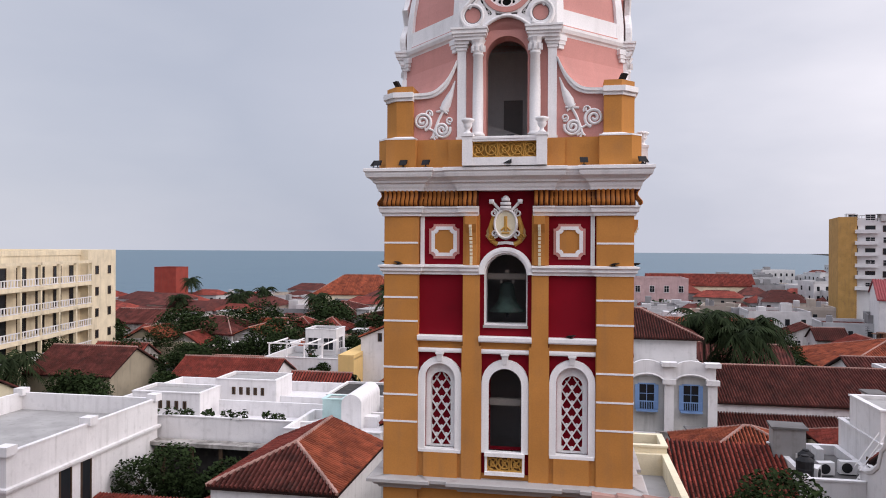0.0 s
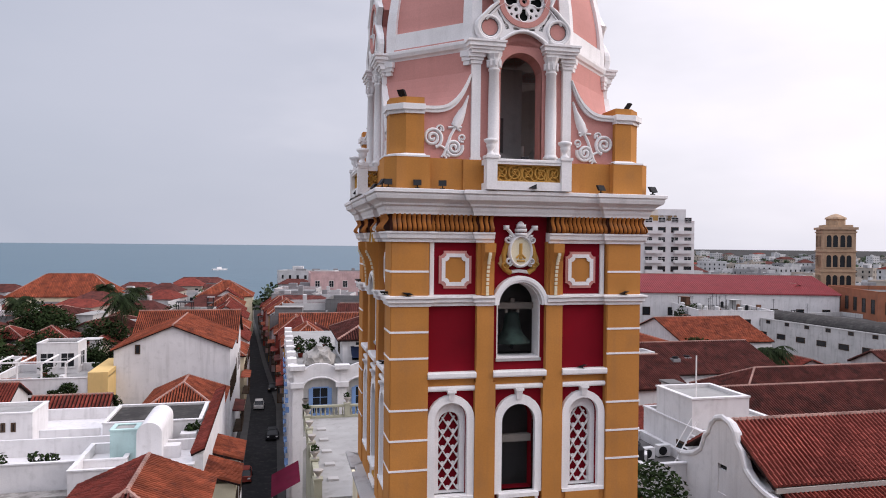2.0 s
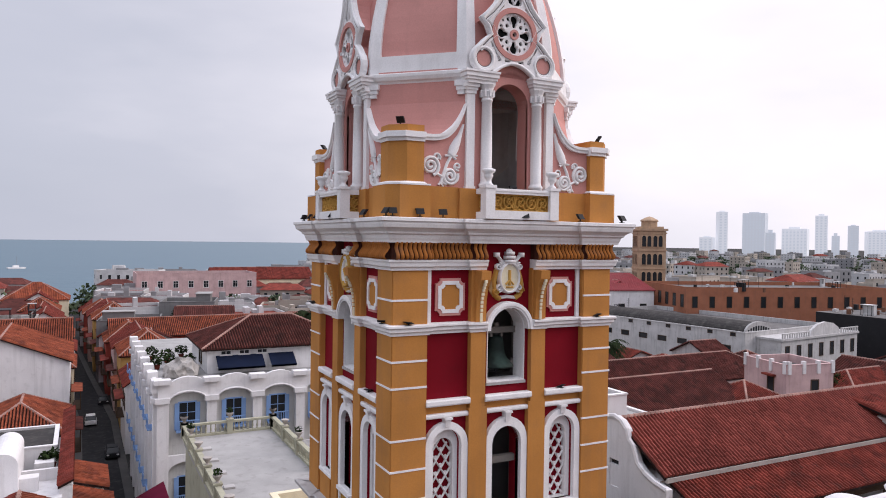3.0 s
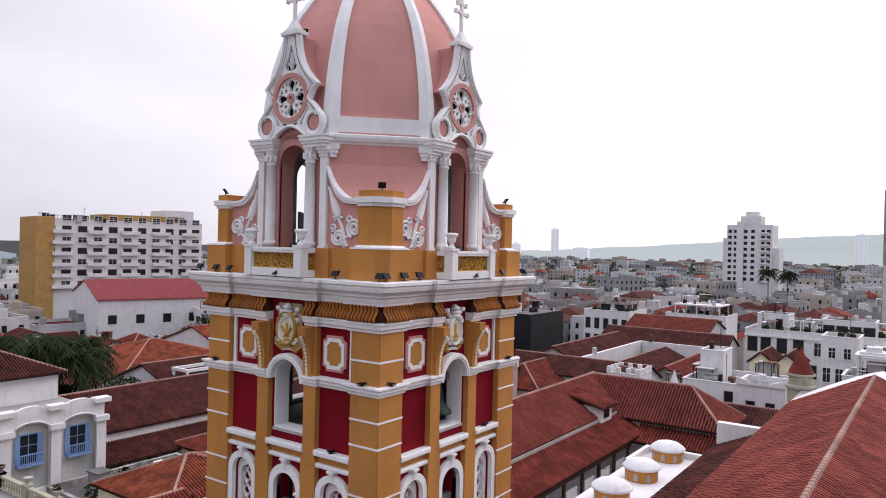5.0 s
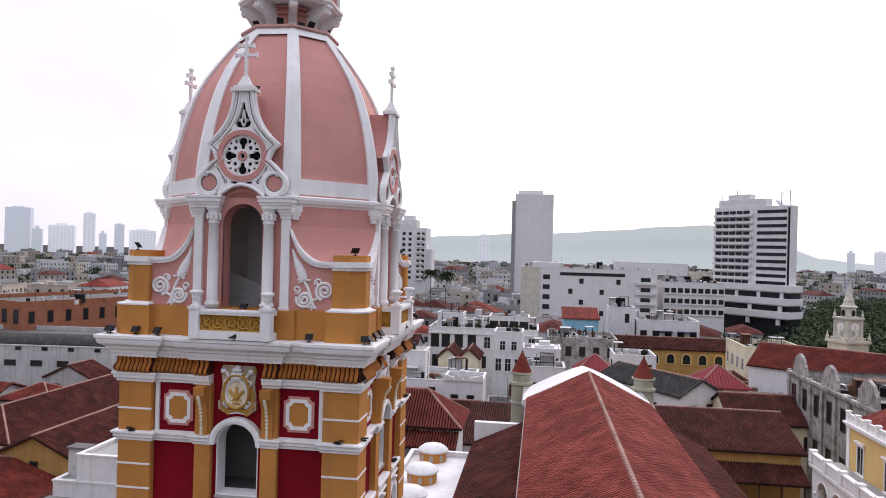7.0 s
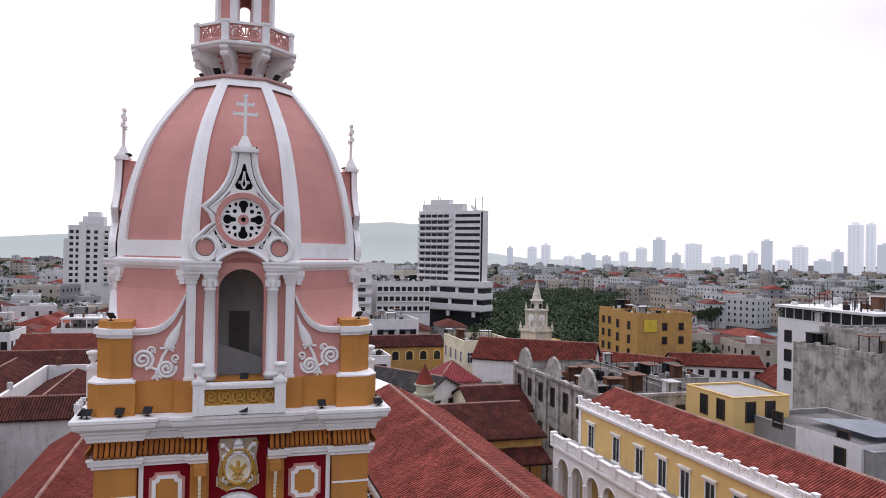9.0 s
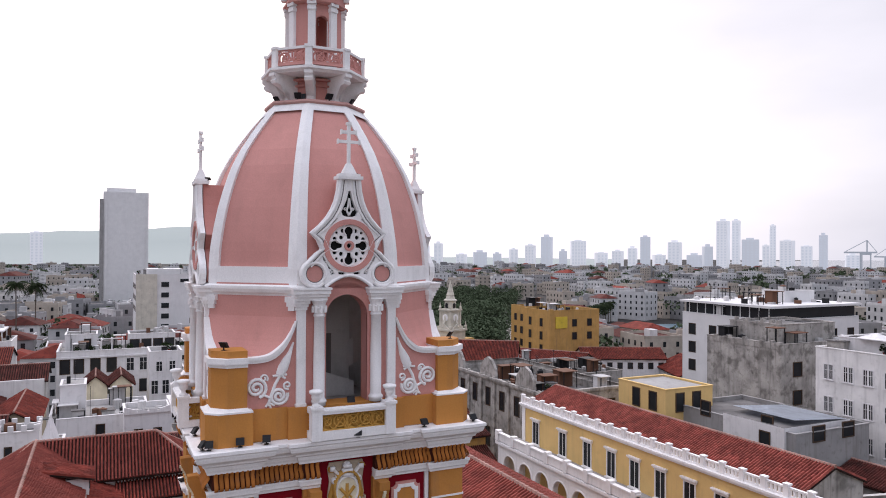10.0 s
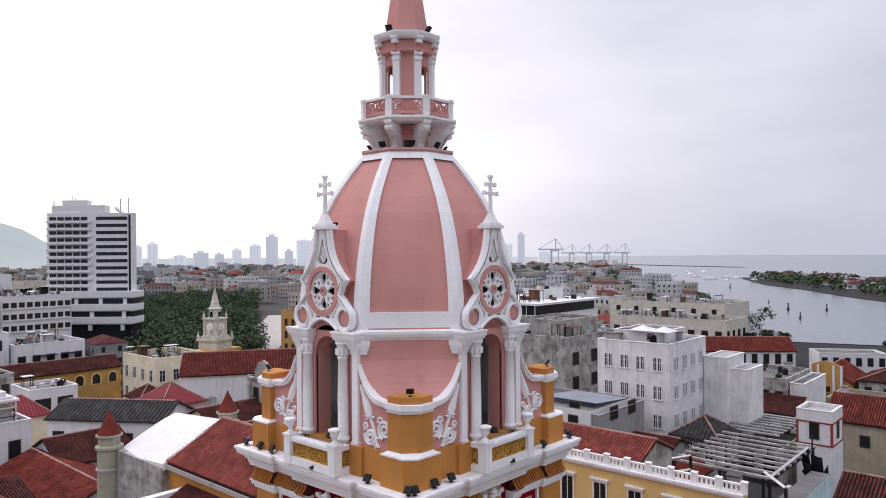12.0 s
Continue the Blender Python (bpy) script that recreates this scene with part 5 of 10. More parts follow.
def window_parts(w, h, style):
    """Frame and pane meshes for a window on a south wall, sill at z = 0, centred on x."""
    key = (round(w, 2), round(h, 2), style)
    if key not in WIN:
        f = plate(bmesh.new(), rect(-w / 2 - 0.12, w / 2 + 0.12, -0.10, h + 0.12), [rect(-w / 2, w / 2, 0, h)], -0.05, 0.07)
        extra = None
        if style in ("plain", "white", "door", "blue"):
            bx(f, -0.03, 0.03, -0.05, 0.0, 0, h)
            bx(f, -w / 2, w / 2, -0.05, 0.0, h * 0.62, h * 0.62 + 0.05)
            bx(f, -w / 2 - 0.16, w / 2 + 0.16, -0.14, 0.0, -0.14, -0.06)
        if style == "hood":
            bx(f, -w / 2 - 0.30, w / 2 + 0.30, -0.28, 0.0, h + 0.28, h + 0.42)
            bx(f, -w / 2 - 0.24, w / 2 + 0.24, -0.14, 0.0, h + 0.12, h + 0.28)
            bx(f, -w / 2 - 0.26, w / 2 + 0.26, -0.16, 0.0, -0.22, -0.08)
            bx(f, -0.03, 0.03, -0.03, 0.0, 0, h)
        pane = box(-w / 2, w / 2, -0.012, 0.02, 0, h)
        if style == "blue":
            extra = bmesh.new()
            for s in (-1, 1):
                bx(extra, *sorted((s * w / 2, s * (w / 2 + 0.40))), -0.10, -0.04, 0.0, h)
            for i in range(12):
                x = -w / 2 - 0.2 + (w + 0.4) * i / 11
                bx(extra, x - 0.02, x + 0.02, -0.62, -0.58, 0, 0.85)
            bx(extra, -w / 2 - 0.25, w / 2 + 0.25, -0.65, -0.56, 0.82, 0.90)
            bx(extra, -w / 2 - 0.3, w / 2 + 0.3, -0.66, 0.0, -0.14, -0.02)
        mf = {"blue": SHUTTER, "dark": DOORW, "hood": WHITE}.get(style, LIME)
        WIN[key] = (mesh_of("window", f, mf), mesh_of("pane", pane, GLASS), mesh_of("shutter_and_balcony", extra, SHUTTER) if extra else None)
    return WIN[key]


def windows_on(parent, side, x0, x1, y0, y1, xs, z, w, h, style="plain"):
    """A row of windows on one side of a block; xs: places along the wall from 0 to 1."""
    frame_me, pane_me, extra = window_parts(w, h, style)
    for f in xs:
        if side == "S":
            m = Matrix.Translation((x0 + (x1 - x0) * f, y0, z))
        elif side == "N":
            m = Matrix.Translation((x0 + (x1 - x0) * f, y1, z)) @ Matrix.Rotation(math.pi, 4, "Z")
        elif side == "W":
            m = Matrix.Translation((x0, y0 + (y1 - y0) * f, z)) @ Matrix.Rotation(-math.pi / 2, 4, "Z")
        else:
            m = Matrix.Translation((x1, y0 + (y1 - y0) * f, z)) @ Matrix.Rotation(math.pi / 2, 4, "Z")
        wi = place("window", frame_me, parent, m)
        place("pane", pane_me, wi)
        if extra:
            place("balcony", extra, wi)


def even(n, lo=0.0, hi=1.0):
    return [lo + (hi - lo) * (i + 0.5) / n for i in range(n)]


FOOT = []


def house(label, x0, x1, y0, y1, ze, wall, roof="flat", zr=None, tile=None, yaw=0.0, wins=(), parapet=0.9, roofmat=None, seg=0.46, pitch=0.27, over=0.35, category="house", group="town houses", name="house", zb=0.0):
    """A block with walls from the ground, its roof and its windows; wins: (side, places, sill, width, height, style)."""
    cx, cy = (x0 + x1) / 2, (y0 + y1) / 2
    FOOT.append((x0, x1, y0, y1, ze if roof == "flat" else None))
    ob = thing(name, label, category, group)
    ob.matrix_world = Matrix.Translation((cx, cy, 0)) @ Matrix.Rotation(radians(yaw), 4, "Z")
    a, b, c, d = x0 - cx, x1 - cx, y0 - cy, y1 - cy
    bm = bmesh.new()
    if roof == "gable_x":
        v = [[bm.verts.new((x, y, z)) for y, z in ((c, zb), (d, zb), (d, ze), (0, zr - 0.08), (c, ze))] for x in (a, b)]
        bm.faces.new(v[0])
        bm.faces.new(v[1][::-1])
        for i in range(5):
            bm.faces.new((v[0][i], v[0][(i + 1) % 5], v[1][(i + 1) % 5], v[1][i]))
    elif roof == "gable_y":
        v = [[bm.verts.new((x, y, z)) for x, z in ((a, zb), (b, zb), (b, ze), (0, zr - 0.08), (a, ze))] for y in (c, d)]
        bm.faces.new(v[0])
        bm.faces.new(v[1][::-1])
        for i in range(5):
            bm.faces.new((v[0][i], v[0][(i + 1) % 5], v[1][(i + 1) % 5], v[1][i]))
    else:
        bx(bm, a, b, c, d, zb, ze)
    part("wall", bm, wall, ob)
    if roof == "flat":
        part("roof", box(a + 0.02, b - 0.02, c + 0.02, d - 0.02, ze - 0.2, ze + 0.02), roofmat or FLATROOF, ob)
        if parapet:
            plan = [(a, c), (b, c), (b, d), (a, d)]
            part("parapet", molding(bmesh.new(), plan, [(-0.22, ze), (0.003, ze - 0.02), (0.003, ze + parapet - 0.12), (0.06, ze + parapet - 0.10), (0.06, ze + parapet), (-0.26, ze + parapet), (-0.22, ze)]), wall, ob)
    else:
        tile_roof(ob, roof, a, b, c, d, ze, zr, tile or TILE_RED, over, seg, pitch)
    for side, xs, z, w, h, style in wins:
        windows_on(ob, side, a, b, c, d, xs, z, w, h, style)
    return ob


def leaves(bm, centre, radius, n, size, flat=0.75):
    for _ in range(n):
        v = Vector((random.gauss(0, 1), random.gauss(0, 1), random.gauss(0, 1))).normalized() * radius * random.uniform(0.55, 1.0)
        p = Vector(centre) + Vector((v.x, v.y, v.z * flat))
        q = Euler((random.uniform(-0.9, 0.9), random.uniform(-0.9, 0.9), random.uniform(0, 6.28))).to_matrix()
        s = size * random.uniform(0.6, 1.3)
        pts = [q @ Vector(c) * s + p for c in ((-0.5, 0, 0), (0, -0.32, 0.05), (0.5, 0, 0), (0, 0.32, 0.05))]
        bm.faces.new([bm.verts.new(t) for t in pts])


def tree(x, y, top, spread, n=1500, label="broad-leaved tree with a dense dark green crown", size=0.55, group="town trees", low=0.45):
    ob = thing("tree", label, "tree", group)
    ob.matrix_world = Matrix.Translation((x, y, 0))
    trunk = bmesh.new()
    tube(trunk, [(0, 0, 0), (0.1, 0.05, top * 0.3), (0.0, 0.1, top * 0.55)], [spread * 0.09, spread * 0.065, spread * 0.05], 8)
    blobs = []
    for i in range(9):
        q = i * 2.4
        r = spread * (0.15 + 0.6 * random.random())
        z = top * (low + (0.93 - low) * random.random()) - spread * 0.15
        c = Vector((r * math.cos(q), r * math.sin(q), z))
        blobs.append((c, spread * random.uniform(0.32, 0.52)))
        tube(trunk, [(0, 0.05, top * 0.35), c * 0.55 + Vector((0, 0, z * 0.3)), c], [spread * 0.045, spread * 0.03, spread * 0.012], 5)
    blobs.append((Vector((0, 0, top - spread * 0.35)), spread * 0.5))
    part("trunk", trunk, BARK, ob)
    crown = bmesh.new()
    tot = sum(r * r for _, r in blobs)
    for c, r in blobs:
        leaves(crown, c, r, int(3.0 * n * r * r / tot), size * 0.74)
    part("crown", crown, LEAF, ob)
    return ob


def palm(x, y, top, size=3.2, label="tall palm with a ragged head of drooping fronds"):
    ob = thing("palm_tree", label, "palm", "town palms")
    ob.matrix_world = Matrix.Translation((x, y, 0)) @ Matrix.Rotation(random.uniform(0, 6), 4, "Z")
    part("trunk", tube(bmesh.new(), [(0, 0, 0), (0.15, 0, top * 0.5), (0, 0, top)], [0.22, 0.17, 0.14], 7), BARK, ob)
    fr = bmesh.new()
    for k in range(30):
        q, up = k * 2.4, random.uniform(-0.25, 1.1)
        d = Vector((math.cos(q), math.sin(q), 0))
        across = Vector((-d.y, d.x, 0))
        pts = [d * size * f + Vector((0, 0, top + size * (up * f - 0.95 * f * f))) for f in (i / 12 for i in range(13))]
        for i in range(1, 13):
            f, p, b = i / 12, pts[i], pts[i] - pts[i - 1]
            fr.faces.new([fr.verts.new(t) for t in (pts[i - 1] - across * 0.04, pts[i - 1] + across * 0.04, p + across * 0.03, p - across * 0.03)])
            reach = size * 0.30 * math.sin(math.pi * min(0.96, f * 0.85 + 0.12))
            for s in (-1, 1):
                tip = p + across * s * reach * random.uniform(0.7, 1.0) + b * 1.3 + Vector((0, 0, -reach * random.uniform(0.35, 0.8)))
                fr.faces.new([fr.verts.new(t) for t in (pts[i - 1], p, tip + b * 0.15, tip)][:: s])
    part("crown", fr, PALM, ob)
    return ob


def tank(x, y, z, r=0.55):
    ob = thing("water_tank", "black plastic water tank standing on a flat roof", "water tank", "roof tanks")
    ob.matrix_world = Matrix.Translation((x, y, z))
    part("tank_body", lathe(bmesh.new(), [(r, 0), (r, 0.15), (r * 0.96, 0.2), (r, 0.5), (r * 0.96, 0.55), (r, 0.95), (r * 0.5, 1.15)], 14), PLASTIC, ob)
    part("tank_lid", lathe(bmesh.new(), [(r * 0.42, 1.13), (r * 0.42, 1.22), (r * 0.2, 1.25)], 12), PLASTIC, ob)
    return ob


def aircon(x, y, z, yaw=0):
    ob = thing("air_conditioner", "grey outdoor air conditioning unit on a roof", "air conditioner", "roof air conditioners")
    ob.matrix_world = Matrix.Translation((x, y, z)) @ Matrix.Rotation(radians(yaw), 4, "Z")
    part("case", box(-0.45, 0.45, -0.2, 0.2, 0.08, 0.78), CONCRETE, ob)
    part("fan_grille", lathe(bmesh.new(), [(0.28, 0.0), (0.28, 0.03), (0.1, 0.05)], 16), IRON, ob, m=Matrix.Translation((-0.08, -0.2, 0.43)) @ Matrix.Rotation(math.pi / 2, 4, "X"))
    part("feet", box(-0.4, 0.4, -0.15, 0.15, 0, 0.08), IRON, ob)
    return ob




def roof_clutter(x0, x1, y0, y1, z, n, seed):
    """Small things that stand about on a flat roof: tanks, planters, crates, units and a stair head."""
    g = random.Random(seed)
    for i in range(n):
        x, y = g.uniform(x0 + 0.8, x1 - 0.8), g.uniform(y0 + 0.8, y1 - 0.8)
        k = g.random()
        if k < 0.25:
            tank(x, y, z, g.uniform(0.4, 0.6))
        elif k < 0.5:
            aircon(x, y, z, g.choice((0, 90, 180, 270)))
        elif k < 0.75:
            pl = thing("potted_plant", "leafy plant in a pot on a roof terrace", "plant", "terrace plants")
            pl.matrix_world = Matrix.Translation((x, y, z))
            part("pot", lathe(bmesh.new(), [(0.18, 0), (0.28, 0.4), (0.3, 0.45), (0.22, 0.45)], 8), TILE_RED, pl)
            bm = bmesh.new()
            leaves(bm, (0, 0, 0.95), 0.7, 70, 0.4)
            part("foliage", bm, LEAF, pl)
        else:
            w, d, h = g.uniform(0.8, 1.8), g.uniform(0.8, 1.6), g.uniform(0.7, 2.0)
            ob = thing("roof_hatch", "small stained roof hatch with a thin slab top", "roof hatch", "roof hatches")
            ob.matrix_world = Matrix.Translation((x, y, z)) @ Matrix.Rotation(g.uniform(-0.1, 0.1), 4, "Z")
            part("hatch_wall", box(-w / 2, w / 2, -d / 2, d / 2, 0, h), g.choice((TOWNWHITE, GREYW, RUIN)), ob)
            part("hatch_slab", box(-w / 2 - 0.12, w / 2 + 0.12, -d / 2 - 0.12, d / 2 + 0.12, h, h + 0.12), FLATROOF, ob)

def planted_edge(x0, x1, y, z, n):
    """A row of potted plants behind a terrace parapet."""
    g = random.Random(int(x0 * 7 + y))
    for i in range(n):
        pl = thing("potted_plant", "leafy plant in a pot behind a terrace parapet", "plant", "terrace plants")
        pl.matrix_world = Matrix.Translation((x0 + (x1 - x0) * (i + g.uniform(0.2, 0.8)) / n, y + g.uniform(-0.3, 0.3), z))
        part("pot", lathe(bmesh.new(), [(0.18, 0), (0.28, 0.4), (0.3, 0.45), (0.22, 0.45)], 8), TILE_RED, pl)
        bm = bmesh.new()
        leaves(bm, (0, 0, 1.0), g.uniform(0.5, 0.9), 90, 0.34)
        part("foliage", bm, LEAF, pl)


# ==== the church behind the tower ====
church = thing("church", "church with a long red clay-tiled nave roof and white end gable", "church")
NY, NE_, NR = -13.0, 21.3, 23.7
part("wall", box(2.6, 34.0, NY - 4.7, NY + 4.7, 0, NE_), OCHRE, church)
tile_roof(church, "gable_x", 2.5, 33.9, NY - 4.6, NY + 4.6, NE_, NR, TILE_NAVE, over=0.25, seg=0.42, pitch=0.25)
# white vaulted end roof with a low curved gable
bm = bmesh.new()
prof = [(-5.2, 20.9)] + [(-5.2 + 10.4 * i / 12, 21.4 + 2.4 * (1 - abs(1 - i / 6) ** 1.2)) for i in range(13)] + [(5.2, 20.9)]
ends = [[bm.verts.new((x, NY + y, z - (0.75 if x > 40 else 0.15))) for y, z in prof] for x in (33.9, 42.0)]
for i in range(len(prof)):
    j = (i + 1) % len(prof)
    bm.faces.new((ends[0][i], ends[0][j], ends[1][j], ends[1][i]))
bm.faces.new(ends[0])
bm.faces.new(ends[1][::-1])
part("end_roof", bm, LIME, church)
part("wall", box(34.0, 42.0, NY - 5.3, NY + 5.3, 0, 20.95), RUIN, church)
for s in (-1, 1):
    y = NY + s * 5.5
    t = part("turret", lathe(bmesh.new(), [(0.95, 0), (0.95, 20.9), (1.1, 21.0), (1.1, 21.2), (0.85, 21.3), (0.85, 21.9), (1.05, 22.0), (1.05, 22.15)], 14, (42.6, y)), MOSSY, church)
    part("turret_roof", lathe(bmesh.new(), [(0.98, 22.1), (0.6, 22.9), (0.1, 23.9), (0.05, 24.1)], 10, (42.6, y)), TILE_RED, t)
    part("belt", lathe(bmesh.new(), [(0.98, 19.2), (1.05, 19.25), (1.05, 19.4), (0.98, 19.45)], 14, (42.6, y)), MORTAR, t)
part("verge", bx(box(2.5, 34.0, NY - 5.0, NY - 4.86, NE_ - 0.45, NE_ - 0.15), 2.5, 34.0, NY + 4.86, NY + 5.0, NE_ - 0.45, NE_ - 0.15), MORTAR, church)
CUPX, CUPY = (30.4, 25.2, 20.3), -1.1
# side aisles: brown tiled lean-tos and the white flat roof with small cupolas
tile_roof(church, "shed_n", 6.0, 31.0, -8.2, -4.2, 18.3, 20.2, TILE_BROWN, over=0.05)
part("wall", box(6.0, 31.0, -8.4, -4.3, 0, 18.2), RUIN, church)
tile_roof(church, "shed_s", 4.0, 36.0, -22.5, -17.8, 17.6, 20.0, TILE_BROWN, over=0.05)
part("wall", box(4.0, 36.0, -22.4, -17.6, 0, 17.5), OCHRE, church)
part("verge", box(30.9, 31.5, -8.4, -4.2, 17.8, 20.0), LIME, church)
part("flat_roof", box(16.5, 31.6, -4.3, 0.75, 16.6, 17.0), LIME, church)
part("wall", box(16.5, 31.5, -4.2, 0.65, 0, 16.6), LIME, church)
part("parapet", bx(box(27.5, 31.8, 0.55, 0.85, 17.0, 17.4), 31.4, 31.8, -4.2, 0.55, 17.0, 17.4), LIME, church)
for cx in CUPX:
    cy = CUPY
    c = thing("cupola", "small ochre roof cupola with a shallow white dome", "cupola", "aisle cupolas")
    c.matrix_world = Matrix.Translation((cx, cy, 17.0))
    part("drum", lathe(bmesh.new(), [(1.02, 0), (1.02, 0.78)], 24), OCHRE, c)
    part("dome", lathe(bmesh.new(), [(1.16, 0.74), (1.18, 0.84), (1.12, 0.90), (1.02, 1.0), (0.75, 1.18), (0.4, 1.28), (0.02, 1.32)], 24), LIME, c, smooth=True)
    for k in range(8):
        q = k * math.pi / 4
        part("niche", plate(bmesh.new(), arch(0, 0.13, 0.10, 0.45, 6), [], 1.0, 1.04), MORTAR, c, m=Matrix.Rotation(q, 4, "Z"))
# low cream annex at the tower's foot
house("cream-coloured annex with a stepped parapet beside the tower", -3.0, 6.9, 4.2, 12.6, 16.4, CREAM, parapet=1.1, roofmat=PALEROOF, category="annex", group="church annexes", name="annex")
house("cream-coloured terrace block with a stepped parapet", 0.0, 6.9, 12.6, 15.0, 16.9, CREAM, parapet=1.0, roofmat=PALEROOF, category="annex", group="church annexes", name="annex")

# ==== the convent round its court ====
convent = thing("convent", "white convent range with long red clay-tiled roofs and a curved gable", "convent")
part("wall", box(17.2, 50.0, 7.9, 15.0, 0, 16.6), LIME, convent)
tile_roof(convent, "gable_x", 17.8, 46.5, 7.9, 14.9, 16.9, 19.25, TILE_CONVENT, over=0.4)
part("wall", box(43.0, 49.7, -1.4, 14.0, 0, 16.2), LIME, convent)
tile_roof(convent, "hip", 42.9, 49.8, -1.6, 15.0, 16.4, 19.25, TILE_CONVENT, over=0.4)
tile_roof(convent, "shed_s", 18.0, 43.0, 4.9, 7.6, 15.35, 16.6, TILE_RED, over=0.1)
part("eave_band", box(17.5, 42.9, 7.38, 7.56, 16.62, 16.86), MORTAR, convent)
tile_roof(convent, "shed_w", 40.6, 43.0, -1.6, 5.2, 15.0, 16.0, TILE_RED, over=0.1)
for i in range(8):
    x = 18.3 + i * 3.15
    part("post", box(x - 0.11, x + 0.11, 5.3, 5.5, 0, 15.2), DOORW, convent)
for i in range(7):
    x = 19.6 + i * 3.15
    part("gallery_panel", box(x - 0.9, x + 0.9, 5.36, 5.46, 11.5, 13.9), LIME, convent)
part("gallery_rail", box(18.0, 41.0, 5.32, 5.44, 14.6, 15.0), DOORW, convent)
# curved white gable
half = [(0.0, 18.75), (0.6, 18.65), (1.05, 18.3), (1.25, 17.8), (1.6, 17.55), (1.75, 17.2), (2.0, 16.7), (2.6, 16.35), (3.4, 16.15), (4.3, 16.1), (4.3, 15.2)]
half = [(u, z + 0.28 + 0.45 * (1 - u / 4.3)) for u, z in half]
outline = [(-u, z) for u, z in reversed(half)] + half[1:] + [(4.3, 0), (-4.3, 0)]
gm = Matrix.Translation((17.4, 11.4, 0)) @ Matrix.Rotation(-math.pi / 2, 4, "Z")
part("gable_wall", plate(bmesh.new(), outline, [rect(-0.35, 0.45, 15.3, 16.9)], -0.2, 0.25), LIME, convent, m=gm)
part("gable_coping", ribbon(bmesh.new(), [(-u, z) for u, z in reversed(half[:-1])] + half[1:-1], 0.34, 0.2, 0.36), LIME, convent, m=gm)
part("gable_window", box(-0.36, 0.46, -0.05, 0.1, 15.28, 16.92), GLASS, convent, m=gm)
# dormer on the court slope
part("dormer_wall", box(38.6, 41.0, 7.2, 10.0, 16.5, 17.9), LIME, convent)
part("dormer_window", box(39.2, 40.3, 7.12, 7.3, 16.9, 17.7), GLASS, convent)
tile_roof(convent, "shed_s", 38.4, 41.2, 7.0, 11.0, 17.9, 18.9, TILE_RED, over=0.2, cap=False)
tree(11.6, 9.6, 17.8, 4.2, n=6200, size=0.34, low=0.62)

# white box house with its roof tank room, beside the curved gable
house("white flat-roofed block with a parapet and a thin mast", 18.3, 25.0, 15.1, 22.0, 17.5, LIME, parapet=0.2, roofmat=PALEROOF, wins=[("S", [0.3], 15.6, 0.8, 1.0, "dark"), ("W", [0.3], 15.0, 0.9, 1.4, "dark")])
house("white roof tank room with a flat cement top", 18.35, 22.4, 16.2, 20.4, 19.2, LIME, parapet=0.25, roofmat=PALEROOF, name="tank_room", category="tank room", zb=17.5)
house("white terrace block with plant and stairs on top", 14.3, 18.2, 14.8, 22.0, 15.4, LIME, parapet=0.6)
mast = thing("mast", "thin white flag mast on a flat roof", "mast")
part("pole", tube(bmesh.new(), [(19.0, 16.8, 19.2), (19.0, 16.8, 22.0)], 0.045, 6), WHITE, mast)
part("mast_foot", box(18.9, 19.1, 16.7, 16.9, 19.2, 19.32), IRON, mast)
for p in ((15.4, 18.8, 15.42, 20), (16.6, 20.4, 15.42, 90), (17.3, 17.8, 15.42, 0), (15.2, 16.4, 15.42, 60), (16.0, 17.4, 15.42, 10)):
    aircon(*p)
stair = thing("roof_stair", "white steel stair leaning on a roof block", "stair")
for s in (0.0, 0.7):
    part("stringer", tube(bmesh.new(), [(17.0, 15.3 + s, 15.5), (18.2, 15.3 + s, 17.4)], 0.05, 4), WHITE, stair)
    part("handrail", tube(bmesh.new(), [(17.0, 15.3 + s, 16.4), (18.2, 15.3 + s, 18.3)], 0.03, 4), WHITE, stair)
for i in range(8):
    part("step", box(17.0 + i * 0.15, 17.2 + i * 0.15, 15.3, 16.0, 15.6 + i * 0.235, 15.64 + i * 0.235), WHITE, stair)

# tiled roofs between tower, terrace and arched house
house("house with a red clay-tiled lean-to roof beside the tower", 7.3, 14.2, 12.8, 19.8, 13.2, LIME, "shed_s", 16.3, TILE_RED, over=0.1)
house("low house with a patched orange clay-tiled roof", 10.5, 20.0, 27.0, 36.0, 12.6, CREAM, "hip", 14.6, TILE_ORANGE)
house("low house with a weathered brown clay-tiled roof", 4.0, 11.0, 22.0, 31.0, 12.2, CREAM, "gable_x", 14.0, TILE_RED)
house("old grey house with a flat cement roof", 10.0, 22.0, 36.5, 43.0, 10.5, RUIN, parapet=0.6)

# roof terrace with its pale balustrade
terr = thing("roof_terrace", "pale roof terrace with a cream balustrade and urns", "terrace")
TX0, TX1, TY0, TY1 = -4.6, 1.7, 14.5, 31.6
part("floor", box(TX0, TX1, TY0, TY1, 15.0, 15.5), PALEROOF, terr)
part("wall", box(TX0 + 0.1, TX1 - 0.1, TY0, TY1 - 0.1, 0, 15.0), MOSSY, terr)
bal = mesh_of("baluster", lathe(bmesh.new(), [(0.07, 0), (0.07, 0.06), (0.04, 0.10), (0.075, 0.25), (0.04, 0.45), (0.035, 0.56), (0.07, 0.60), (0.07, 0.64)], 8), MOSSY)
runs = [((TX0, TY0), (TX0, TY1)), ((TX0, TY1), (TX1, TY1)), ((TX1, TY1), (TX1, 21.0))]
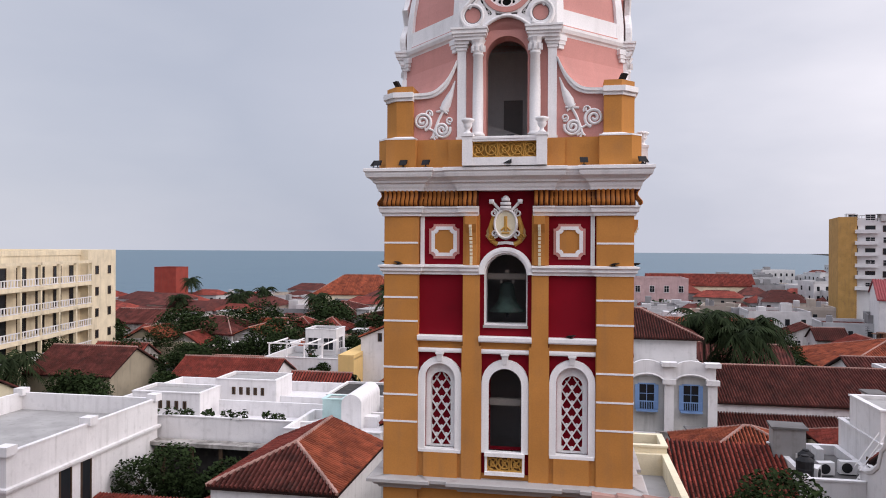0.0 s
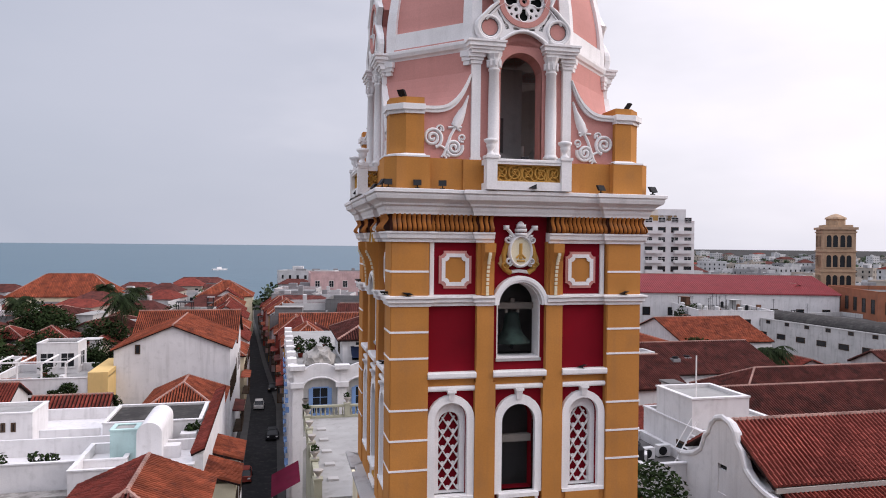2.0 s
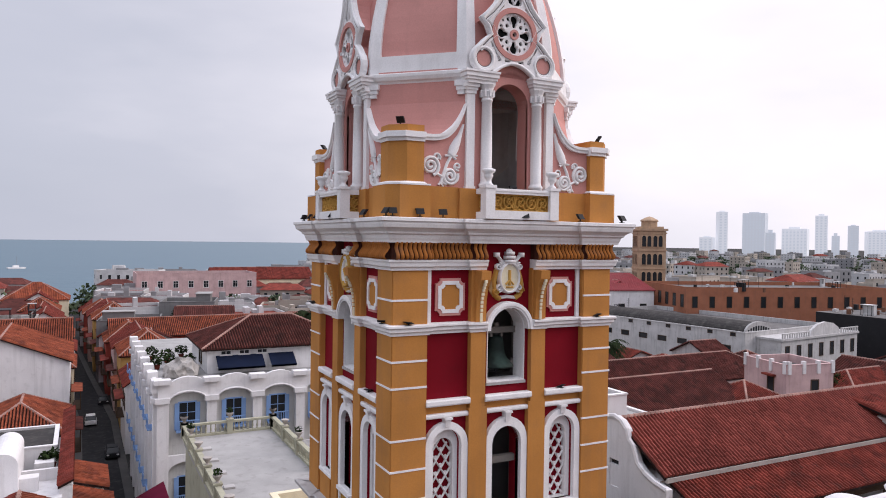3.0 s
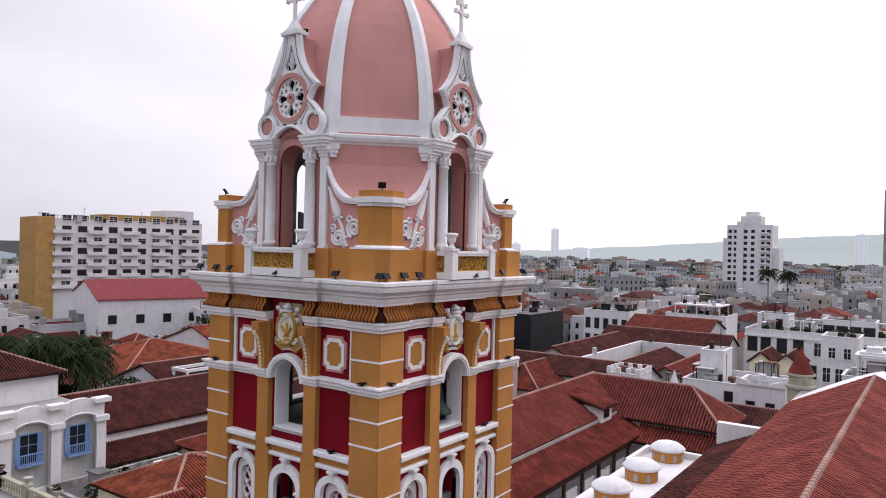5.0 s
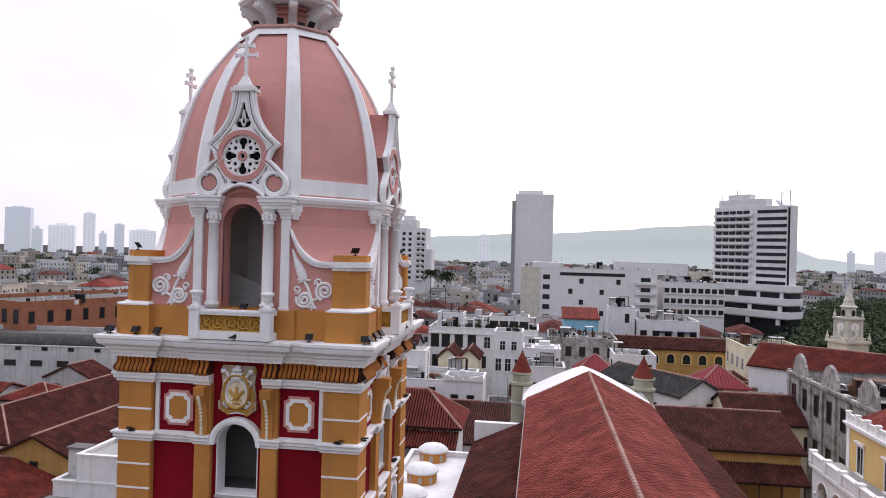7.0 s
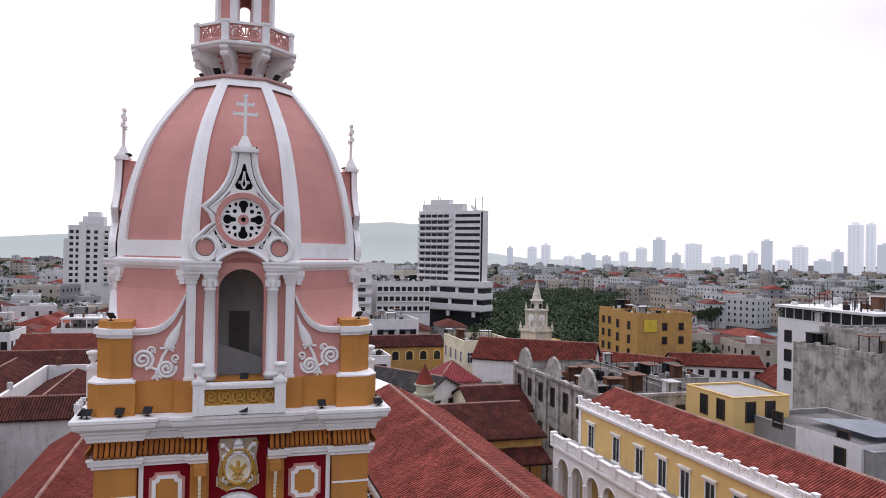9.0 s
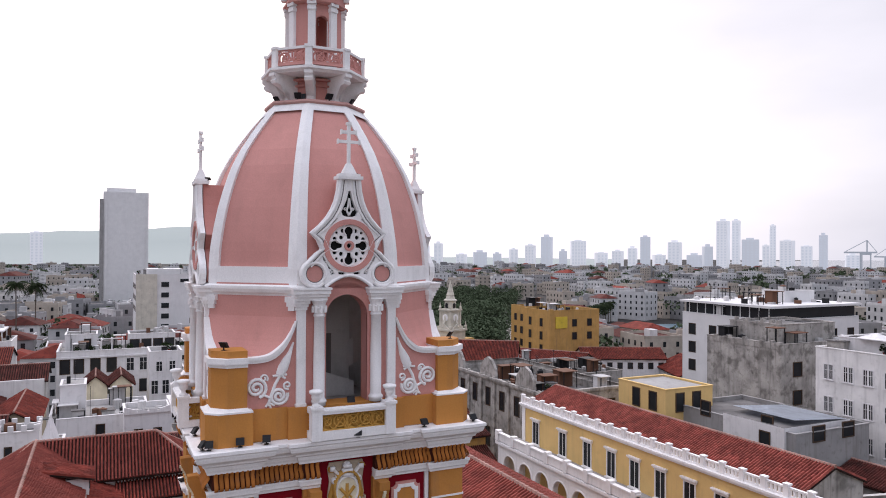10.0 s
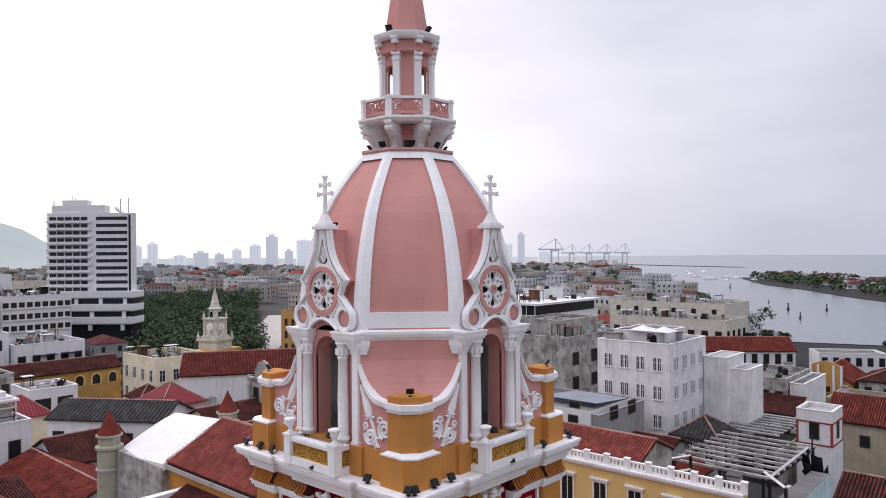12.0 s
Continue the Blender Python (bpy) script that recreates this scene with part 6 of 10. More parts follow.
for (ax, ay), (bx_, by) in runs:
    L = math.hypot(bx_ - ax, by - ay)
    ang = math.atan2(by - ay, bx_ - ax)
    m = Matrix.Translation((ax, ay, 15.5)) @ Matrix.Rotation(ang, 4, "Z")
    part("coping", bx(box(0, L, -0.16, 0.16, 0.80, 0.95), 0, L, -0.15, 0.15, 0.0, 0.16), MOSSY, terr, m=m)
    n = int(L / 0.33)
    for i in range(n):
        place("baluster", bal, terr, m @ Matrix.Translation(((i + 0.5) * L / n, 0, 0.16)))
    k = max(1, round(L / 3.6))
    for i in range(k + 1):
        part("post", bx(box(-0.2, 0.2, -0.2, 0.2, 0, 0.98), -0.25, 0.25, -0.25, 0.25, 0.98, 1.08), MOSSY, terr, m=m @ Matrix.Translation((i * L / k, 0, 0)))
        u = part("urn", lathe(bmesh.new(), [(0.13, 1.08), (0.07, 1.16), (0.16, 1.3), (0.25, 1.42), (0.27, 1.5), (0.2, 1.52)], 12), MORTAR, terr, m=m @ Matrix.Translation((i * L / k, 0, 0)))
        if (i * 7 + int(ax)) % 3 == 0:
            sh = bmesh.new()
            leaves(sh, (0, 0, 1.65), 0.28, 60, 0.2)
            part("shrub", sh, LEAF, u)
for i in range(5):
    sk = part("skylight", box(-3.9, -3.3, 17.0 + i * 2.7, 17.5 + i * 2.7, 15.5, 15.62), LEDGE, terr)

# the white arched house
arcade = thing("arched_house", "white arched town house with blue shutters and a roof garden", "house", "town houses")
AX0, AX1, AY0, AY1, AZ = -5.2, 15.5, 44.6, 79.0, 16.2
part("wall", box(AX0, AX1, AY0 + 0.3, AY1, 0, AZ), LIME, arcade)
bays = [(-4.7, -0.7), (-0.7, 3.35), (3.35, 7.35), (7.35, 11.3), (11.3, 15.4)]
holes = []
for a, b in bays:
    holes.append(arch((a + b) / 2, (b - a) / 2 - 0.42, 10.6, 15.2, 12, 0.9))
    holes.append(arch((a + b) / 2, (b - a) / 2 - 0.42, 4.0, 9.2, 12, 0.8))
front = [(AX0, 0), (AX1, 0), (AX1, AZ + 0.9)]
pts = []
for a, b in reversed(bays):
    pts += [(b - 0.35, AZ + 0.9), (b - 0.5, AZ + 0.6)] + [((a + b) / 2 + ((b - a) / 2 - 0.5) * math.cos(math.pi * i / 8), AZ + 0.55 + 0.75 * math.sin(math.pi * i / 8)) for i in range(1, 8)] + [(a + 0.5, AZ + 0.6), (a + 0.35, AZ + 0.9)]
front += pts + [(AX0, AZ + 0.9)]
part("arcade_front", plate(bmesh.new(), front, holes, -AY0 - 0.02, -AY0 + 0.35), LIME, arcade)
BACKW = material("grey_wash", (0.50, 0.49, 0.47), streak=0.3, stain=0.2)
part("bay_wall", box(AX0 + 0.3, AX1 - 0.3, AY0 + 0.12, AY0 + 0.32, 3.5, 15.9), BACKW, arcade)
for a, b in bays:
    c = (a + b) / 2
    part("archivolt", ribbon(bmesh.new(), [(c + ((b - a) / 2 - 0.32) * math.cos(math.pi * i / 12), 15.2 + 1.0 * math.sin(math.pi * i / 12)) for i in range(13)], 0.2, -AY0 + 0.3, -AY0 + 0.46), LIME, arcade)
    windows_on(arcade, "S", 0, 1, AY0 + 0.12, 1, [c], 12.75, 1.35, 2.35, "blue")
    windows_on(arcade, "S", 0, 1, AY0 + 0.12, 1, [c], 6.2, 1.35, 2.35, "blue")
for x in (-4.85, -0.7, 3.35, 7.35, 11.3, 15.2):
    part("pier", bx(bx(box(x - 0.42, x + 0.42, AY0 - 0.5, AY0 - 0.3, 0, 15.6), x - 0.6, x + 0.6, AY0 - 0.75, AY0 - 0.2, 15.3, 15.75), x - 0.7, x + 0.7, AY0 - 0.8, AY0 + 0.2, 16.95, 17.35), LIME, arcade)
for i in range(8):
    y0 = AY0 + 2.0 + i * 4.2
    part("pier", bx(bx(box(AX0 - 0.35, AX0 + 0.1, y0 - 2.0, y0 - 1.3, 0, 16.2), AX0 - 0.55, AX0 + 0.2, y0 - 2.2, y0 - 1.1, 15.3, 15.75), AX0 - 0.5, AX0 + 0.4, y0 - 2.3, y0 - 1.0, 16.2, 17.3), LIME, arcade)
    windows_on(arcade, "W", AX0 - 0.02, 1, 0, 1, [y0 + 0.45], 12.7, 1.3, 2.3, "blue")
    windows_on(arcade, "W", AX0 - 0.02, 1, 0, 1, [y0 + 0.45], 6.4, 1.3, 2.3, "blue")
    part("parapet", plate(bmesh.new(), [(-2.0, 16.0), (2.0, 16.0), (2.0, 16.6), (1.4, 16.7), (0.7, 17.0), (0, 17.1), (-0.7, 17.0), (-1.4, 16.7), (-2.0, 16.6)], [], -0.1, 0.2), LIME, arcade, m=Matrix.Translation((AX0, y0 + 0.45, 0)) @ Matrix.Rotation(-math.pi / 2, 4, "Z"))
part("roof_floor", box(AX0 + 0.1, AX1 - 0.1, AY0 + 0.2, AY1 - 0.1, AZ - 0.1, AZ + 0.03), PALEROOF, arcade)
house("white penthouse with a dark hipped tile roof and navy awnings", 0.0, 15.0, 51.5, 62.0, 18.7, LIME, "hip", 21.3, TILE_BROWN, name="penthouse", category="penthouse", zb=AZ, over=0.6, wins=[("S", [0.12, 0.24, 0.36], 18.1, 0.9, 0.5, "plain"), ("W", [0.4], 16.8, 1.6, 1.8, "dark")])
for x0, x1 in ((0.8, 5.4), (6.0, 8.6)):
    aw = thing("awning", "navy blue awning sloping out over a terrace", "awning", "penthouse awnings")
    bm = bmesh.new()
    v = [bm.verts.new(p) for p in ((x0, 51.45, 18.0), (x1, 51.45, 18.0), (x1, 49.9, 17.0), (x0, 49.9, 17.0), (x1, 49.9, 16.8), (x0, 49.9, 16.8))]
    bm.faces.new(v[:4])
    bm.faces.new((v[3], v[2], v[4], v[5]))
    bmesh.ops.solidify(bm, geom=bm.faces[:], thickness=0.03)
    part("cloth", bm, NAVY, aw)
    part("arm", tube(bmesh.new(), [(x0 + 0.1, 51.4, 16.9), (x0 + 0.1, 49.95, 17.0)], 0.03, 4), WHITE, aw)
for i in range(9):
    pl = thing("potted_plant", "leafy plant in a pot on a roof terrace", "plant", "terrace plants")
    pl.matrix_world = Matrix.Translation((-4.2 + 1.6 * (i % 5) + 0.3 * math.sin(i * 5), 56.0 + 5 * (i // 5) + 1.5 * math.sin(i * 3), AZ))
    part("pot", lathe(bmesh.new(), [(0.2, 0), (0.3, 0.45), (0.33, 0.5), (0.25, 0.5)], 10), TILE_RED, pl)
    bm = bmesh.new()
    leaves(bm, (0, 0, 1.0), 0.75, 130, 0.35)
    part("foliage", bm, LEAF, pl)
rock = thing("rockery", "rough grey artificial rock beside a roof pool", "rockery")
bm = bmesh.new()
bmesh.ops.create_icosphere(bm, subdivisions=3, radius=1.6)
for v in bm.verts:
    v.co *= 1 + 0.3 * noise.noise(v.co * 1.3)
    v.co.z = max(0, v.co.z * 0.85 + 0.5)
part("rock", bm, RUIN, rock, m=Matrix.Translation((-2.4, 51.5, AZ)))

# dark-tiled house with a veranda, beyond the arched house
house("white house with a dark clay-tiled roof", 16.3, 38.0, 48.0, 61.5, 13.0, LIME, "gable_x", 15.6, TILE_BROWN, wins=[("S", [0.12, 0.3, 0.5, 0.7, 0.88], 8.2, 1.0, 2.1, "dark")])
ver = thing("veranda", "timber veranda with a dark clay-tiled canopy", "veranda")
tile_roof(ver, "shed_s", 16.0, 31.0, 45.2, 47.9, 10.7, 12.0, TILE_BROWN, over=0.2)
for i in range(7):
    part("post", box(16.3 + i * 2.4, 16.45 + i * 2.4, 45.4, 45.55, 0, 10.8), DOORW, ver)
part("rail", box(16.2, 31.0, 45.4, 45.5, 8.4, 8.5), DOORW, ver)
house("long white house with a red clay-tiled roof", 44.0, 77.0, 46.0, 56.0, 11.6, LIME, "hip", 14.3, TILE_BROWN, wins=[("S", even(7), 8.2, 1.0, 1.9, "dark")])
house("white house with an ochre gable and brown clay-tiled roof", 34.0, 51.5, 29.8, 41.0, 12.9, OLDGOLD, "gable_x", 15.7, TILE_BROWN, wins=[("W", [0.5], 12.4, 0.6, 0.9, "dark")])
pinkb = house("pale pink block with white pillars along its parapet", 60.9, 67.4, 31.5, 38.6, 15.2, PINKW, parapet=1.0, yaw=-12, wins=[("W", [0.35], 12.4, 0.9, 2.1, "dark"), ("S", [0.6], 12.4, 0.9, 1.9, "dark")])
FOOT.pop()
for i in range(4):
    part("pillar", box(-3.42, -3.02, -3.5 + i * 2.2, -3.1 + i * 2.2, 15.1, 16.55), LIME, pinkb)
    part("pillar", box(-3.1 + i * 2.0, -2.7 + i * 2.0, -3.72, -3.32, 15.1, 16.55), LIME, pinkb)
part("window_hood", box(-3.9, -3.2, -1.9, -0.2, 14.6, 14.8), TILE_RED, pinkb)
house("house with a red clay-tiled roof behind the pink block", 67.2, 83.6, 28.0, 38.0, 12.0, PINKW, "hip", 14.6, TILE_RED)
house("white house with a brown hipped tile roof", 48.0, 58.0, 27.0, 37.0, 12.2, LIME, "hip", 15.0, TILE_RED)
house("low house with a red clay-tiled roof", 24.0, 33.5, 20.0, 30.0, 12.4, LIME, "gable_x", 14.6, TILE_BROWN)
house("low house with a red clay-tiled roof round a yard", 24.0, 41.0, 30.5, 46.0, 11.0, CREAM, "hip", 13.8, TILE_RED)

# ==== west of the street ====
hipped = thing("house", "white house with a hipped roof of dark and orange clay tiles", "house", "town houses")
part("wall", box(-17.6, -10.4, 11.4, 21.0, 0, 14.7), LIME, hipped)
part("gable_wall", plate(bmesh.new(), [(-17.6, 14.5), (-10.4, 14.5), (-10.4, 14.8), (-14.0, 16.25), (-17.6, 14.8)], [], -21.1, -20.9), LIME, hipped)
tile_roof(hipped, "hip_south", -17.5, -10.5, 11.5, 21.1, 14.7, 16.3, TILE_ORANGE, over=0.3, only=(0,))
tile_roof(hipped, "hip_south", -17.5, -10.5, 11.5, 21.1, 14.7, 16.3, TILE_RED, over=0.3, only=(1,), cap=False)
tile_roof(hipped, "hip_south", -17.5, -10.5, 11.5, 21.1, 14.7, 16.3, TILE_BROWN, over=0.3, only=(2,), cap=False)
house("low wing with a long red clay-tiled roof and white coping", -21.6, -17.9, 9.0, 22.6, 11.4, LIME, "shed_w", 13.2, TILE_RED, yaw=-14, over=0.2, wins=[("W", even(4), 8.4, 1.0, 1.8, "dark")])
house("low shop with a red clay-tiled canopy", -11.5, -9.6, 35.6, 40.2, 11.5, LIME, "shed_e", 12.3, TILE_ORANGE, wins=[("E", [0.2, 0.5, 0.8], 8.4, 1.0, 2.1, "dark")])
house("balcony house with a small orange tiled canopy", -11.5, -9.5, 28.4, 32.0, 12.0, CREAM, "shed_e", 12.9, TILE_ORANGE, wins=[("E", [0.3, 0.7], 8.6, 1.0, 2.2, "dark")])
house("white terraced house with stepped parapets", -40.0, -17.0, 30.4, 47.0, 12.6, LIME, parapet=1.0, roofmat=LIME, wins=[("S", even(6), 9.0, 1.0, 1.6, "dark")])
house("white roof room with slit vents", -37.0, -30.4, 33.4, 37.2, 14.6, LIME, parapet=0.3, roofmat=PALEROOF, zb=12.5, name="roof_room", category="roof room", group="roof rooms", wins=[("S", [0.3, 0.42, 0.54, 0.66, 0.78], 13.5, 0.10, 0.5, "dark")])
house("white roof room with slit vents", -31.5, -25.4, 38.5, 42.5, 15.0, LIME, parapet=0.3, roofmat=PALEROOF, zb=12.5, name="roof_room", category="roof room", group="roof rooms", wins=[("S", [0.3, 0.42, 0.54, 0.66, 0.78], 13.9, 0.10, 0.5, "dark")])
house("teal and white stair head on a roof", -18.3, -16.5, 31.6, 33.4, 15.2, TEAL, parapet=0.12, roofmat=PALEROOF, zb=13.0, name="roof_room", category="roof room", group="roof rooms")
hood = thing("stair_hood", "white curved stair hood rising from a roof", "stair hood")
bm = bmesh.new()
prf = [(0, 13.0), (1.7, 13.0)] + [(0.85 + 0.85 * math.cos(math.pi * i / 14), 15.1 + 0.8 * math.sin(math.pi * i / 14)) for i in range(15)]
ends = [[bm.verts.new((-16.4 + u, y, z)) for u, z in prf] for y in (30.8, 36.6)]
for i in range(len(prf)):
    j = (i + 1) % len(prf)
    bm.faces.new((ends[0][i], ends[0][j], ends[1][j], ends[1][i]))
bm.faces.new(ends[0])
bm.faces.new(ends[1][::-1])
part("hood", bm, LIME, hood)
house("white low terrace with planters", -20.0, -12.2, 27.5, 34.0, 13.0, LIME, parapet=0.8, roofmat=LIME)
house("white terrace room with a flat dark roof and thin white edge", -20.2, -12.7, 38.0, 44.4, 14.1, LIME, parapet=0.22, roofmat=DARKSHEET)
FOOT.pop()
for y, x0, x1 in ((35.4, -29.6, -17.2), (38.0, -24.8, -20.4)):
    house("low white partition wall across a roof terrace", x0, x1, y, y + 0.25, 13.9, LIME, parapet=0, roofmat=LIME, zb=12.5, name="terrace_wall", category="wall", group="terrace walls")
for x, y in ((-14.2, 32.2), (-13.4, 35.4), (-15.6, 37.0)):
    house("white masonry bench block on a roof terrace", x - 0.6, x + 0.6, y - 0.5, y + 0.5, 13.9, LIME, parapet=0, roofmat=LIME, zb=12.9, name="bench_block", category="bench", group="terrace benches")
planted_edge(-13.4, -12.8, 36.0, 13.05, 2)
house("white parapet wall with red tile coping along the street", -12.3, -11.6, 28.0, 49.0, 14.3, LIME, "shed_w", 14.7, TILE_RED, over=0.1, name="street_wall", category="wall", group="street walls")
house("house with an orange hipped clay-tiled roof", -19.8, -12.4, 51.0, 62.5, 11.8, LIME, "hip", 14.1, TILE_ORANGE, over=0.4)
house("tall white house with a broad plain gable and orange roof", -25.2, -12.2, 66.0, 80.0, 16.0, LIME, "gable_y", 18.8, TILE_ORANGE, over=0.3, wins=[("S", [0.2], 15.6, 0.35, 0.9, "dark"), ("E", even(6), 9.5, 1.1, 2.3, "dark")])
house("white house with a broad orange clay-tiled roof", -26.0, -12.4, 81.0, 96.0, 14.6, LIME, "gable_x", 18.4, TILE_ORANGE, over=0.4, wins=[("E", even(3), 9.5, 1.1, 2.3, "dark")])
och_t = house("white house with a roof terrace and a yellow end wall", -37.0, -25.0, 62.0, 72.0, 12.8, LIME, parapet=0.9, roofmat=PALEROOF, wins=[("S", [0.15, 0.35, 0.55], 9.6, 1.5, 1.9, "dark")])
part("yellow_wall", box(4.0, 6.06, -5.08, 5.0, 0, 14.2), YELLOW, och_t)
for i in range(4):
    part("terrace_post", box(-5.6 + i * 2.4, -5.45 + i * 2.4, -4.8, -4.65, 12.8, 15.2), WHITE, och_t)
    part("terrace_slat", box(-5.6 + i * 2.4, -5.45 + i * 2.4, -4.8, 1.5, 15.2, 15.35), WHITE, och_t)
part("terrace_beam", box(-5.8, 2.0, -4.82, -4.64, 15.35, 15.5), WHITE, och_t)
for i in range(9):
    part("stair_step", box(-1.0 + i * 0.3, -0.7 + i * 0.3, -6.2, -5.1, 9.4 + i * 0.36, 9.48 + i * 0.36), WHITE, och_t)
house("white roof kiosk with big windows", -34.5, -30.0, 70.0, 74.0, 16.2, LIME, parapet=0.3, zb=12.8, name="roof_room", category="roof room", group="roof rooms", wins=[("S", [0.25, 0.75], 13.6, 1.4, 1.6, "plain"), ("E", [0.5], 13.6, 1.6, 1.6, "plain")])
house("grey old house with a stained tower room", -24.0, -17.0, 98.0, 106.0, 16.5, RUIN, parapet=0.9, wins=[("S", [0.5], 13.0, 1.2, 2.0, "dark")])
house("white block with a recessed roof terrace and tall windows", -45.5, -32.4, 13.5, 30.0, 13.6, LIME, parapet=1.5, roofmat=PALEROOF, wins=[("E", [0.32], 9.2, 1.0, 3.4, "dark"), ("E", [0.45], 9.2, 0.9, 3.4, "dark"), ("S", [0.85], 8.0, 1.0, 2.4, "dark"), ("E", [0.8], 5.0, 1.0, 2.4, "dark")])
house("low house with a red clay-tiled roof", -38.0, -28.0, 4.0, 13.0, 9.0, LIME, "gable_x", 11.6, TILE_RED)
house("low red tiled porch along a yard wall", -32.0, -20.5, 18.0, 22.0, 8.5, LIME, "shed_s", 9.6, TILE_RED)
tree(-28.5, 25.5, 12.6, 4.6, n=4200, size=0.42)
tree(-23.5, 25.5, 11.8, 3.4, n=2600, size=0.42)
tree(-33.0, 30.5, 11.0, 3.2, n=2200, size=0.5)
house("house with a red clay-tiled roof and a yellow gable", -62.0, -51.0, 50.0, 60.0, 12.6, TOWNCREAM, "gable_x", 15.4, TILE_BROWN)
house("house with a bright red clay-tiled roof", -45.0, -32.5, 53.5, 60.5, 12.3, LIME, "gable_x", 14.2, TILE_RED)
house("white block with a cluttered roof terrace", -50.0, -40.0, 76.0, 84.0, 12.0, LIME, parapet=0.9, roofmat=PALEROOF)
house("cream gabled house beside a palm", -69.0, -58.0, 34.0, 44.0, 12.0, CREAM, "gable_x", 14.6, TILE_BROWN, wins=[("E", [0.5], 10.5, 0.7, 1.4, "dark")])
palm(-57.0, 32.0, 14.0, 3.6)
house("house with a small red clay-tiled roof", -46.0, -34.0, 62.0, 69.0, 11.0, LIME, "gable_x", 13.0, TILE_RED)

# cream hotel with long balconies
hot = thing("hotel", "cream five-storey hotel with long white balconies", "hotel")
hot.matrix_world = Matrix.Translation((-73.0, 44.0, 0)) @ Matrix.Rotation(radians(10), 4, "Z")
HOTEL = material("aged_cream_paint", (0.70, 0.60, 0.43), streak=0.3, stain=0.2, dark=(0.2, 0.16, 0.12))
part("wall", box(-9, 7, -34, 34, 0, 26.6), HOTEL, hot)
part("stair_tower", box(-9, 8.2, 26, 35, 0, 27.4), HOTEL, hot)
part("parapet", molding(bmesh.new(), [(-9, -34), (7, -34), (7, 34), (-9, 34)], [(-0.2, 26.6), (0.1, 26.6), (0.1, 27.3), (-0.2, 27.3), (-0.2, 26.6)]), HOTEL, hot)
for f in range(7):
    z = 2.9 + f * 3.3
    part("balcony_slab", box(7.0, 9.0, -33, 26, z - 0.2, z), HOTEL, hot)
    rl = part("balcony_rail", bx(box(8.85, 9.0, -33, 26, z + 0.9, z + 1.02), 8.88, 8.96, -33, 26, z + 0.02, z + 0.12), LIME, hot)
    bars = bmesh.new()
    for i in range(90):
        y = -32.8 + i * 0.65
        bx(bars, 8.9, 8.96, y, y + 0.2, z + 0.1, z + 0.92)
    tagged(part("railing_infill", bars, LIME, rl), kind="stuff")
    for i in range(14):
        y = -33 + i * 4.5
        part("balcony_pier", box(8.6, 9.02, y, y + 0.3, z, z + 3.1), HOTEL, hot)
    part("balcony_beam", box(8.6, 9.02, -33, 26, z + 2.75, z + 3.1), HOTEL, hot)
    windows_on(hot, "E", 0, 7.0, -34, 26, even(14), z + 0.1, 1.9, 2.2, "dark")
    windows_on(hot, "E", 0, 8.2, 26, 35, [0.3, 0.75], z + 1.0, 0.8, 1.1, "dark")


# roofs and greenery between the convent and the sea
house("broad house with an orange clay-tiled roof", 38.0, 63.0, 80.0, 104.0, 11.0, LIME, "hip", 14.6, TILE_ORANGE, seg=0.9, pitch=0.36)
house("house with an orange clay-tiled gable roof", 64.0, 82.0, 90.0, 110.0, 11.4, LIME, "gable_x", 15.0, TILE_ORANGE, seg=0.9, pitch=0.36)
house("long white house with a dark brown clay-tiled roof", 36.0, 62.0, 63.0, 79.0, 11.4, LIME, "gable_x", 14.6, TILE_BROWN, seg=0.9, pitch=0.36, over=0.5, wins=[("S", even(6), 8.2, 1.1, 1.9, "dark")])
for i in range(4):
    chiller = thing("air_conditioner", "tall grey fan unit on a white roof terrace", "air conditioner", "roof chillers")
    chiller.matrix_world = Matrix.Translation((43.0 + i * 2.3, 66.0 + 0.9 * (i % 2), 11.6))
    part("case", box(-0.55, 0.55, -0.5, 0.5, 0.1, 1.5), STEEL, chiller)
    part("fan_cowl", lathe(bmesh.new(), [(0.42, 1.5), (0.45, 1.75), (0.36, 1.78), (0.3, 1.6)], 14), IRON, chiller)
    part("base", box(-0.6, 0.6, -0.55, 0.55, 0, 0.1), IRON, chiller)
roofp = thing("pergola", "white roof pergola with a dark blue screen", "pergola", "roof pergolas")
part("screen", box(38.2, 43.0, 64.4, 64.5, 11.8, 14.0), NAVY, roofp)
part("beam", bx(box(37.8, 43.4, 64.2, 64.5, 14.0, 14.4), 37.8, 43.4, 67.2, 67.5, 14.0, 14.4), LIME, roofp)
for x in (37.9, 43.1):
    part("side_beam", box(x, x + 0.3, 64.5, 67.2, 14.0, 14.4), LIME, roofp)
    for y in (64.2, 67.2):
        part("post", box(x, x + 0.28, y, y + 0.28, 11.6, 14.0), LIME, roofp)
tree(19.0, 63.5, 20.0, 4.6, n=3600, size=0.5)
palm(17.6, 61.8, 19.6, 4.4)
palm(21.5, 59.6, 18.4, 4.0)
palm(24.0, 64.0, 19.0, 4.0)
tree(86.0, 122.0, 15.5, 8.5, n=3600, size=0.7)
tree(33.0, 70.0, 13.5, 4.0, n=2200, size=0.5)
tree(14.5, 7.2, 15.4, 2.6, n=2600, size=0.3, low=0.62)
tree(47.0, 40.5, 13.0, 3.0, n=1800, size=0.4)
tree(70.0, 33.5, 14.5, 3.6, n=2200, size=0.45)

# cornice and corner blocks of the white block with the recessed terrace
wb = thing("block_trim", "white cornice and corner blocks on a white parapet", "trim", kind="structure")
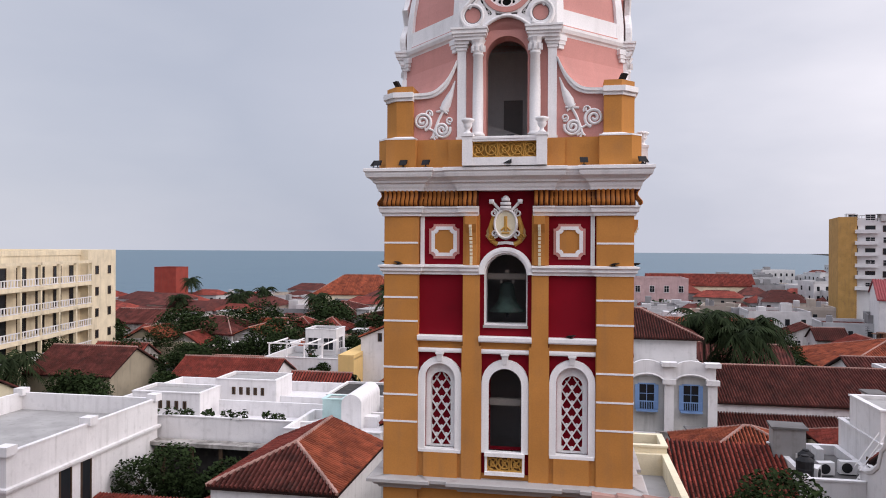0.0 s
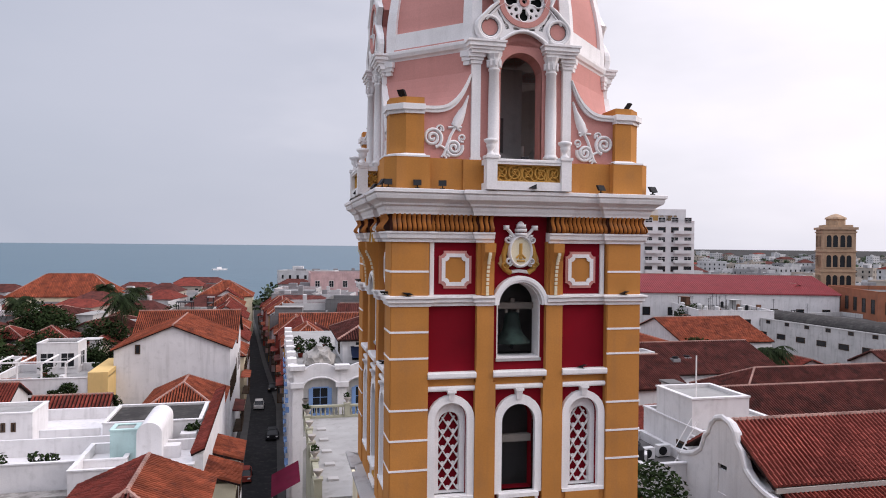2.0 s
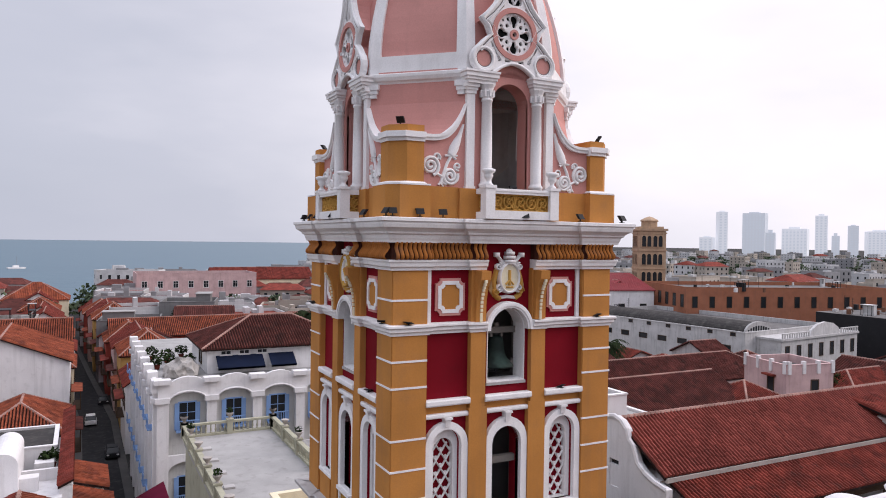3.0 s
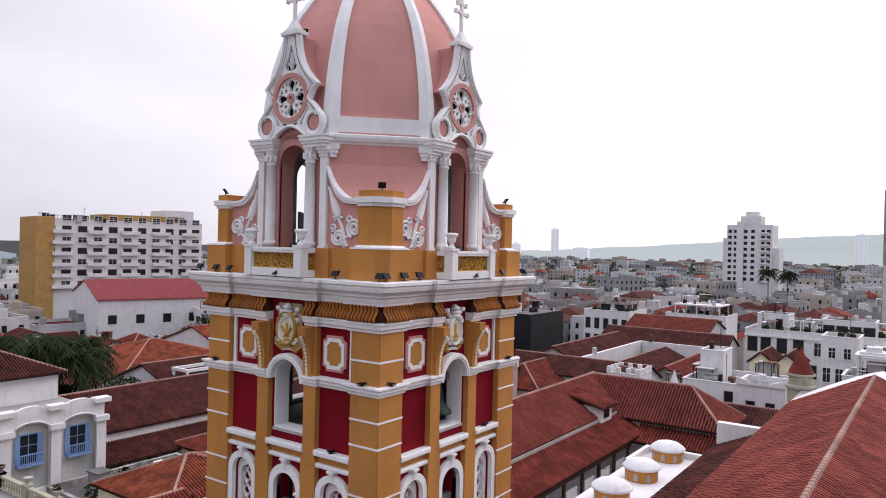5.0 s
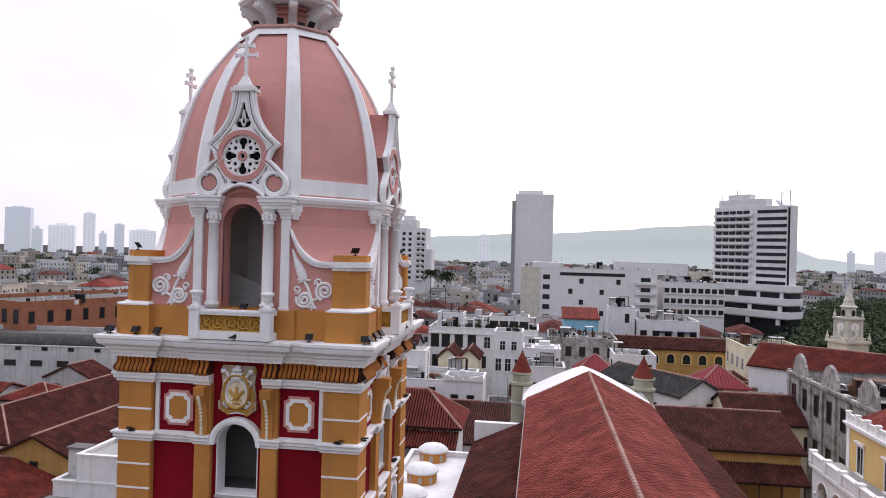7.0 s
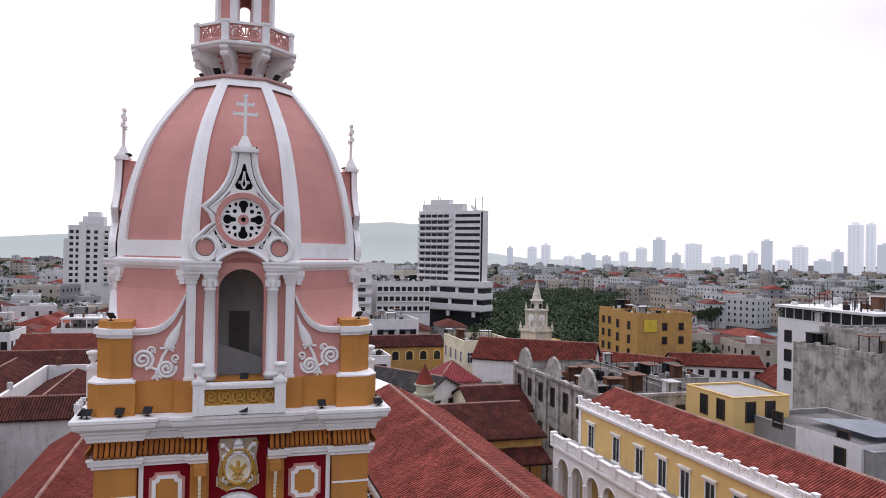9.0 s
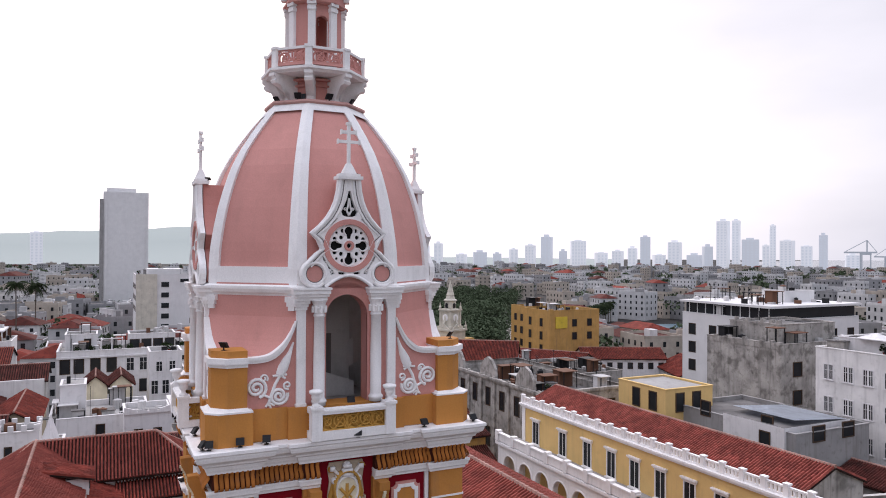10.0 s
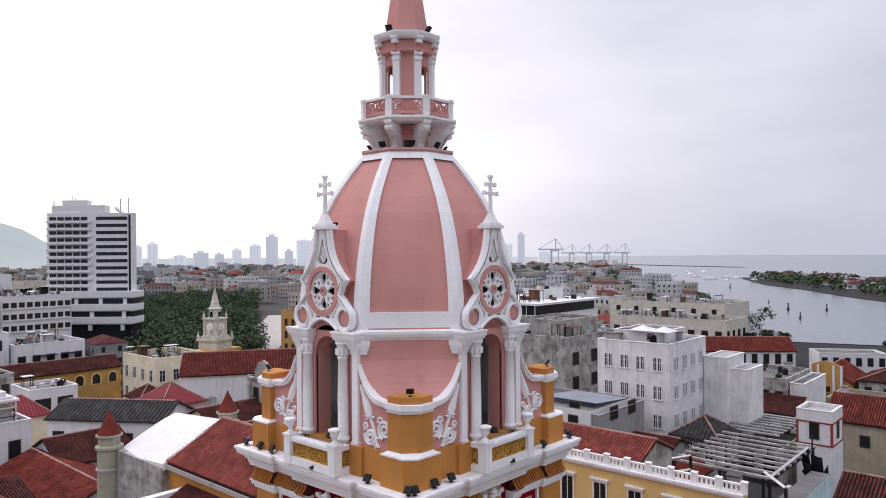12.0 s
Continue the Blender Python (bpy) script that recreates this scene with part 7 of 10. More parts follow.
part("cornice", molding(bmesh.new(), [(-45.5, 13.5), (-32.4, 13.5), (-32.4, 30.0), (-45.5, 30.0)], [(0.004, 12.5), (0.16, 12.55), (0.22, 12.7), (0.22, 12.85), (0.004, 12.9)]), LIME, wb)
for x in (-45.3, -32.6):
    for y in (13.7, 21.5, 29.8):
        part("corner_block", box(x - 0.45, x + 0.45, y - 0.45, y + 0.45, 14.9, 15.5), LIME, wb)
planted_edge(-36.0, -21.0, 31.2, 12.62, 9)
roof_clutter(-37.0, -25.0, 62.0, 72.0, 12.85, 8, 2)
roof_clutter(-50.0, -40.0, 76.0, 84.0, 12.05, 6, 3)
roof_clutter(36.5, 61.5, 68.5, 78.5, 11.65, 8, 4)
roof_clutter(12.6, 16.2, 15.2, 21.6, 15.65, 4, 5)
roof_clutter(10.0, 22.0, 36.5, 43.0, 10.55, 6, 6)
tree(-48.0, 70.0, 15.0, 4.5, n=2400, size=0.55)
tree(-56.0, 60.0, 14.0, 4.0, n=2000, size=0.55)
tree(-66.0, 60.0, 15.5, 5.5, n=2600, size=0.6)
tree(-42.0, 72.5, 16.5, 5.6, n=4000, size=0.5)
tree(-48.5, 62.5, 15.0, 5.2, n=3600, size=0.5)
tree(-57.6, 108.6, 13.6, 7.0, n=4200, size=0.5)
tree(-62.2, 102.1, 12.6, 5.5, n=3000, size=0.5)
tree(-40.0, 92.0, 15.5, 5.5, n=2400, size=0.6)
palm(-62.0, 47.0, 14.5, 4.2)
palm(-60.0, 26.0, 13.0, 4.2)
palm(-35.0, 120.0, 18.0, 4.0)

for x, y, top, sp in ((-46.0, 40.0, 13.5, 4.5), (-52.0, 46.0, 14.0, 5.0), (-24.0, 56.0, 13.0, 3.6), (-30.0, 84.0, 15.0, 5.0), (-62.0, 80.0, 16.0, 6.0), (-22.0, 120.0, 14.5, 5.0), (2.0, 84.0, 15.5, 4.2), (26.0, 80.0, 15.0, 5.0), (34.0, 92.0, 16.0, 5.5)):
    tree(x, y, top, sp, n=2200, size=0.5)
# a gallery under the terrace parapet; its dark back sheet paints the recess's shade
gal = thing("terrace_gallery", "dark timber gallery under a white terrace parapet", "gallery")
part("gallery_back", box(-36.5, -18.5, 30.2, 30.36, 7.5, 11.4), DARKSHEET, gal)
part("gallery_beam", box(-36.8, -18.2, 28.9, 30.2, 11.4, 11.7), RUIN, gal)
for i in range(8):
    part("gallery_post", box(-36.6 + i * 2.58, -36.35 + i * 2.58, 29.0, 29.25, 0, 11.4), DOORW, gal)

for x, y, top, sp in ((-52.0, 44.0, 14.5, 4.5), (-60.0, 66.0, 15.0, 5.0), (-44.0, 50.0, 13.5, 3.4), (-72.0, 52.0, 15.0, 5.0), (-50.0, 66.0, 14.5, 4.2), (-30.0, 78.0, 14.5, 3.6)):
    tree(x, y, top, sp, n=2400, size=0.5)
# ==== the yellow palace across the side street ====
pal = thing("palace", "yellow palace with white hooded windows, arcade and red roof", "palace")
pal.matrix_world = Matrix.Translation((0, 0, -1.55))
PX0, PX1, PY, PZ = 1.6, 46.3, -37.5, 20.0
part("wall", bx(box(PX0, PX1, -38.2, PY, 0, PZ), PX1 - 0.3, PX1, -46.0, -38.2, 0, PZ), YELLOW, pal)
part("rear_wall", box(10.9, PX1 - 0.3, -45.0, -38.2, 0, 20.28), RUIN, pal)
v, bm = [], bmesh.new()
for x in (10.75, 10.9):
    v.append([bm.verts.new((x, y, z)) for y, z in ((-45.1, 18.0), (-45.1, 20.25), (-41.75, 21.7), (-38.35, 20.25), (-38.35, 18.0))])
for a, b in ((0, 1), (1, 2), (2, 3), (3, 4), (4, 0)):
    bm.faces.new((v[0][a], v[0][b], v[1][b], v[1][a]))
bm.faces.new(v[0])
bm.faces.new(v[1][::-1])
part("end_gable", bm, RUIN, pal)
part("cornice", bx(bx(box(PX0, PX1, PY, PY + 0.2, 19.6, 19.8), PX0, PX1 + 0.3, PY, PY + 0.34, 19.8, 20.0), PX1, PX1 + 0.3, -46.0, PY, 19.8, 20.0), WHITE, pal)
flip = lambda x: Matrix.Translation((x, PY, 0)) @ Matrix.Rotation(math.pi, 4, "Z")
post = mesh_of("parapet_post", bx(box(-0.2, 0.2, -0.1, 0.25, 20.0, 20.85), -0.25, 0.25, -0.14, 0.3, 20.85, 20.97), WHITE)
balu = mesh_of("parapet_baluster", box(-0.09, 0.09, 0.0, 0.14, 20.15, 20.62), WHITE)
n = 23
for i in range(n + 1):
    x = PX0 + (PX1 - PX0) * i / n
    place("parapet_post", post, pal, flip(x))
    if i < n:
        for k in range(5):
            place("parapet_baluster", balu, pal, flip(x + (k + 0.7) * (PX1 - PX0) / n / 5.4))
part("parapet_rail", bx(box(PX0, PX1, PY - 0.2, PY + 0.02, 20.6, 20.75), PX0, PX1, PY - 0.2, PY + 0.02, 20.0, 20.15), WHITE, pal)
wx = [43.5, 38.4, 34.2, 30.5, 27.2, 23.9, 20.5, 17.2, 13.9, 10.6, 7.3]
windows_on(pal, "N", 0, 1, 0, PY, wx, 15.95, 1.15, 2.35, "hood")
windows_on(pal, "N", 0, 1, 0, PY, wx[5:], 10.4, 1.2, 2.6, "hood")
windows_on(pal, "N", 0, 1, 0, PY, wx[5:], 4.2, 1.2, 2.8, "hood")
# corner strips
for x in (PX0 + 0.3, PX1 - 0.3):
    part("corner_strip", box(x - 0.3, x + 0.3, PY - 0.1, PY + 0.08, 0, 19.6), WHITE, pal)
# white arcade with its terrace
cx = [46.4 - 1.35 - 3.25 * i for i in range(7)]
hl = [arch(-c, 1.15, 9.8, 13.2, 12) for c in cx] + [arch(-c, 1.15, 0.3, 6.5, 12) for c in cx]
wallpl = plate(bmesh.new(), rect(-47.6, -24.0, 0, 15.6), hl, 34.45, 35.0)
am = Matrix.Rotation(math.pi, 4, "Z")
part("arcade_wall", wallpl, WHITE, pal, m=Matrix.Translation((0, -70.0, 0)) @ am)
for c in cx:
    part("arch_trim", ribbon(bmesh.new(), [(-c + 1.25 * math.cos(math.pi * i / 12), 13.2 + 1.25 * math.sin(math.pi * i / 12)) for i in range(13)], 0.22, 34.95, 35.08), WHITE, pal, m=Matrix.Translation((0, -70.0, 0)) @ am)
    part("colonnette", lathe(bmesh.new(), [(0.2, 9.8), (0.16, 10.0), (0.14, 12.8), (0.22, 13.1)], 10, (c + 1.62, -34.95)), WHITE, pal)
part("terrace_floor", box(24.0, 47.6, -37.5, -35.0, 15.4, 15.75), PALEROOF, pal)
part("gallery_floor", box(24.0, 47.6, -37.5, -35.0, 9.0, 9.3), GREYW, pal)
part("arcade_end", box(47.1, 47.6, -37.5, -35.0, 0, 15.6), WHITE, pal)
part("terrace_parapet", bx(bx(box(23.9, 47.75, -35.15, -34.85, 15.7, 16.5), 23.8, 47.85, -35.25, -34.75, 16.5, 16.65), 23.8, 47.8, -35.1, -34.7, 15.3, 15.6), WHITE, pal)
for i in range(8):
    x = 24.2 + i * 3.33
    part("parapet_pedestal", box(x - 0.3, x + 0.3, -35.35, -34.7, 15.7, 16.85), WHITE, pal)
tile_roof(pal, "gable_x", 10.6, 45.8, -45.2, -38.3, 20.3, 21.75, TILE_NAVE, over=0.05)
house("small ochre roof house with a flat pale top", 37.5, 45.5, -58.0, -50.8, 20.2, YELLOW, parapet=0.25, roofmat=PALEROOF, zb=15.0, name="roof_house", category="roof house", wins=[("N", [0.25, 0.6], 17.8, 1.1, 2.0, "dark"), ("W", [0.35, 0.7], 17.8, 1.1, 2.0, "dark")])
# decayed grey colonial block
gc = house("decayed grey colonial block with a corner pediment", 49.5, 76.0, -55.0, -42.2, 17.0, RUIN, parapet=1.0, name="colonial_block", category="building", wins=[("N", even(7), 14.6, 1.1, 2.4, "dark"), ("N", even(7), 9.0, 1.1, 2.6, "dark"), ("W", even(3), 14.6, 1.1, 2.4, "dark"), ("W", even(3), 9.0, 1.1, 2.6, "dark")])
for i in range(8):
    part("pilaster", box(-13.0 + i * 3.72 - 0.3, -13.0 + i * 3.72 + 0.3, 6.3, 6.62, 0, 18.8), RUIN, gc)
part("cornice", molding(bmesh.new(), [(13.05, -6.4), (13.05, 6.4), (-13.05, 6.4), (-13.05, -6.4)], [(0, 17.9), (0.2, 18.0), (0.35, 18.3), (0.35, 18.6), (0, 18.65)]), RUIN, gc)
for x in (-9.5, 0.0, 9.5):
    part("pediment", plate(bmesh.new(), [(x - 2.2, 18.6), (x + 2.2, 18.6), (x + 2.0, 19.8), (x + 1.0, 20.9), (x, 21.3), (x - 1.0, 20.9), (x - 2.0, 19.8)], [], -6.5, -6.1), RUIN, gc)
# ochre building with brown tiles and a street balcony
house("ochre house with brown clay tiles and a timber balcony", 50.6, 66.0, -35.0, -22.5, 14.0, OLDGOLD, "gable_y", 16.4, TILE_BROWN, over=0.5, wins=[("S", even(4), 10.8, 1.0, 2.0, "dark"), ("W", [0.3, 0.7], 10.8, 1.0, 2.0, "dark")])
bal_t = thing("timber_balcony", "timber street balcony under a brown tiled canopy", "balcony")
tile_roof(bal_t, "shed_w", 48.0, 50.5, -35.0, -23.5, 11.6, 12.8, TILE_BROWN, over=0.1)
part("balcony_floor", box(48.2, 50.6, -34.8, -23.6, 8.6, 8.8), DOORW, bal_t)
part("balcony_rail", box(48.2, 48.3, -34.8, -23.6, 9.6, 9.7), DOORW, bal_t)
for i in range(6):
    part("post", box(48.2, 48.35, -34.7 + i * 2.1, -34.55 + i * 2.1, 8.8, 11.7), DOORW, bal_t)

# ==== blocks behind the palace ====
house("low grey block with a tin skylight and broken blinds", 23.0, 39.0, -64.5, -53.5, 18.0, GREYW, parapet=0.5, wins=[("W", [0.3, 0.7], 17.5, 1.6, 1.4, "dark"), ("N", [0.2, 0.7], 18.0, 1.2, 1.5, "dark")])
bm = bmesh.new()
v = [bm.verts.new(p) for p in ((24.0, -62.5, 18.9), (31.5, -62.5, 18.9), (31.5, -54.6, 19.5), (24.0, -54.6, 19.5))]
bm.faces.new(v)
bmesh.ops.solidify(bm, geom=bm.faces[:], thickness=0.1)
tagged(part("skylight", bm, TIN), "patched tin skylight sloping over a flat roof", "skylight")
house("white wall block below a tin skylight", 24.0, 31.5, -63.0, -53.2, 18.85, LIME, parapet=0, zb=15.0, name="roof_room", category="roof room", group="roof rooms", wins=[("N", [0.3], 16.2, 1.1, 1.8, "dark")])
house("ruined grey concrete block with blank stained walls", 38.4, 50.4, -86.0, -70.6, 23.7, RUIN, parapet=0.7, wins=[("W", [0.12, 0.45, 0.8], 20.2, 1.5, 1.7, "dark"), ("W", [0.12, 0.45, 0.8], 16.6, 1.5, 1.7, "dark")])
house("ruined grey roof room with stained concrete", 40.6, 48.6, -84.0, -73.0, 26.3, RUIN, parapet=0.3, zb=23.7, name="roof_room", category="roof room", group="roof rooms")
FOURST = material("grimy_white_render", (0.74, 0.715, 0.695), streak=0.32, stain=0.3, dark=(0.17, 0.155, 0.145))
rub = random.Random(11)
wreck = thing("broken_parapet", "crumbling stained parapet stumps on a ruined roof", "parapet")
for i in range(22):
    x, w = 38.5 + i * 0.53, rub.uniform(0.4, 0.75)
    part("stump", box(x, x + w, -71.1, -70.6 + rub.uniform(0, 0.1), 23.7, 24.4 + rub.choice((0.03, 0.06, 0.1, 0.2, 0.32))), RUIN, wreck)
for i in range(16):
    x, w = 40.6 + i * 0.49, rub.uniform(0.3, 0.6)
    part("stump", box(x, x + w, -73.5, -73.0 + rub.uniform(0, 0.1), 26.3, 26.6 + rub.choice((0.03, 0.08, 0.15, 0.5))), RUIN, wreck)
tri_ = [0.13, 0.19, 0.36, 0.42, 0.58, 0.64, 0.81, 0.87]
house("white four-storey house with paired narrow windows", 20.8, 30.9, -78.5, -67.0, 24.8, FOURST, parapet=0.5, wins=[(s, tri_, z, 0.40, 1.6, "plain") for s in ("N", "W") for z in (21.8, 18.2, 14.6)])
house("white roof room with a cluttered terrace", 23.0, 29.5, -77.0, -69.0, 26.3, LIME, parapet=0.2, zb=24.8, name="roof_room", category="roof room", group="roof rooms")
house("tall blank white party wall block", 17.6, 20.7, -84.0, -77.5, 22.6, FOURST, parapet=0.12, roofmat=PALEROOF)
house("lower blank white party wall block", 15.4, 17.6, -85.0, -79.0, 21.0, FOURST, parapet=0.12, roofmat=PALEROOF)
house("white hotel with a glazed roof storey", 60.0, 80.0, -118.0, -95.0, 24.4, CONCRETE, parapet=0.3, wins=[("N", even(4), z, 1.5, 1.9, "dark") for z in (20.6, 17.2, 13.8)] + [("W", even(5), z, 1.5, 1.9, "dark") for z in (20.6, 17.2, 13.8)])
gl = house("glazed roof storey with a flat overhanging roof", 60.5, 79.5, -117.5, -95.5, 26.6, GLASS, parapet=0, zb=24.4, name="roof_storey", category="roof storey", roofmat=PALEROOF)
part("overhang", box(-10.4, 10.4, -11.9, 11.9, 26.6, 27.0), CONCRETE, gl)
for i in range(10):
    part("mullion", box(-9.4 + i * 2.0, -9.25 + i * 2.0, 10.98, 11.08, 24.4, 26.6), CONCRETE, gl)
house("white roof block of the hotel", 66.0, 71.0, -114.0, -106.0, 28.8, CONCRETE, parapet=0.3, zb=27.0, name="roof_room", category="roof room", group="roof rooms")
# yellow-ochre modern block
och = house("ochre modern block with a yellow panel and recessed windows", 119.0, 130.0, -105.6, -90.6, 21.0, OLDGOLD, parapet=1.0, wins=[("W", [0.2, 0.5], z, 1.2, 1.6, "dark") for z in (18.0, 14.8)] + [("N", [0.3, 0.75], z, 1.0, 1.8, "dark") for z in (18.0, 14.8, 11.6)], name="office_block", category="building")
part("yellow_panel", box(-5.65, -5.4, 2.2, 5.6, 17.6, 20.4), material("bright_yellow_panel", (0.62, 0.46, 0.06), stain=0.3), och)
part("side_pier", box(-5.9, -5.4, 6.4, 7.6, 0, 22.3), OLDGOLD, och)
house("ochre modern block with a few small windows", 130.6, 138.0, -103.6, -91.6, 21.6, OLDGOLD, parapet=0.6, wins=[("W", [0.8], z, 1.0, 1.4, "dark") for z in (18.4, 15.2)] + [("N", [0.3, 0.7], z, 1.0, 1.6, "dark") for z in (18.4, 15.2, 12.0)], name="office_block", category="building")
house("low red-brick arcade with a red roof", 106.4, 114.4, -93.7, -76.7, 12.2, BRICKW, "gable_y", 13.8, TILE_RED, yaw=-54, seg=0.9, pitch=0.36, wins=[("W", even(7), 9.4, 1.4, 1.9, "dark")])
house("low white range with a row of windows and a red roof", 105.5, 115.5, -114.5, -95.5, 11.4, LIME, "gable_y", 13.4, TILE_RED, yaw=-25, seg=0.9, pitch=0.36, wins=[("W", even(8), 9.2, 1.0, 1.3, "dark")])
house("house with a broad dark red clay-tiled roof", 87.0, 103.0, -119.0, -107.0, 9.6, TOWNWHITE, "gable_x", 12.4, TILE_RED, yaw=-25, seg=0.9, pitch=0.36)
house("house with a broad dark red clay-tiled roof", 96.0, 110.0, -134.0, -121.0, 9.6, TOWNWHITE, "hip", 12.4, TILE_RED, yaw=-25, seg=0.9, pitch=0.36)
# frames of a roof structure, and low roofs beside the palace
fr = thing("steel_frame", "bare steel roof frame with long grey slats", "steel frame")
for i in range(9):
    part("slat", box(3.6, 13.5, -65.0 + i * 1.75, -64.72 + i * 1.75, 15.9, 16.1), RUIN, fr)
for x in (3.8, 8.4, 13.0):
    part("beam", box(x, x + 0.2, -65.2, -50.6, 15.6, 15.9), IRON, fr)
    for y in (-65.0, -51.0):
        part("post", box(x, x + 0.2, y, y + 0.2, 9.0, 15.7), IRON, fr)
# Near-black walls and roof stand in for the shaded void below the frame.
house("low dark block under a steel frame", 2.8, 16.0, -66.0, -49.5, 10.6, DARKSHEET, parapet=0.5, roofmat=DARKSHEET)
house("pale blue shed with a grey flat roof", 0.9, 2.7, -59.5, -47.6, 14.9, TEAL, parapet=0)
house("small house with a patched red clay-tiled roof", 12.6, 17.0, -58.5, -51.6, 13.2, RUIN, "gable_y", 14.7, TILE_RED)
house("dark roofed shed among taller walls", 17.4, 22.5, -64.5, -58.5, 14.0, RUIN, "gable_x", 15.2, TILE_BROWN)
house("small dark pitched house in a courtyard", 14.6, 20.4, -73.0, -66.6, 14.2, RUIN, "hip", 16.4, DARKSHEET, seg=None, pitch=0.5, wins=[("N", [0.2, 0.7], 11.6, 1.0, 1.7, "plain"), ("W", [0.3, 0.7], 11.6, 0.9, 1.7, "plain")])
house("dark low block under white roof slats", 10.0, 20.0, -87.0, -74.0, 12.2, RUIN, parapet=0.3, roofmat=DARKSHEET, wins=[("N", even(4), 9.6, 1.2, 1.8, "dark")])
sl = thing("slatted_roof", "row of long white slats over a dark roof terrace", "pergola")
for i in range(8):
    part("slat", box(10.4, 19.6, -86.4 + i * 1.55, -85.8 + i * 1.55, 13.9, 14.05), GREYW, sl)
for x in (10.6, 15.0, 19.2):
    part("beam", box(x, x + 0.2, -86.6, -74.6, 13.65, 13.9), IRON, sl)
    for y in (-86.4, -75.0):
        part("post", box(x, x + 0.18, y, y + 0.18, 12.2, 13.7), IRON, sl)
# leaning rafters and a torn cover at the palace's end
for x0, y0, z0, x1, y1, z1 in ((17.0, -53.0, 14.4, 10.6, -49.0, 17.2), (16.0, -50.2, 13.8, 9.6, -46.6, 16.6), (5.2, -53.0, 15.9, 1.6, -47.6, 16.4), (4.0, -51.0, 16.0, 3.8, -62.5, 16.4)):
    ob = thing("timber_beam", "pale weathered loose timber beam resting on old walls", "beam", "loose beams")
    part("beam", tube(bmesh.new(), [(x0, y0, z0), (x1, y1, z1)], 0.17, 4), TOWNWHITE, ob)
    part("prop", box(x1 - 0.12, x1 + 0.12, y1 - 0.12, y1 + 0.12, 8.0, z1), IRON, ob)
    part("prop", box(x0 - 0.12, x0 + 0.12, y0 - 0.12, y0 + 0.12, 8.0, z0), IRON, ob)
cover, bm = thing("torn_cover", "torn dark tarpaulin hanging over the end of a shed", "tarpaulin"), bmesh.new()
g = random.Random(5)
grid = [[bm.verts.new((1.6 + i * 0.45 + g.uniform(-0.25, 0.25), -61.5 + g.uniform(-0.3, 0.3) + 0.2 * j, 13.4 + j * 0.6 + g.uniform(-0.5, 0.5))) for i in range(6)] for j in range(5)]
for j in range(4):
    for i in range(5):
        if (i, j) not in ((0, 3), (3, 3), (4, 0)):
            bm.faces.new((grid[j][i], grid[j][i + 1], grid[j + 1][i + 1], grid[j + 1][i]))
bmesh.ops.solidify(bm, geom=bm.faces[:], thickness=0.04)
part("sheet", bm, IRON, cover)
part("pole", box(3.0, 3.12, -61.4, -61.28, 0.0, 18.0), IRON, cover)
# white parasols on the roof of the four-storey house
for x, y in ((25.6, -69.6), (22.6, -69.4)):
    um = thing("parasol", "open white square roof terrace parasol", "parasol", "parasols")
    um.matrix_world = Matrix.Translation((x, y, 24.85))
    part("canopy", lathe(bmesh.new(), [(0.05, 2.35), (1.95, 1.75), (1.95, 1.68), (0.05, 2.25)], 4), LIME, um, m=Matrix.Rotation(math.pi / 4, 4, "Z"))
    part("pole", tube(bmesh.new(), [(0, 0, 0), (0, 0, 2.3)], 0.05, 6), STEEL, um)
# houses towards the bay
house("long white house with a brown-red tiled roof and dark doors", 41.5, 66.5, -193.0, -183.0, 9.0, LIME, "gable_x", 12.4, TILE_RED, yaw=38, seg=0.9, pitch=0.36, wins=[("N", even(8), 5.6, 1.3, 2.6, "dark"), ("W", even(2), 5.6, 1.3, 2.4, "dark")])
house("low white range with a flat roof by the bay", 25.0, 43.0, -222.0, -212.0, 6.4, LIME, yaw=30, parapet=0.6, wins=[("N", even(6), 3.4, 1.3, 2.2, "dark")])
ch = house("ochre chapel with white pilasters and a red roof", 19.0, 28.5, -166.0, -152.0, 8.4, OLDGOLD, "gable_y", 11.6, TILE_RED, seg=0.9, pitch=0.36, name="chapel", category="chapel", wins=[("N", [0.5], 6.0, 1.5, 3.4, "dark")])
part("gable_front", plate(bmesh.new(), [(-3.2, 6.0), (3.2, 6.0), (3.2, 11.8), (1.6, 12.5), (0, 12.9), (-1.6, 12.5), (-3.2, 11.8)], [rect(-0.8, 0.8, 6.1, 7.4)], -7.4, -7.0), OLDGOLD, ch)
for x in (-3.0, -1.5, 1.5, 3.0):
    part("pilaster", box(x - 0.22, x + 0.22, 7.3, 7.6, 0, 12.0), LIME, ch)
house("stained grey block with a cluttered flat roof", 20.5, 29.5, -127.0, -112.5, 14.0, RUIN, parapet=0.7, wins=[("N", even(4), 11.2, 1.1, 1.2, "dark"), ("W", even(4), 11.2, 1.1, 1.2, "dark")])
house("white party wall block beside a grey roof", 18.0, 20.3, -128.0, -114.0, 13.6, FOURST, parapet=0.3)
house("low house under a brown sloping roof", 17.5, 28.5, -112.0, -106.0, 10.0, TOWNWHITE, "shed_n", 12.0, TILE_BROWN, wins=[("N", even(4), 7.6, 1.1, 1.4, "dark")])
house("low cream house with a dark canopy", 27.0, 44.0, -150.0, -136.0, 8.6, TOWNCREAM, "hip", 11.4, TILE_RED, seg=0.9, pitch=0.36)
house("low pale flat-roofed house", 8.0, 18.0, -140.0, -128.0, 8.8, TOWNCREAM, parapet=0.7)
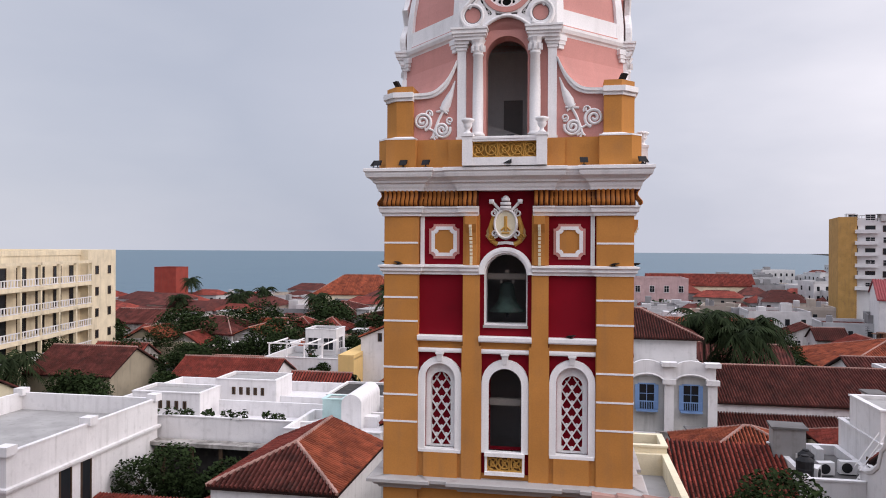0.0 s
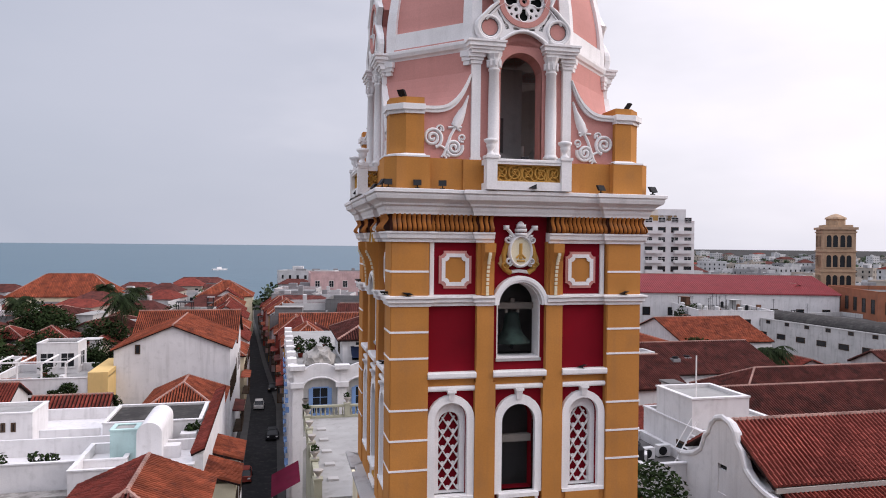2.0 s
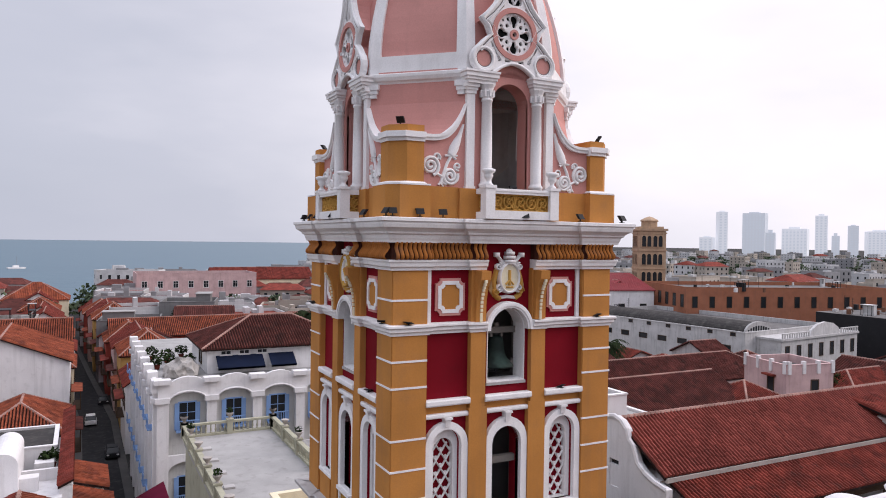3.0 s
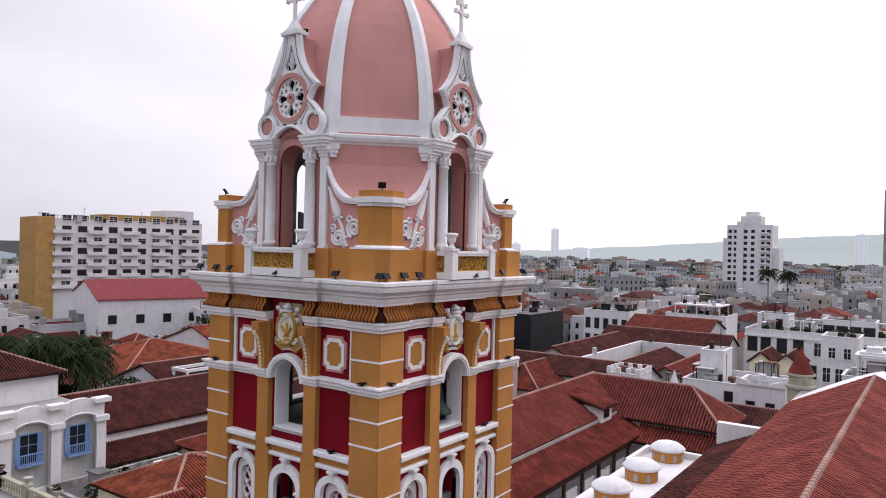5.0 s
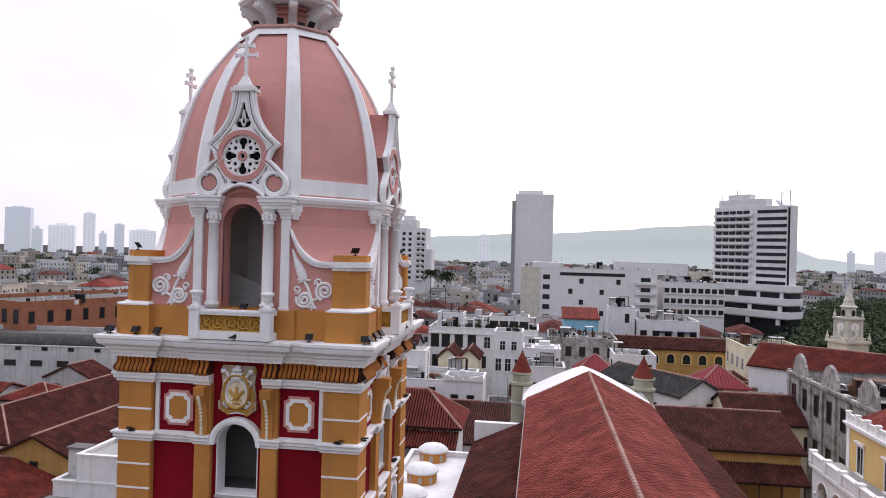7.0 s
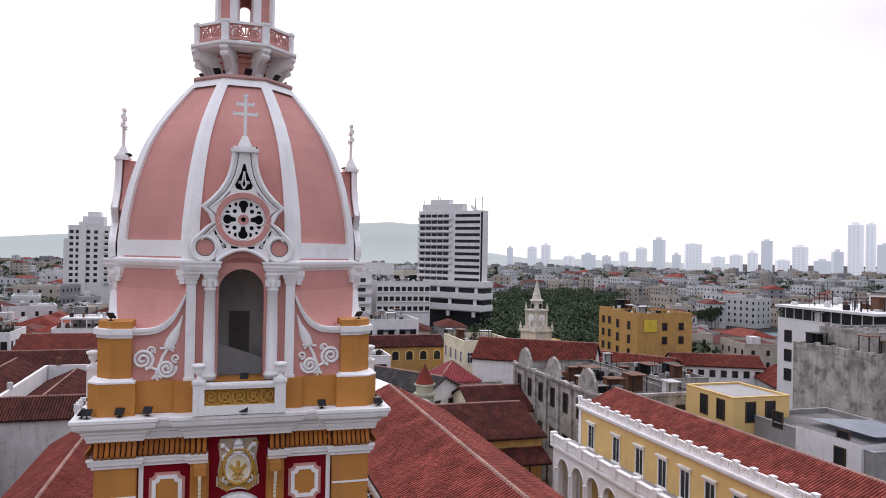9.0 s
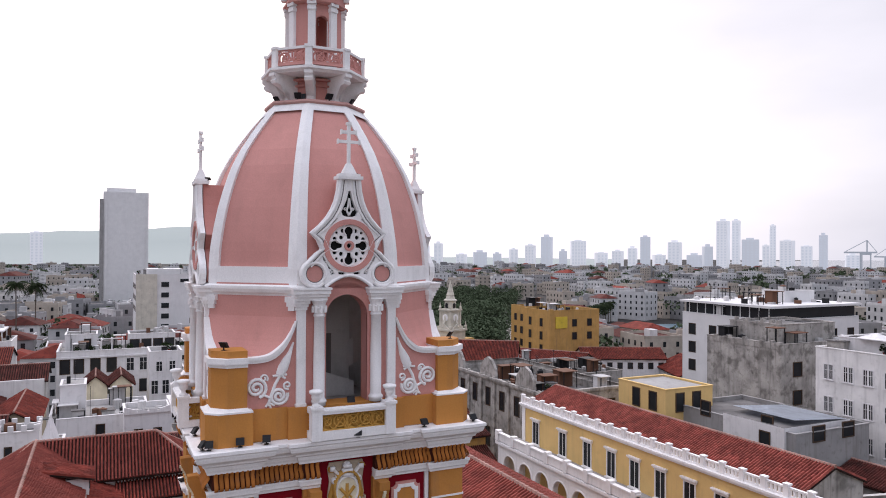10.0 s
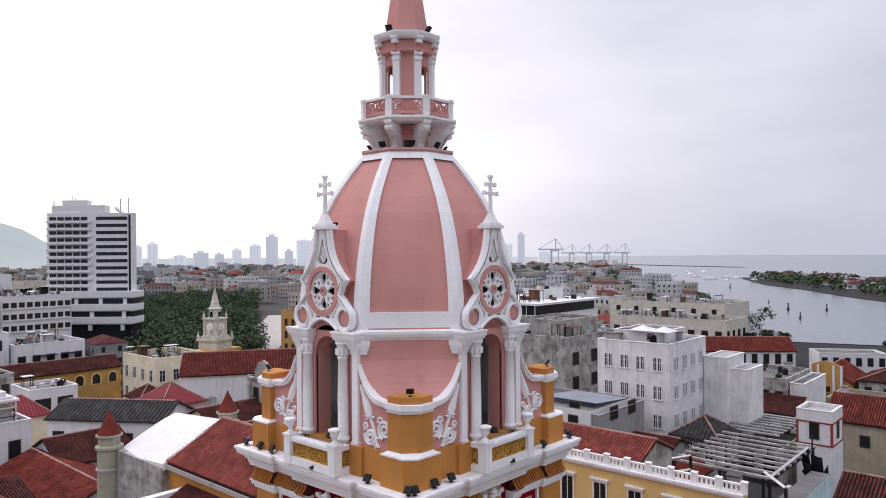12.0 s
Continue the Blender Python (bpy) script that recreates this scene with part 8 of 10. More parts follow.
house("low house with a red clay-tiled roof", 36.0, 56.0, -128.0, -114.0, 9.0, TOWNWHITE, "gable_x", 12.0, TILE_RED, seg=0.9, pitch=0.36, wins=[("N", even(4), 5.8, 1.1, 1.8, "dark")])
house("low house with a brown clay-tiled roof", 58.0, 72.0, -150.0, -134.0, 9.0, TOWNWHITE, "hip", 12.0, TILE_BROWN, seg=0.9, pitch=0.36)
roof_clutter(20.8, 29.2, -126.5, -113.0, 14.05, 9, 55)
roof_clutter(8.3, 17.7, -139.5, -128.5, 8.85, 4, 56)
mast = thing("radio_mast", "tall thin dark radio mast", "mast")
part("pole", lathe(bmesh.new(), [(0.35, 0), (0.12, 28.0), (0.02, 33.0)], 6, (16.0, -190.0)), STEEL, mast)
for z in (20, 24, 27):
    part("crossbar", box(15.2, 16.8, -190.08, -189.92, z, z + 0.14), STEEL, mast)
tree(2.0, -172.0, 16.0, 6.0, n=1800, size=0.7)
tree(-6.0, -164.0, 15.0, 5.5, n=1600, size=0.7)
for x, y in ((60, -212), (56, -216), (52, -219), (64, -208), (58, -222)):
    palm(x, y, 10.5, 2.6)
tw = house("small white belvedere tower with dark red trim", 4.8, 8.8, -81.5, -76.6, 17.0, LIME, parapet=0.5, roofmat=PALEROOF, name="belvedere", category="tower", wins=[("N", [0.5], 14.0, 0.9, 1.9, "dark"), ("W", [0.5], 14.0, 0.9, 1.9, "dark")])
for z in (13.2, 15.9):
    part("trim", molding(bmesh.new(), [(-2.0, -2.45), (2.0, -2.45), (2.0, 2.45), (-2.0, 2.45)], [(0, z), (0.06, z), (0.06, z + 0.18), (0, z + 0.18)]), REDW, tw)
for sx in (-1, 1):
    for sy in (-1, 1):
        part("corner_trim", box(*sorted((sx * 1.78, sx * 2.04)), *sorted((sy * 2.23, sy * 2.49)), 13.4, 15.9), REDW, tw)
for x0, x1, y0, y1, ze, zr, k in ((-10, 12, -240, -226, 6.4, 9.4, "gable_x"), (-40, -14, -252, -236, 6.4, 9.6, "hip")):
    house("low shore house with a red clay-tiled roof", x0, x1, y0, y1, ze, TOWNCREAM, k, zr, TILE_RED, seg=0.9, pitch=0.36)
for x, y, top, sp in ((14, -252, 12, 6), (2, -258, 13, 6.5), (22, -262, 10, 5), (-10, -262, 12, 6), (30, -268, 9, 4)):
    tree(x, y, top, sp, n=1400, size=0.7)
house("cream house with a red clay-tiled roof and a tiled porch", -14.0, 10.5, -108.0, -97.5, 12.0, TOWNCREAM, "gable_x", 15.2, TILE_RED, seg=0.9, pitch=0.36, wins=[("N", [0.25, 0.45, 0.8], 8.8, 1.1, 1.5, "dark")])
for x0, x1, y0, y1, ze, zr, k in ((4, 18, -168, -154, 9.0, 12.2, "hip"), (-30, -4, -90, -76, 12.0, 15.0, "hip"), (-20, 1, -72, -60, 11.0, 13.6, "gable_x"), (-22, 0, -150, -136, 8.5, 11.4, "gable_x")):
    house("low house with a broad brown clay-tiled roof", x0, x1, y0, y1, ze, RUIN, k, zr, TILE_BROWN, seg=0.9, pitch=0.36, wins=[("N", even(4), ze - 3.2, 1.1, 1.9, "dark")])
house("long cream customs building with arched windows", 62.0, 100.0, -215.0, -197.0, 15.0, BEIGE, parapet=0.8, wins=[("N", even(9), 9.5, 1.8, 2.8, "dark"), ("W", even(4), 9.5, 1.8, 2.8, "dark")], name="customs_house", category="building")
house("plain beige warehouse behind the customs building", 70.0, 112.0, -240.0, -218.0, 18.5, BEIGE, parapet=0.6, wins=[("N", even(6), 15.5, 1.4, 1.6, "dark")], name="warehouse", category="building")

# ==== east: white and mixed houses, slabs and towers ====
colh = house("white house with tall dark windows and a planted roof terrace", 122.0, 136.0, -9.0, 13.6, 16.6, LIME, parapet=0.9, roofmat=PALEROOF, wins=[("W", [0.60, 0.72, 0.84, 0.94], 13.4, 1.5, 2.5, "dark"), ("W", [0.06, 0.16, 0.26, 0.36, 0.46], 13.4, 1.2, 2.3, "plain"), ("W", even(7), 9.4, 1.3, 2.2, "dark"), ("S", even(4), 13.2, 1.2, 2.2, "dark")])
part("cornice", box(-7.25, -6.95, -11.4, 11.4, 16.1, 16.4), LIME, colh)
house("white roof room with a flat slab top", 127.0, 133.0, 7.0, 12.5, 19.8, LIME, parapet=0.2, zb=16.6, name="roof_room", category="roof room", group="roof rooms", wins=[("W", [0.3], 17.2, 1.0, 1.8, "dark")])
house("long white roof room with a wide glazed front", 127.5, 134.0, -7.0, 1.5, 19.3, LIME, parapet=0.35, zb=16.6, name="roof_room", category="roof room", group="roof rooms", wins=[("W", even(4), 17.0, 1.6, 1.5, "dark")])
rg = thing("pergola", "white roof garden pergola among potted plants", "pergola", "roof pergolas")
for y in (2.6, 4.4, 6.2):
    part("post", box(123.6, 123.8, y, y + 0.2, 16.62, 19.0), LIME, rg)
    part("post", box(126.6, 126.8, y, y + 0.2, 16.62, 19.0), LIME, rg)
    part("beam", box(123.4, 127.0, y, y + 0.2, 19.0, 19.2), LIME, rg)
part("side_beam", box(123.6, 123.8, 2.6, 6.4, 19.2, 19.4), LIME, rg)
for y in (-8.0, -5.0, 1.6, 3.4, 5.4, 8.0, 10.4):
    planted_edge(122.6, 125.2, y, 16.62, 2)
house("white stepped block with stacked roof terraces", 106.0, 113.0, -6.2, -1.0, 18.0, LIME, parapet=0.8, roofmat=PALEROOF, wins=[("W", [0.3, 0.7], 15.4, 0.9, 1.6, "plain"), ("W", even(3), 11.6, 1.0, 2.2, "plain")])
house("lower white block with tall paned windows", 105.0, 112.0, -13.0, -6.3, 15.2, LIME, parapet=0.9, roofmat=PALEROOF, wins=[("W", even(4), 12.2, 1.0, 2.3, "plain"), ("W", even(4), 8.6, 1.0, 2.3, "plain")])
# a range of long brown roofs round a yard, with white gutter walls
house("long dark brown clay-tiled range round a yard", 112.0, 121.0, 14.6, 38.0, 14.0, TOWNWHITE, "gable_y", 16.3, TILE_BROWN, seg=0.9, pitch=0.36)
house("long dark brown clay-tiled range round a yard", 84.2, 111.8, 30.2, 38.4, 13.6, TOWNWHITE, "gable_x", 15.7, TILE_BROWN, seg=0.9, pitch=0.36)
house("long dark brown clay-tiled range round a yard", 75.8, 84.0, 17.0, 38.4, 13.0, TOWNWHITE, "gable_y", 15.1, TILE_BROWN, seg=0.9, pitch=0.36)
house("brown clay-tiled range with a dark yard front", 86.0, 103.0, 14.0, 19.5, 12.4, TOWNCREAM, "gable_x", 14.3, TILE_RED, seg=0.9, pitch=0.36)
house("white gutter wall between long tiled roofs", 84.2, 111.4, 29.3, 29.8, 14.5, LIME, parapet=0, roofmat=LIME, name="gutter_wall", category="wall", group="gutter walls")
house("white gutter wall between long tiled roofs", 110.9, 111.4, 14.8, 29.2, 14.5, LIME, parapet=0, roofmat=LIME, name="gutter_wall", category="wall", group="gutter walls")
house("low brown clay-tiled range in a yard", 85.0, 110.2, 20.4, 29.0, 11.8, TOWNCREAM, "gable_x", 13.9, TILE_BROWN, seg=0.9, pitch=0.36)
house("broad house with a red-brown clay-tiled roof", 126.0, 140.0, 21.5, 38.5, 15.0, TOWNWHITE, "gable_y", 17.4, TILE_RED, seg=0.9, pitch=0.36, wins=[("W", even(5), 12.0, 1.1, 1.8, "dark")])
house("white block with a wide flat slab canopy", 147.0, 158.0, 23.0, 36.5, 16.8, LIME, parapet=0.3, roofmat=PALEROOF, wins=[("W", even(3), 14.2, 2.6, 1.7, "dark")])
cano = house("flat white canopy on a roof terrace", 148.0, 157.0, 24.5, 35.0, 19.2, LIME, parapet=0, zb=18.9, roofmat=LIME, name="roof_canopy", category="canopy", group="roof canopies")
for px in (-4.2, 4.2):
    for py in (-4.9, 0.0, 4.9):
        part("post", box(px - 0.12, px + 0.12, py - 0.12, py + 0.12, 16.8, 18.9), LIME, cano)
house("white house with tall windows and roof plants", 138.0, 150.0, 42.0, 53.0, 16.4, LIME, parapet=0.9, roofmat=PALEROOF, wins=[("W", even(5), 13.0, 1.0, 2.3, "dark"), ("W", even(5), 9.2, 1.0, 2.3, "dark"), ("S", even(4), 13.0, 1.0, 2.3, "dark")])
house("dark open roof storey above a white house", 142.0, 149.0, 44.0, 51.0, 18.8, RUIN, parapet=0.3, zb=16.4, name="roof_room", category="roof room", group="roof rooms", wins=[("W", even(2), 17.0, 2.2, 1.4, "dark"), ("S", even(2), 17.0, 2.2, 1.4, "dark")])
planted_edge(138.6, 141.0, 43.0, 16.42, 3)
planted_edge(138.6, 141.0, 51.0, 16.42, 3)
# white terraces and small gables
house("white block with a blank gable wall", 84.0, 89.0, 8.2, 11.3, 17.6, LIME, parapet=0.15, roofmat=PALEROOF)
house("low white terrace block with a thick parapet", 79.5, 91.0, 0.4, 12.4, 13.4, LIME, parapet=0.8, roofmat=PALEROOF, wins=[("W", [0.2, 0.5], 11.4, 0.9, 1.6, "dark")])
scall = house("white house with a scalloped terrace parapet", 72.0, 78.0, -1.7, 3.8, 15.2, LIME, parapet=0.7, roofmat=PALEROOF, wins=[("W", [0.3, 0.7], 12.2, 0.8, 1.4, "dark")])
part("raised_parapet", plate(bmesh.new(), [(-2.75, 15.6), (2.75, 15.6), (2.75, 16.5), (1.6, 16.15), (0, 16.05), (-1.6, 16.15), (-2.75, 16.5)], [circle(u, 15.95, 0.14, 8) for u in (-1.2, 0.0, 1.2)], -0.05, 0.2), LIME, scall, m=Matrix.Translation((-3.0, 0, 0)) @ Matrix.Rotation(-math.pi / 2, 4, "Z"))
for y0 in (5.4, 1.6):
    house("small tan gabled house with a brown clay-tiled roof", 103.5, 111.5, y0, y0 + 3.5, 13.8, CREAM, "gable_x", 15.6, TILE_BROWN, seg=0.9, pitch=0.36)
house("low house with a brown clay-tiled roof", 60.5, 71.4, -1.6, 4.2, 11.6, TOWNCREAM, "gable_y", 14.2, TILE_BROWN)
house("low wing with a brown clay-tiled lean-to roof", 51.0, 62.0, -6.4, -1.2, 12.8, LIME, "shed_w", 15.0, TILE_BROWN, over=0.2)
conb = house("small white block below a pointed white roof light", 72.4, 75.4, 10.3, 13.3, 13.0, LIME, parapet=0.2, roofmat=PALEROOF)
part("roof_light", lathe(bmesh.new(), [(1.0, 13.05), (0.95, 13.2), (0.5, 14.6), (0.05, 16.0)], 4), LIME, conb)
house("stained grey block with a cluttered dark roof", 124.0, 138.0, -25.0, -11.0, 15.4, RUIN, parapet=0.7, wins=[("W", even(5), 12.4, 1.0, 1.8, "dark"), ("N", even(4), 12.4, 1.0, 1.8, "dark")])
house("white house below an open roof pavilion", 77.5, 83.0, -12.8, -6.8, 16.7, LIME, parapet=0.5, wins=[("W", [0.3, 0.7], 12.8, 1.1, 2.0, "dark"), ("N", [0.5], 12.8, 1.1, 2.0, "dark")])
pav = thing("roof_pavilion", "white open roof pavilion with a stepped white roof", "pavilion")
pav.matrix_world = Matrix.Translation((80.2, -9.9, 16.72))
part("roof", bx(bx(box(-1.9, 1.9, -1.9, 1.9, 2.7, 2.95), -1.4, 1.4, -1.4, 1.4, 2.95, 3.25), -0.8, 0.8, -0.8, 0.8, 3.25, 3.8), LIME, pav)
part("rail", bx(bx(box(-1.6, 1.6, -1.66, -1.58, 0.85, 0.95), -1.6, 1.6, 1.58, 1.66, 0.85, 0.95), -1.66, -1.58, -1.6, 1.6, 0.85, 0.95), IRON, pav)
for k in range(4):
    part("post", box(-1.65, -1.45, -1.65, -1.45, 0, 2.7), LIME, pav, m=turned(k))
house("low house with a weathered brown clay-tiled roof", 56.0, 76.0, -19.0, -6.0, 11.0, TOWNWHITE, "gable_x", 13.8, TILE_RED, wins=[("W", [0.3, 0.7], 8.0, 1.0, 1.8, "dark")])
house("low house with a red clay-tiled roof", 66.8, 72.2, 4.4, 16.0, 11.0, TOWNCREAM, "hip", 13.0, TILE_RED)
cren = house("small white house with a crenellated parapet", 62.0, 66.0, 12.2, 16.2, 16.3, LIME, parapet=0.6, wins=[("W", [0.25, 0.7], 14.4, 0.5, 0.9, "dark")])
for k in range(4):
    for u in (-1.75, -0.6, 0.6, 1.75):
        part("merlon", box(u - 0.25, u + 0.25, -2.06, -1.78, 16.9, 17.5), LIME, cren, m=turned(k))
house("small house with a red clay-tiled hipped roof", 50.5, 60.2, -1.0, 9.0, 12.0, CREAM, "hip", 15.0, TILE_RED)
house("dark flat-roofed yard house", 66.0, 80.0, -5.8, -2.0, 11.6, RUIN, parapet=0.6)
house("long low house with a dark sheet roof", 75.5, 92.5, -30.5, -22.5, 14.4, LIME, "gable_x", 16.4, DARKSHEET, yaw=34, seg=None, pitch=0.6, wins=[("N", even(5), 11.6, 1.5, 1.1, "dark"), ("W", [0.3, 0.7], 11.6, 1.1, 1.4, "dark")])
house("small house with a dark red sheet roof", 84.5, 92.0, -39.5, -32.5, 14.2, PINKW, "hip", 17.0, TINRED, seg=None, pitch=0.5)
house("small house with a dark red sheet roof", 98.0, 104.0, -22.0, -15.5, 13.2, CREAM, "hip", 16.0, TINRED, seg=None, pitch=0.5)
house("white house with wide dark openings", 110.0, 119.0, -30.5, -23.0, 14.4, LIME, parapet=0.6, wins=[("W", [0.27, 0.73], 11.0, 2.2, 2.2, "dark"), ("N", [0.5], 11.0, 2.0, 2.2, "dark")])
arcd = house("ochre arcaded house with a brown tiled roof", 138.0, 146.0, -50.0, -26.0, 12.8, OLDGOLD, "gable_y", 15.0, TILE_BROWN)
for i in range(7):
    m = Matrix.Translation((-4.0, -10.2 + i * 3.4, 0)) @ Matrix.Rotation(-math.pi / 2, 4, "Z")
    ring = part("arch_trim", plate(bmesh.new(), arch(0, 1.05, 9.6, 11.0, 8), [arch(0, 0.8, 9.7, 11.0, 8)], -0.02, 0.14), YELLOW, arcd, m=m)
    part("opening", plate(bmesh.new(), arch(0, 0.8, 9.6, 11.0, 8), [], -0.02, 0.03), GLASS, arcd, m=m)
house("white house with a grey tiled roof", 70.0, 80.0, -22.0, -13.5, 12.6, LIME, "gable_y", 15.0, TILE_BROWN, wins=[("W", even(3), 9.6, 1.0, 1.6, "dark")])
house("low house with a brown clay-tiled roof", 68.5, 80.0, -44.0, -33.0, 12.8, CREAM, "gable_y", 15.4, TILE_BROWN, wins=[("W", even(3), 9.6, 1.0, 1.8, "dark")])
house("ornate cream corner house with a balustrade", 119.0, 133.5, -60.0, -48.5, 15.2, CREAM, parapet=1.2, wins=[("W", even(4), 11.6, 1.1, 2.2, "plain"), ("N", even(4), 11.6, 1.1, 2.2, "plain"), ("N", even(4), 7.4, 1.1, 2.2, "plain")])
house("white theatre hall with a red tiled roof", 88.0, 110.0, -63.0, -50.0, 15.6, LIME, "gable_x", 18.8, TILE_RED, yaw=56, wins=[("W", even(3), 10.5, 1.1, 2.2, "dark")])
house("pale blue house with a red roof", 142.0, 151.0, -22.6, -14.7, 18.4, BLUEW, "shed_w", 20.4, TILE_RED, seg=None, pitch=0.5)
awn = house("white house with dark blue awnings", 147.0, 160.0, -46.0, -32.0, 17.4, LIME, parapet=1.0, wins=[("W", even(5), z, 1.3, 1.8, "dark") for z in (14.0, 10.4)])
for f in (-3.6, 0.6):
    part("awning", box(-7.7, -6.5, f - 1.6, f + 1.6, 15.7, 15.85), NAVY, awn)
house("tall white stair tower beside a terraced house", 149.0, 156.0, -31.6, -25.6, 20.6, LIME, parapet=0.4, wins=[("W", [0.3], 17.4, 0.8, 1.9, "dark")])
house("white three-storey range with strip windows", 84.0, 100.0, 110.0, 132.0, 14.5, LIME, parapet=0.6, yaw=-15, wins=[("W", even(6), z, 1.9, 1.1, "dark") for z in (12.0, 9.2)] + [("S", even(4), z, 1.9, 1.1, "dark") for z in (12.0, 9.2)])
vault = thing("vaulted_hall", "long white hall with a dark vaulted roof and fan gable", "hall")
vault.matrix_world = Matrix.Translation((98.2, 69.5, 0)) @ Matrix.Rotation(radians(6), 4, "Z")
part("wall", box(0, 30, 0, 46, 0, 12.6), TOWNWHITE, vault)
part("roof", box(0.4, 29.6, 0.4, 45.6, 12.4, 12.66), FLATROOF, vault)
part("parapet", molding(bmesh.new(), [(0, 0), (30, 0), (30, 46), (0, 46)], [(-0.3, 12.6), (0.004, 12.58), (0.004, 13.4), (0.08, 13.4), (0.08, 13.6), (-0.3, 13.6), (-0.3, 12.6)]), TOWNWHITE, vault)
bm = bmesh.new()
ends = [[bm.verts.new((7.6 + 4.0 * math.cos(math.pi * i / 12), y, 12.9 + 1.9 * math.sin(math.pi * i / 12))) for i in range(13)] for y in (2.6, 44)]
for i in range(12):
    bm.faces.new((ends[0][i], ends[0][i + 1], ends[1][i + 1], ends[1][i]))
part("vault", bm, DARKSHEET, vault)
part("fan_gable", plate(bmesh.new(), arch(7.6, 4.1, 12.5, 13.1, 16, 1.9), [], -2.6, -2.2), TOWNWHITE, vault)
for i in range(9):
    u, q = 4.4 + i * 0.8, math.sin(math.pi * (i + 0.5) / 9)
    part("fan_window", box(u - 0.22, u + 0.22, 2.14, 2.25, 13.2, 13.4 + 0.8 * q), GLASS, vault)
for y in range(4, 45, 5):
    windows_on(vault, "W", 0, 1, 0, 1, [y], 9.8, 2.0, 0.9, "dark")
    windows_on(vault, "W", 0, 1, 0, 1, [y - 1.5], 12.7, 0.9, 0.5, "dark")
part("theatre_front", bx(box(3.5, 30, -5.0, -0.02, 0, 12.3), 3.3, 30.2, -5.3, -0.02, 12.3, 12.7), TOWNWHITE, vault)
part("pediment", plate(bmesh.new(), [(12.6, 12.7), (23.4, 12.7), (22.8, 13.8), (20.8, 14.8), (18, 15.2), (15.2, 14.8), (13.2, 13.8)], [], 4.6, 5.1), TOWNWHITE, vault)
windows_on(vault, "S", 3.5, 30, -5.0, 0, even(7), 8.8, 1.2, 2.4, "dark")
for s0, s1 in ((3.6, 12.4), (23.6, 30.0)):
    part("balustrade_rail", box(s0, s1, -5.2, -4.95, 13.5, 13.7), TOWNWHITE, vault)
    n = int((s1 - s0) / 0.8)
    for i in range(n + 1):
        u = s0 + i * (s1 - s0 - 0.25) / n
        part("baluster", box(u, u + 0.25, -5.16, -4.98, 12.7, 13.5), TOWNWHITE, vault)
house("orange-brick block with planted roof terraces", 124.0, 178.0, 96.0, 122.0, 18.2, BRICKW, parapet=1.0, yaw=-20, wins=[("W", even(6), 14.2, 1.6, 3.0, "dark"), ("S", even(12), 14.2, 1.2, 2.6, "dark")], name="brick_block", category="building")
house("dark sheet-walled building site block", 136.0, 154.0, 66.0, 82.0, 15.0, IRON, parapet=0, name="site_block", category="building")

# Romanesque ochre belfry
bel = thing("belfry", "weathered ochre stone belfry with tiers of arched openings", "tower")
bel.matrix_world = Matrix.Translation((138.0, 137.0, 0)) @ Matrix.Rotation(radians(-30), 4, "Z") @ Matrix.Diagonal((0.94, 0.94, 1.045, 1.0))
STONE = material("ochre_stone", (0.45, 0.31, 0.205), streak=0.35, stain=0.4)
part("shaft", box(-4.2, 4.2, -4.2, 4.2, 0, 32.0), STONE, bel)
part("crown", bx(box(-4.7, 4.7, -4.7, 4.7, 32.0, 32.6), -3.6, 3.6, -3.6, 3.6, 32.6, 33.2), STONE, bel)
part("lantern", lathe(bmesh.new(), [(2.5, 33.2), (2.5, 34.6), (2.9, 34.7), (2.7, 35.1), (1.2, 35.8), (0.1, 36.1)], 8), STONE, bel)
dark_me = mesh_of("opening", plate(bmesh.new(), arch(0, 0.62, 0, 2.4, 8), [], 4.18, 4.22), GLASS)
trim_me = mesh_of("opening_trim", plate(bmesh.new(), arch(0, 0.85, -0.2, 2.4, 8), [arch(0, 0.62, -0.1, 2.4, 8)], 4.15, 4.38), STONE)
for k in range(4):
    for z in (27.6, 22.6, 17.6):
        for u in (-2.5, -0.9, 0.9, 2.5):
            m = turned(k) @ Matrix.Translation((u, 0, z))
            place("opening", dark_me, bel, m)
            place("opening_trim", trim_me, bel, m)
    for z in (21.4, 26.4, 31.2):
        part("belt", box(-4.4, 4.4, -4.45, -4.1, z, z + 0.35), STONE, bel, m=turned(k))
house("long hall with a red sheet roof", 70.0, 130.0, 128.0, 160.0, 17.4, LIME, "gable_x", 21.2, TINRED, seg=None, pitch=0.5, yaw=-18, wins=[("S", even(10), 12.0, 1.6, 1.8, "dark")])
house("pale hall with a red sheet roof and arched vents", 112.0, 126.0, 128.0, 148.0, 16.0, PINKW, "gable_y", 19.6, TINRED, seg=None, pitch=0.5, wins=[("S", even(4), 13.0, 1.2, 1.8, "dark")])
# apartment block
apt = house("long white apartment block with ochre ends and many balconies", 78.0, 124.0, 182.0, 198.0, 35.8, CONCRETE, parapet=0.8, yaw=-11, name="apartment_block", category="building", wins=[("S", even(11), 17.5 + 3.1 * k, 2.2, 1.5, "dark" if k % 2 else "plain") for k in range(7)])
part("end_block", box(-24.5, -20.0, -8.6, 9.0, 0, 37.0), OLDGOLD, apt)
part("roof_storey", box(-6, 18, -6, 7, 36.0, 38.4), OLDGOLD, apt)
part("lift_house", box(12, 21, -6, 6, 36.0, 40.4), CONCRETE, apt)
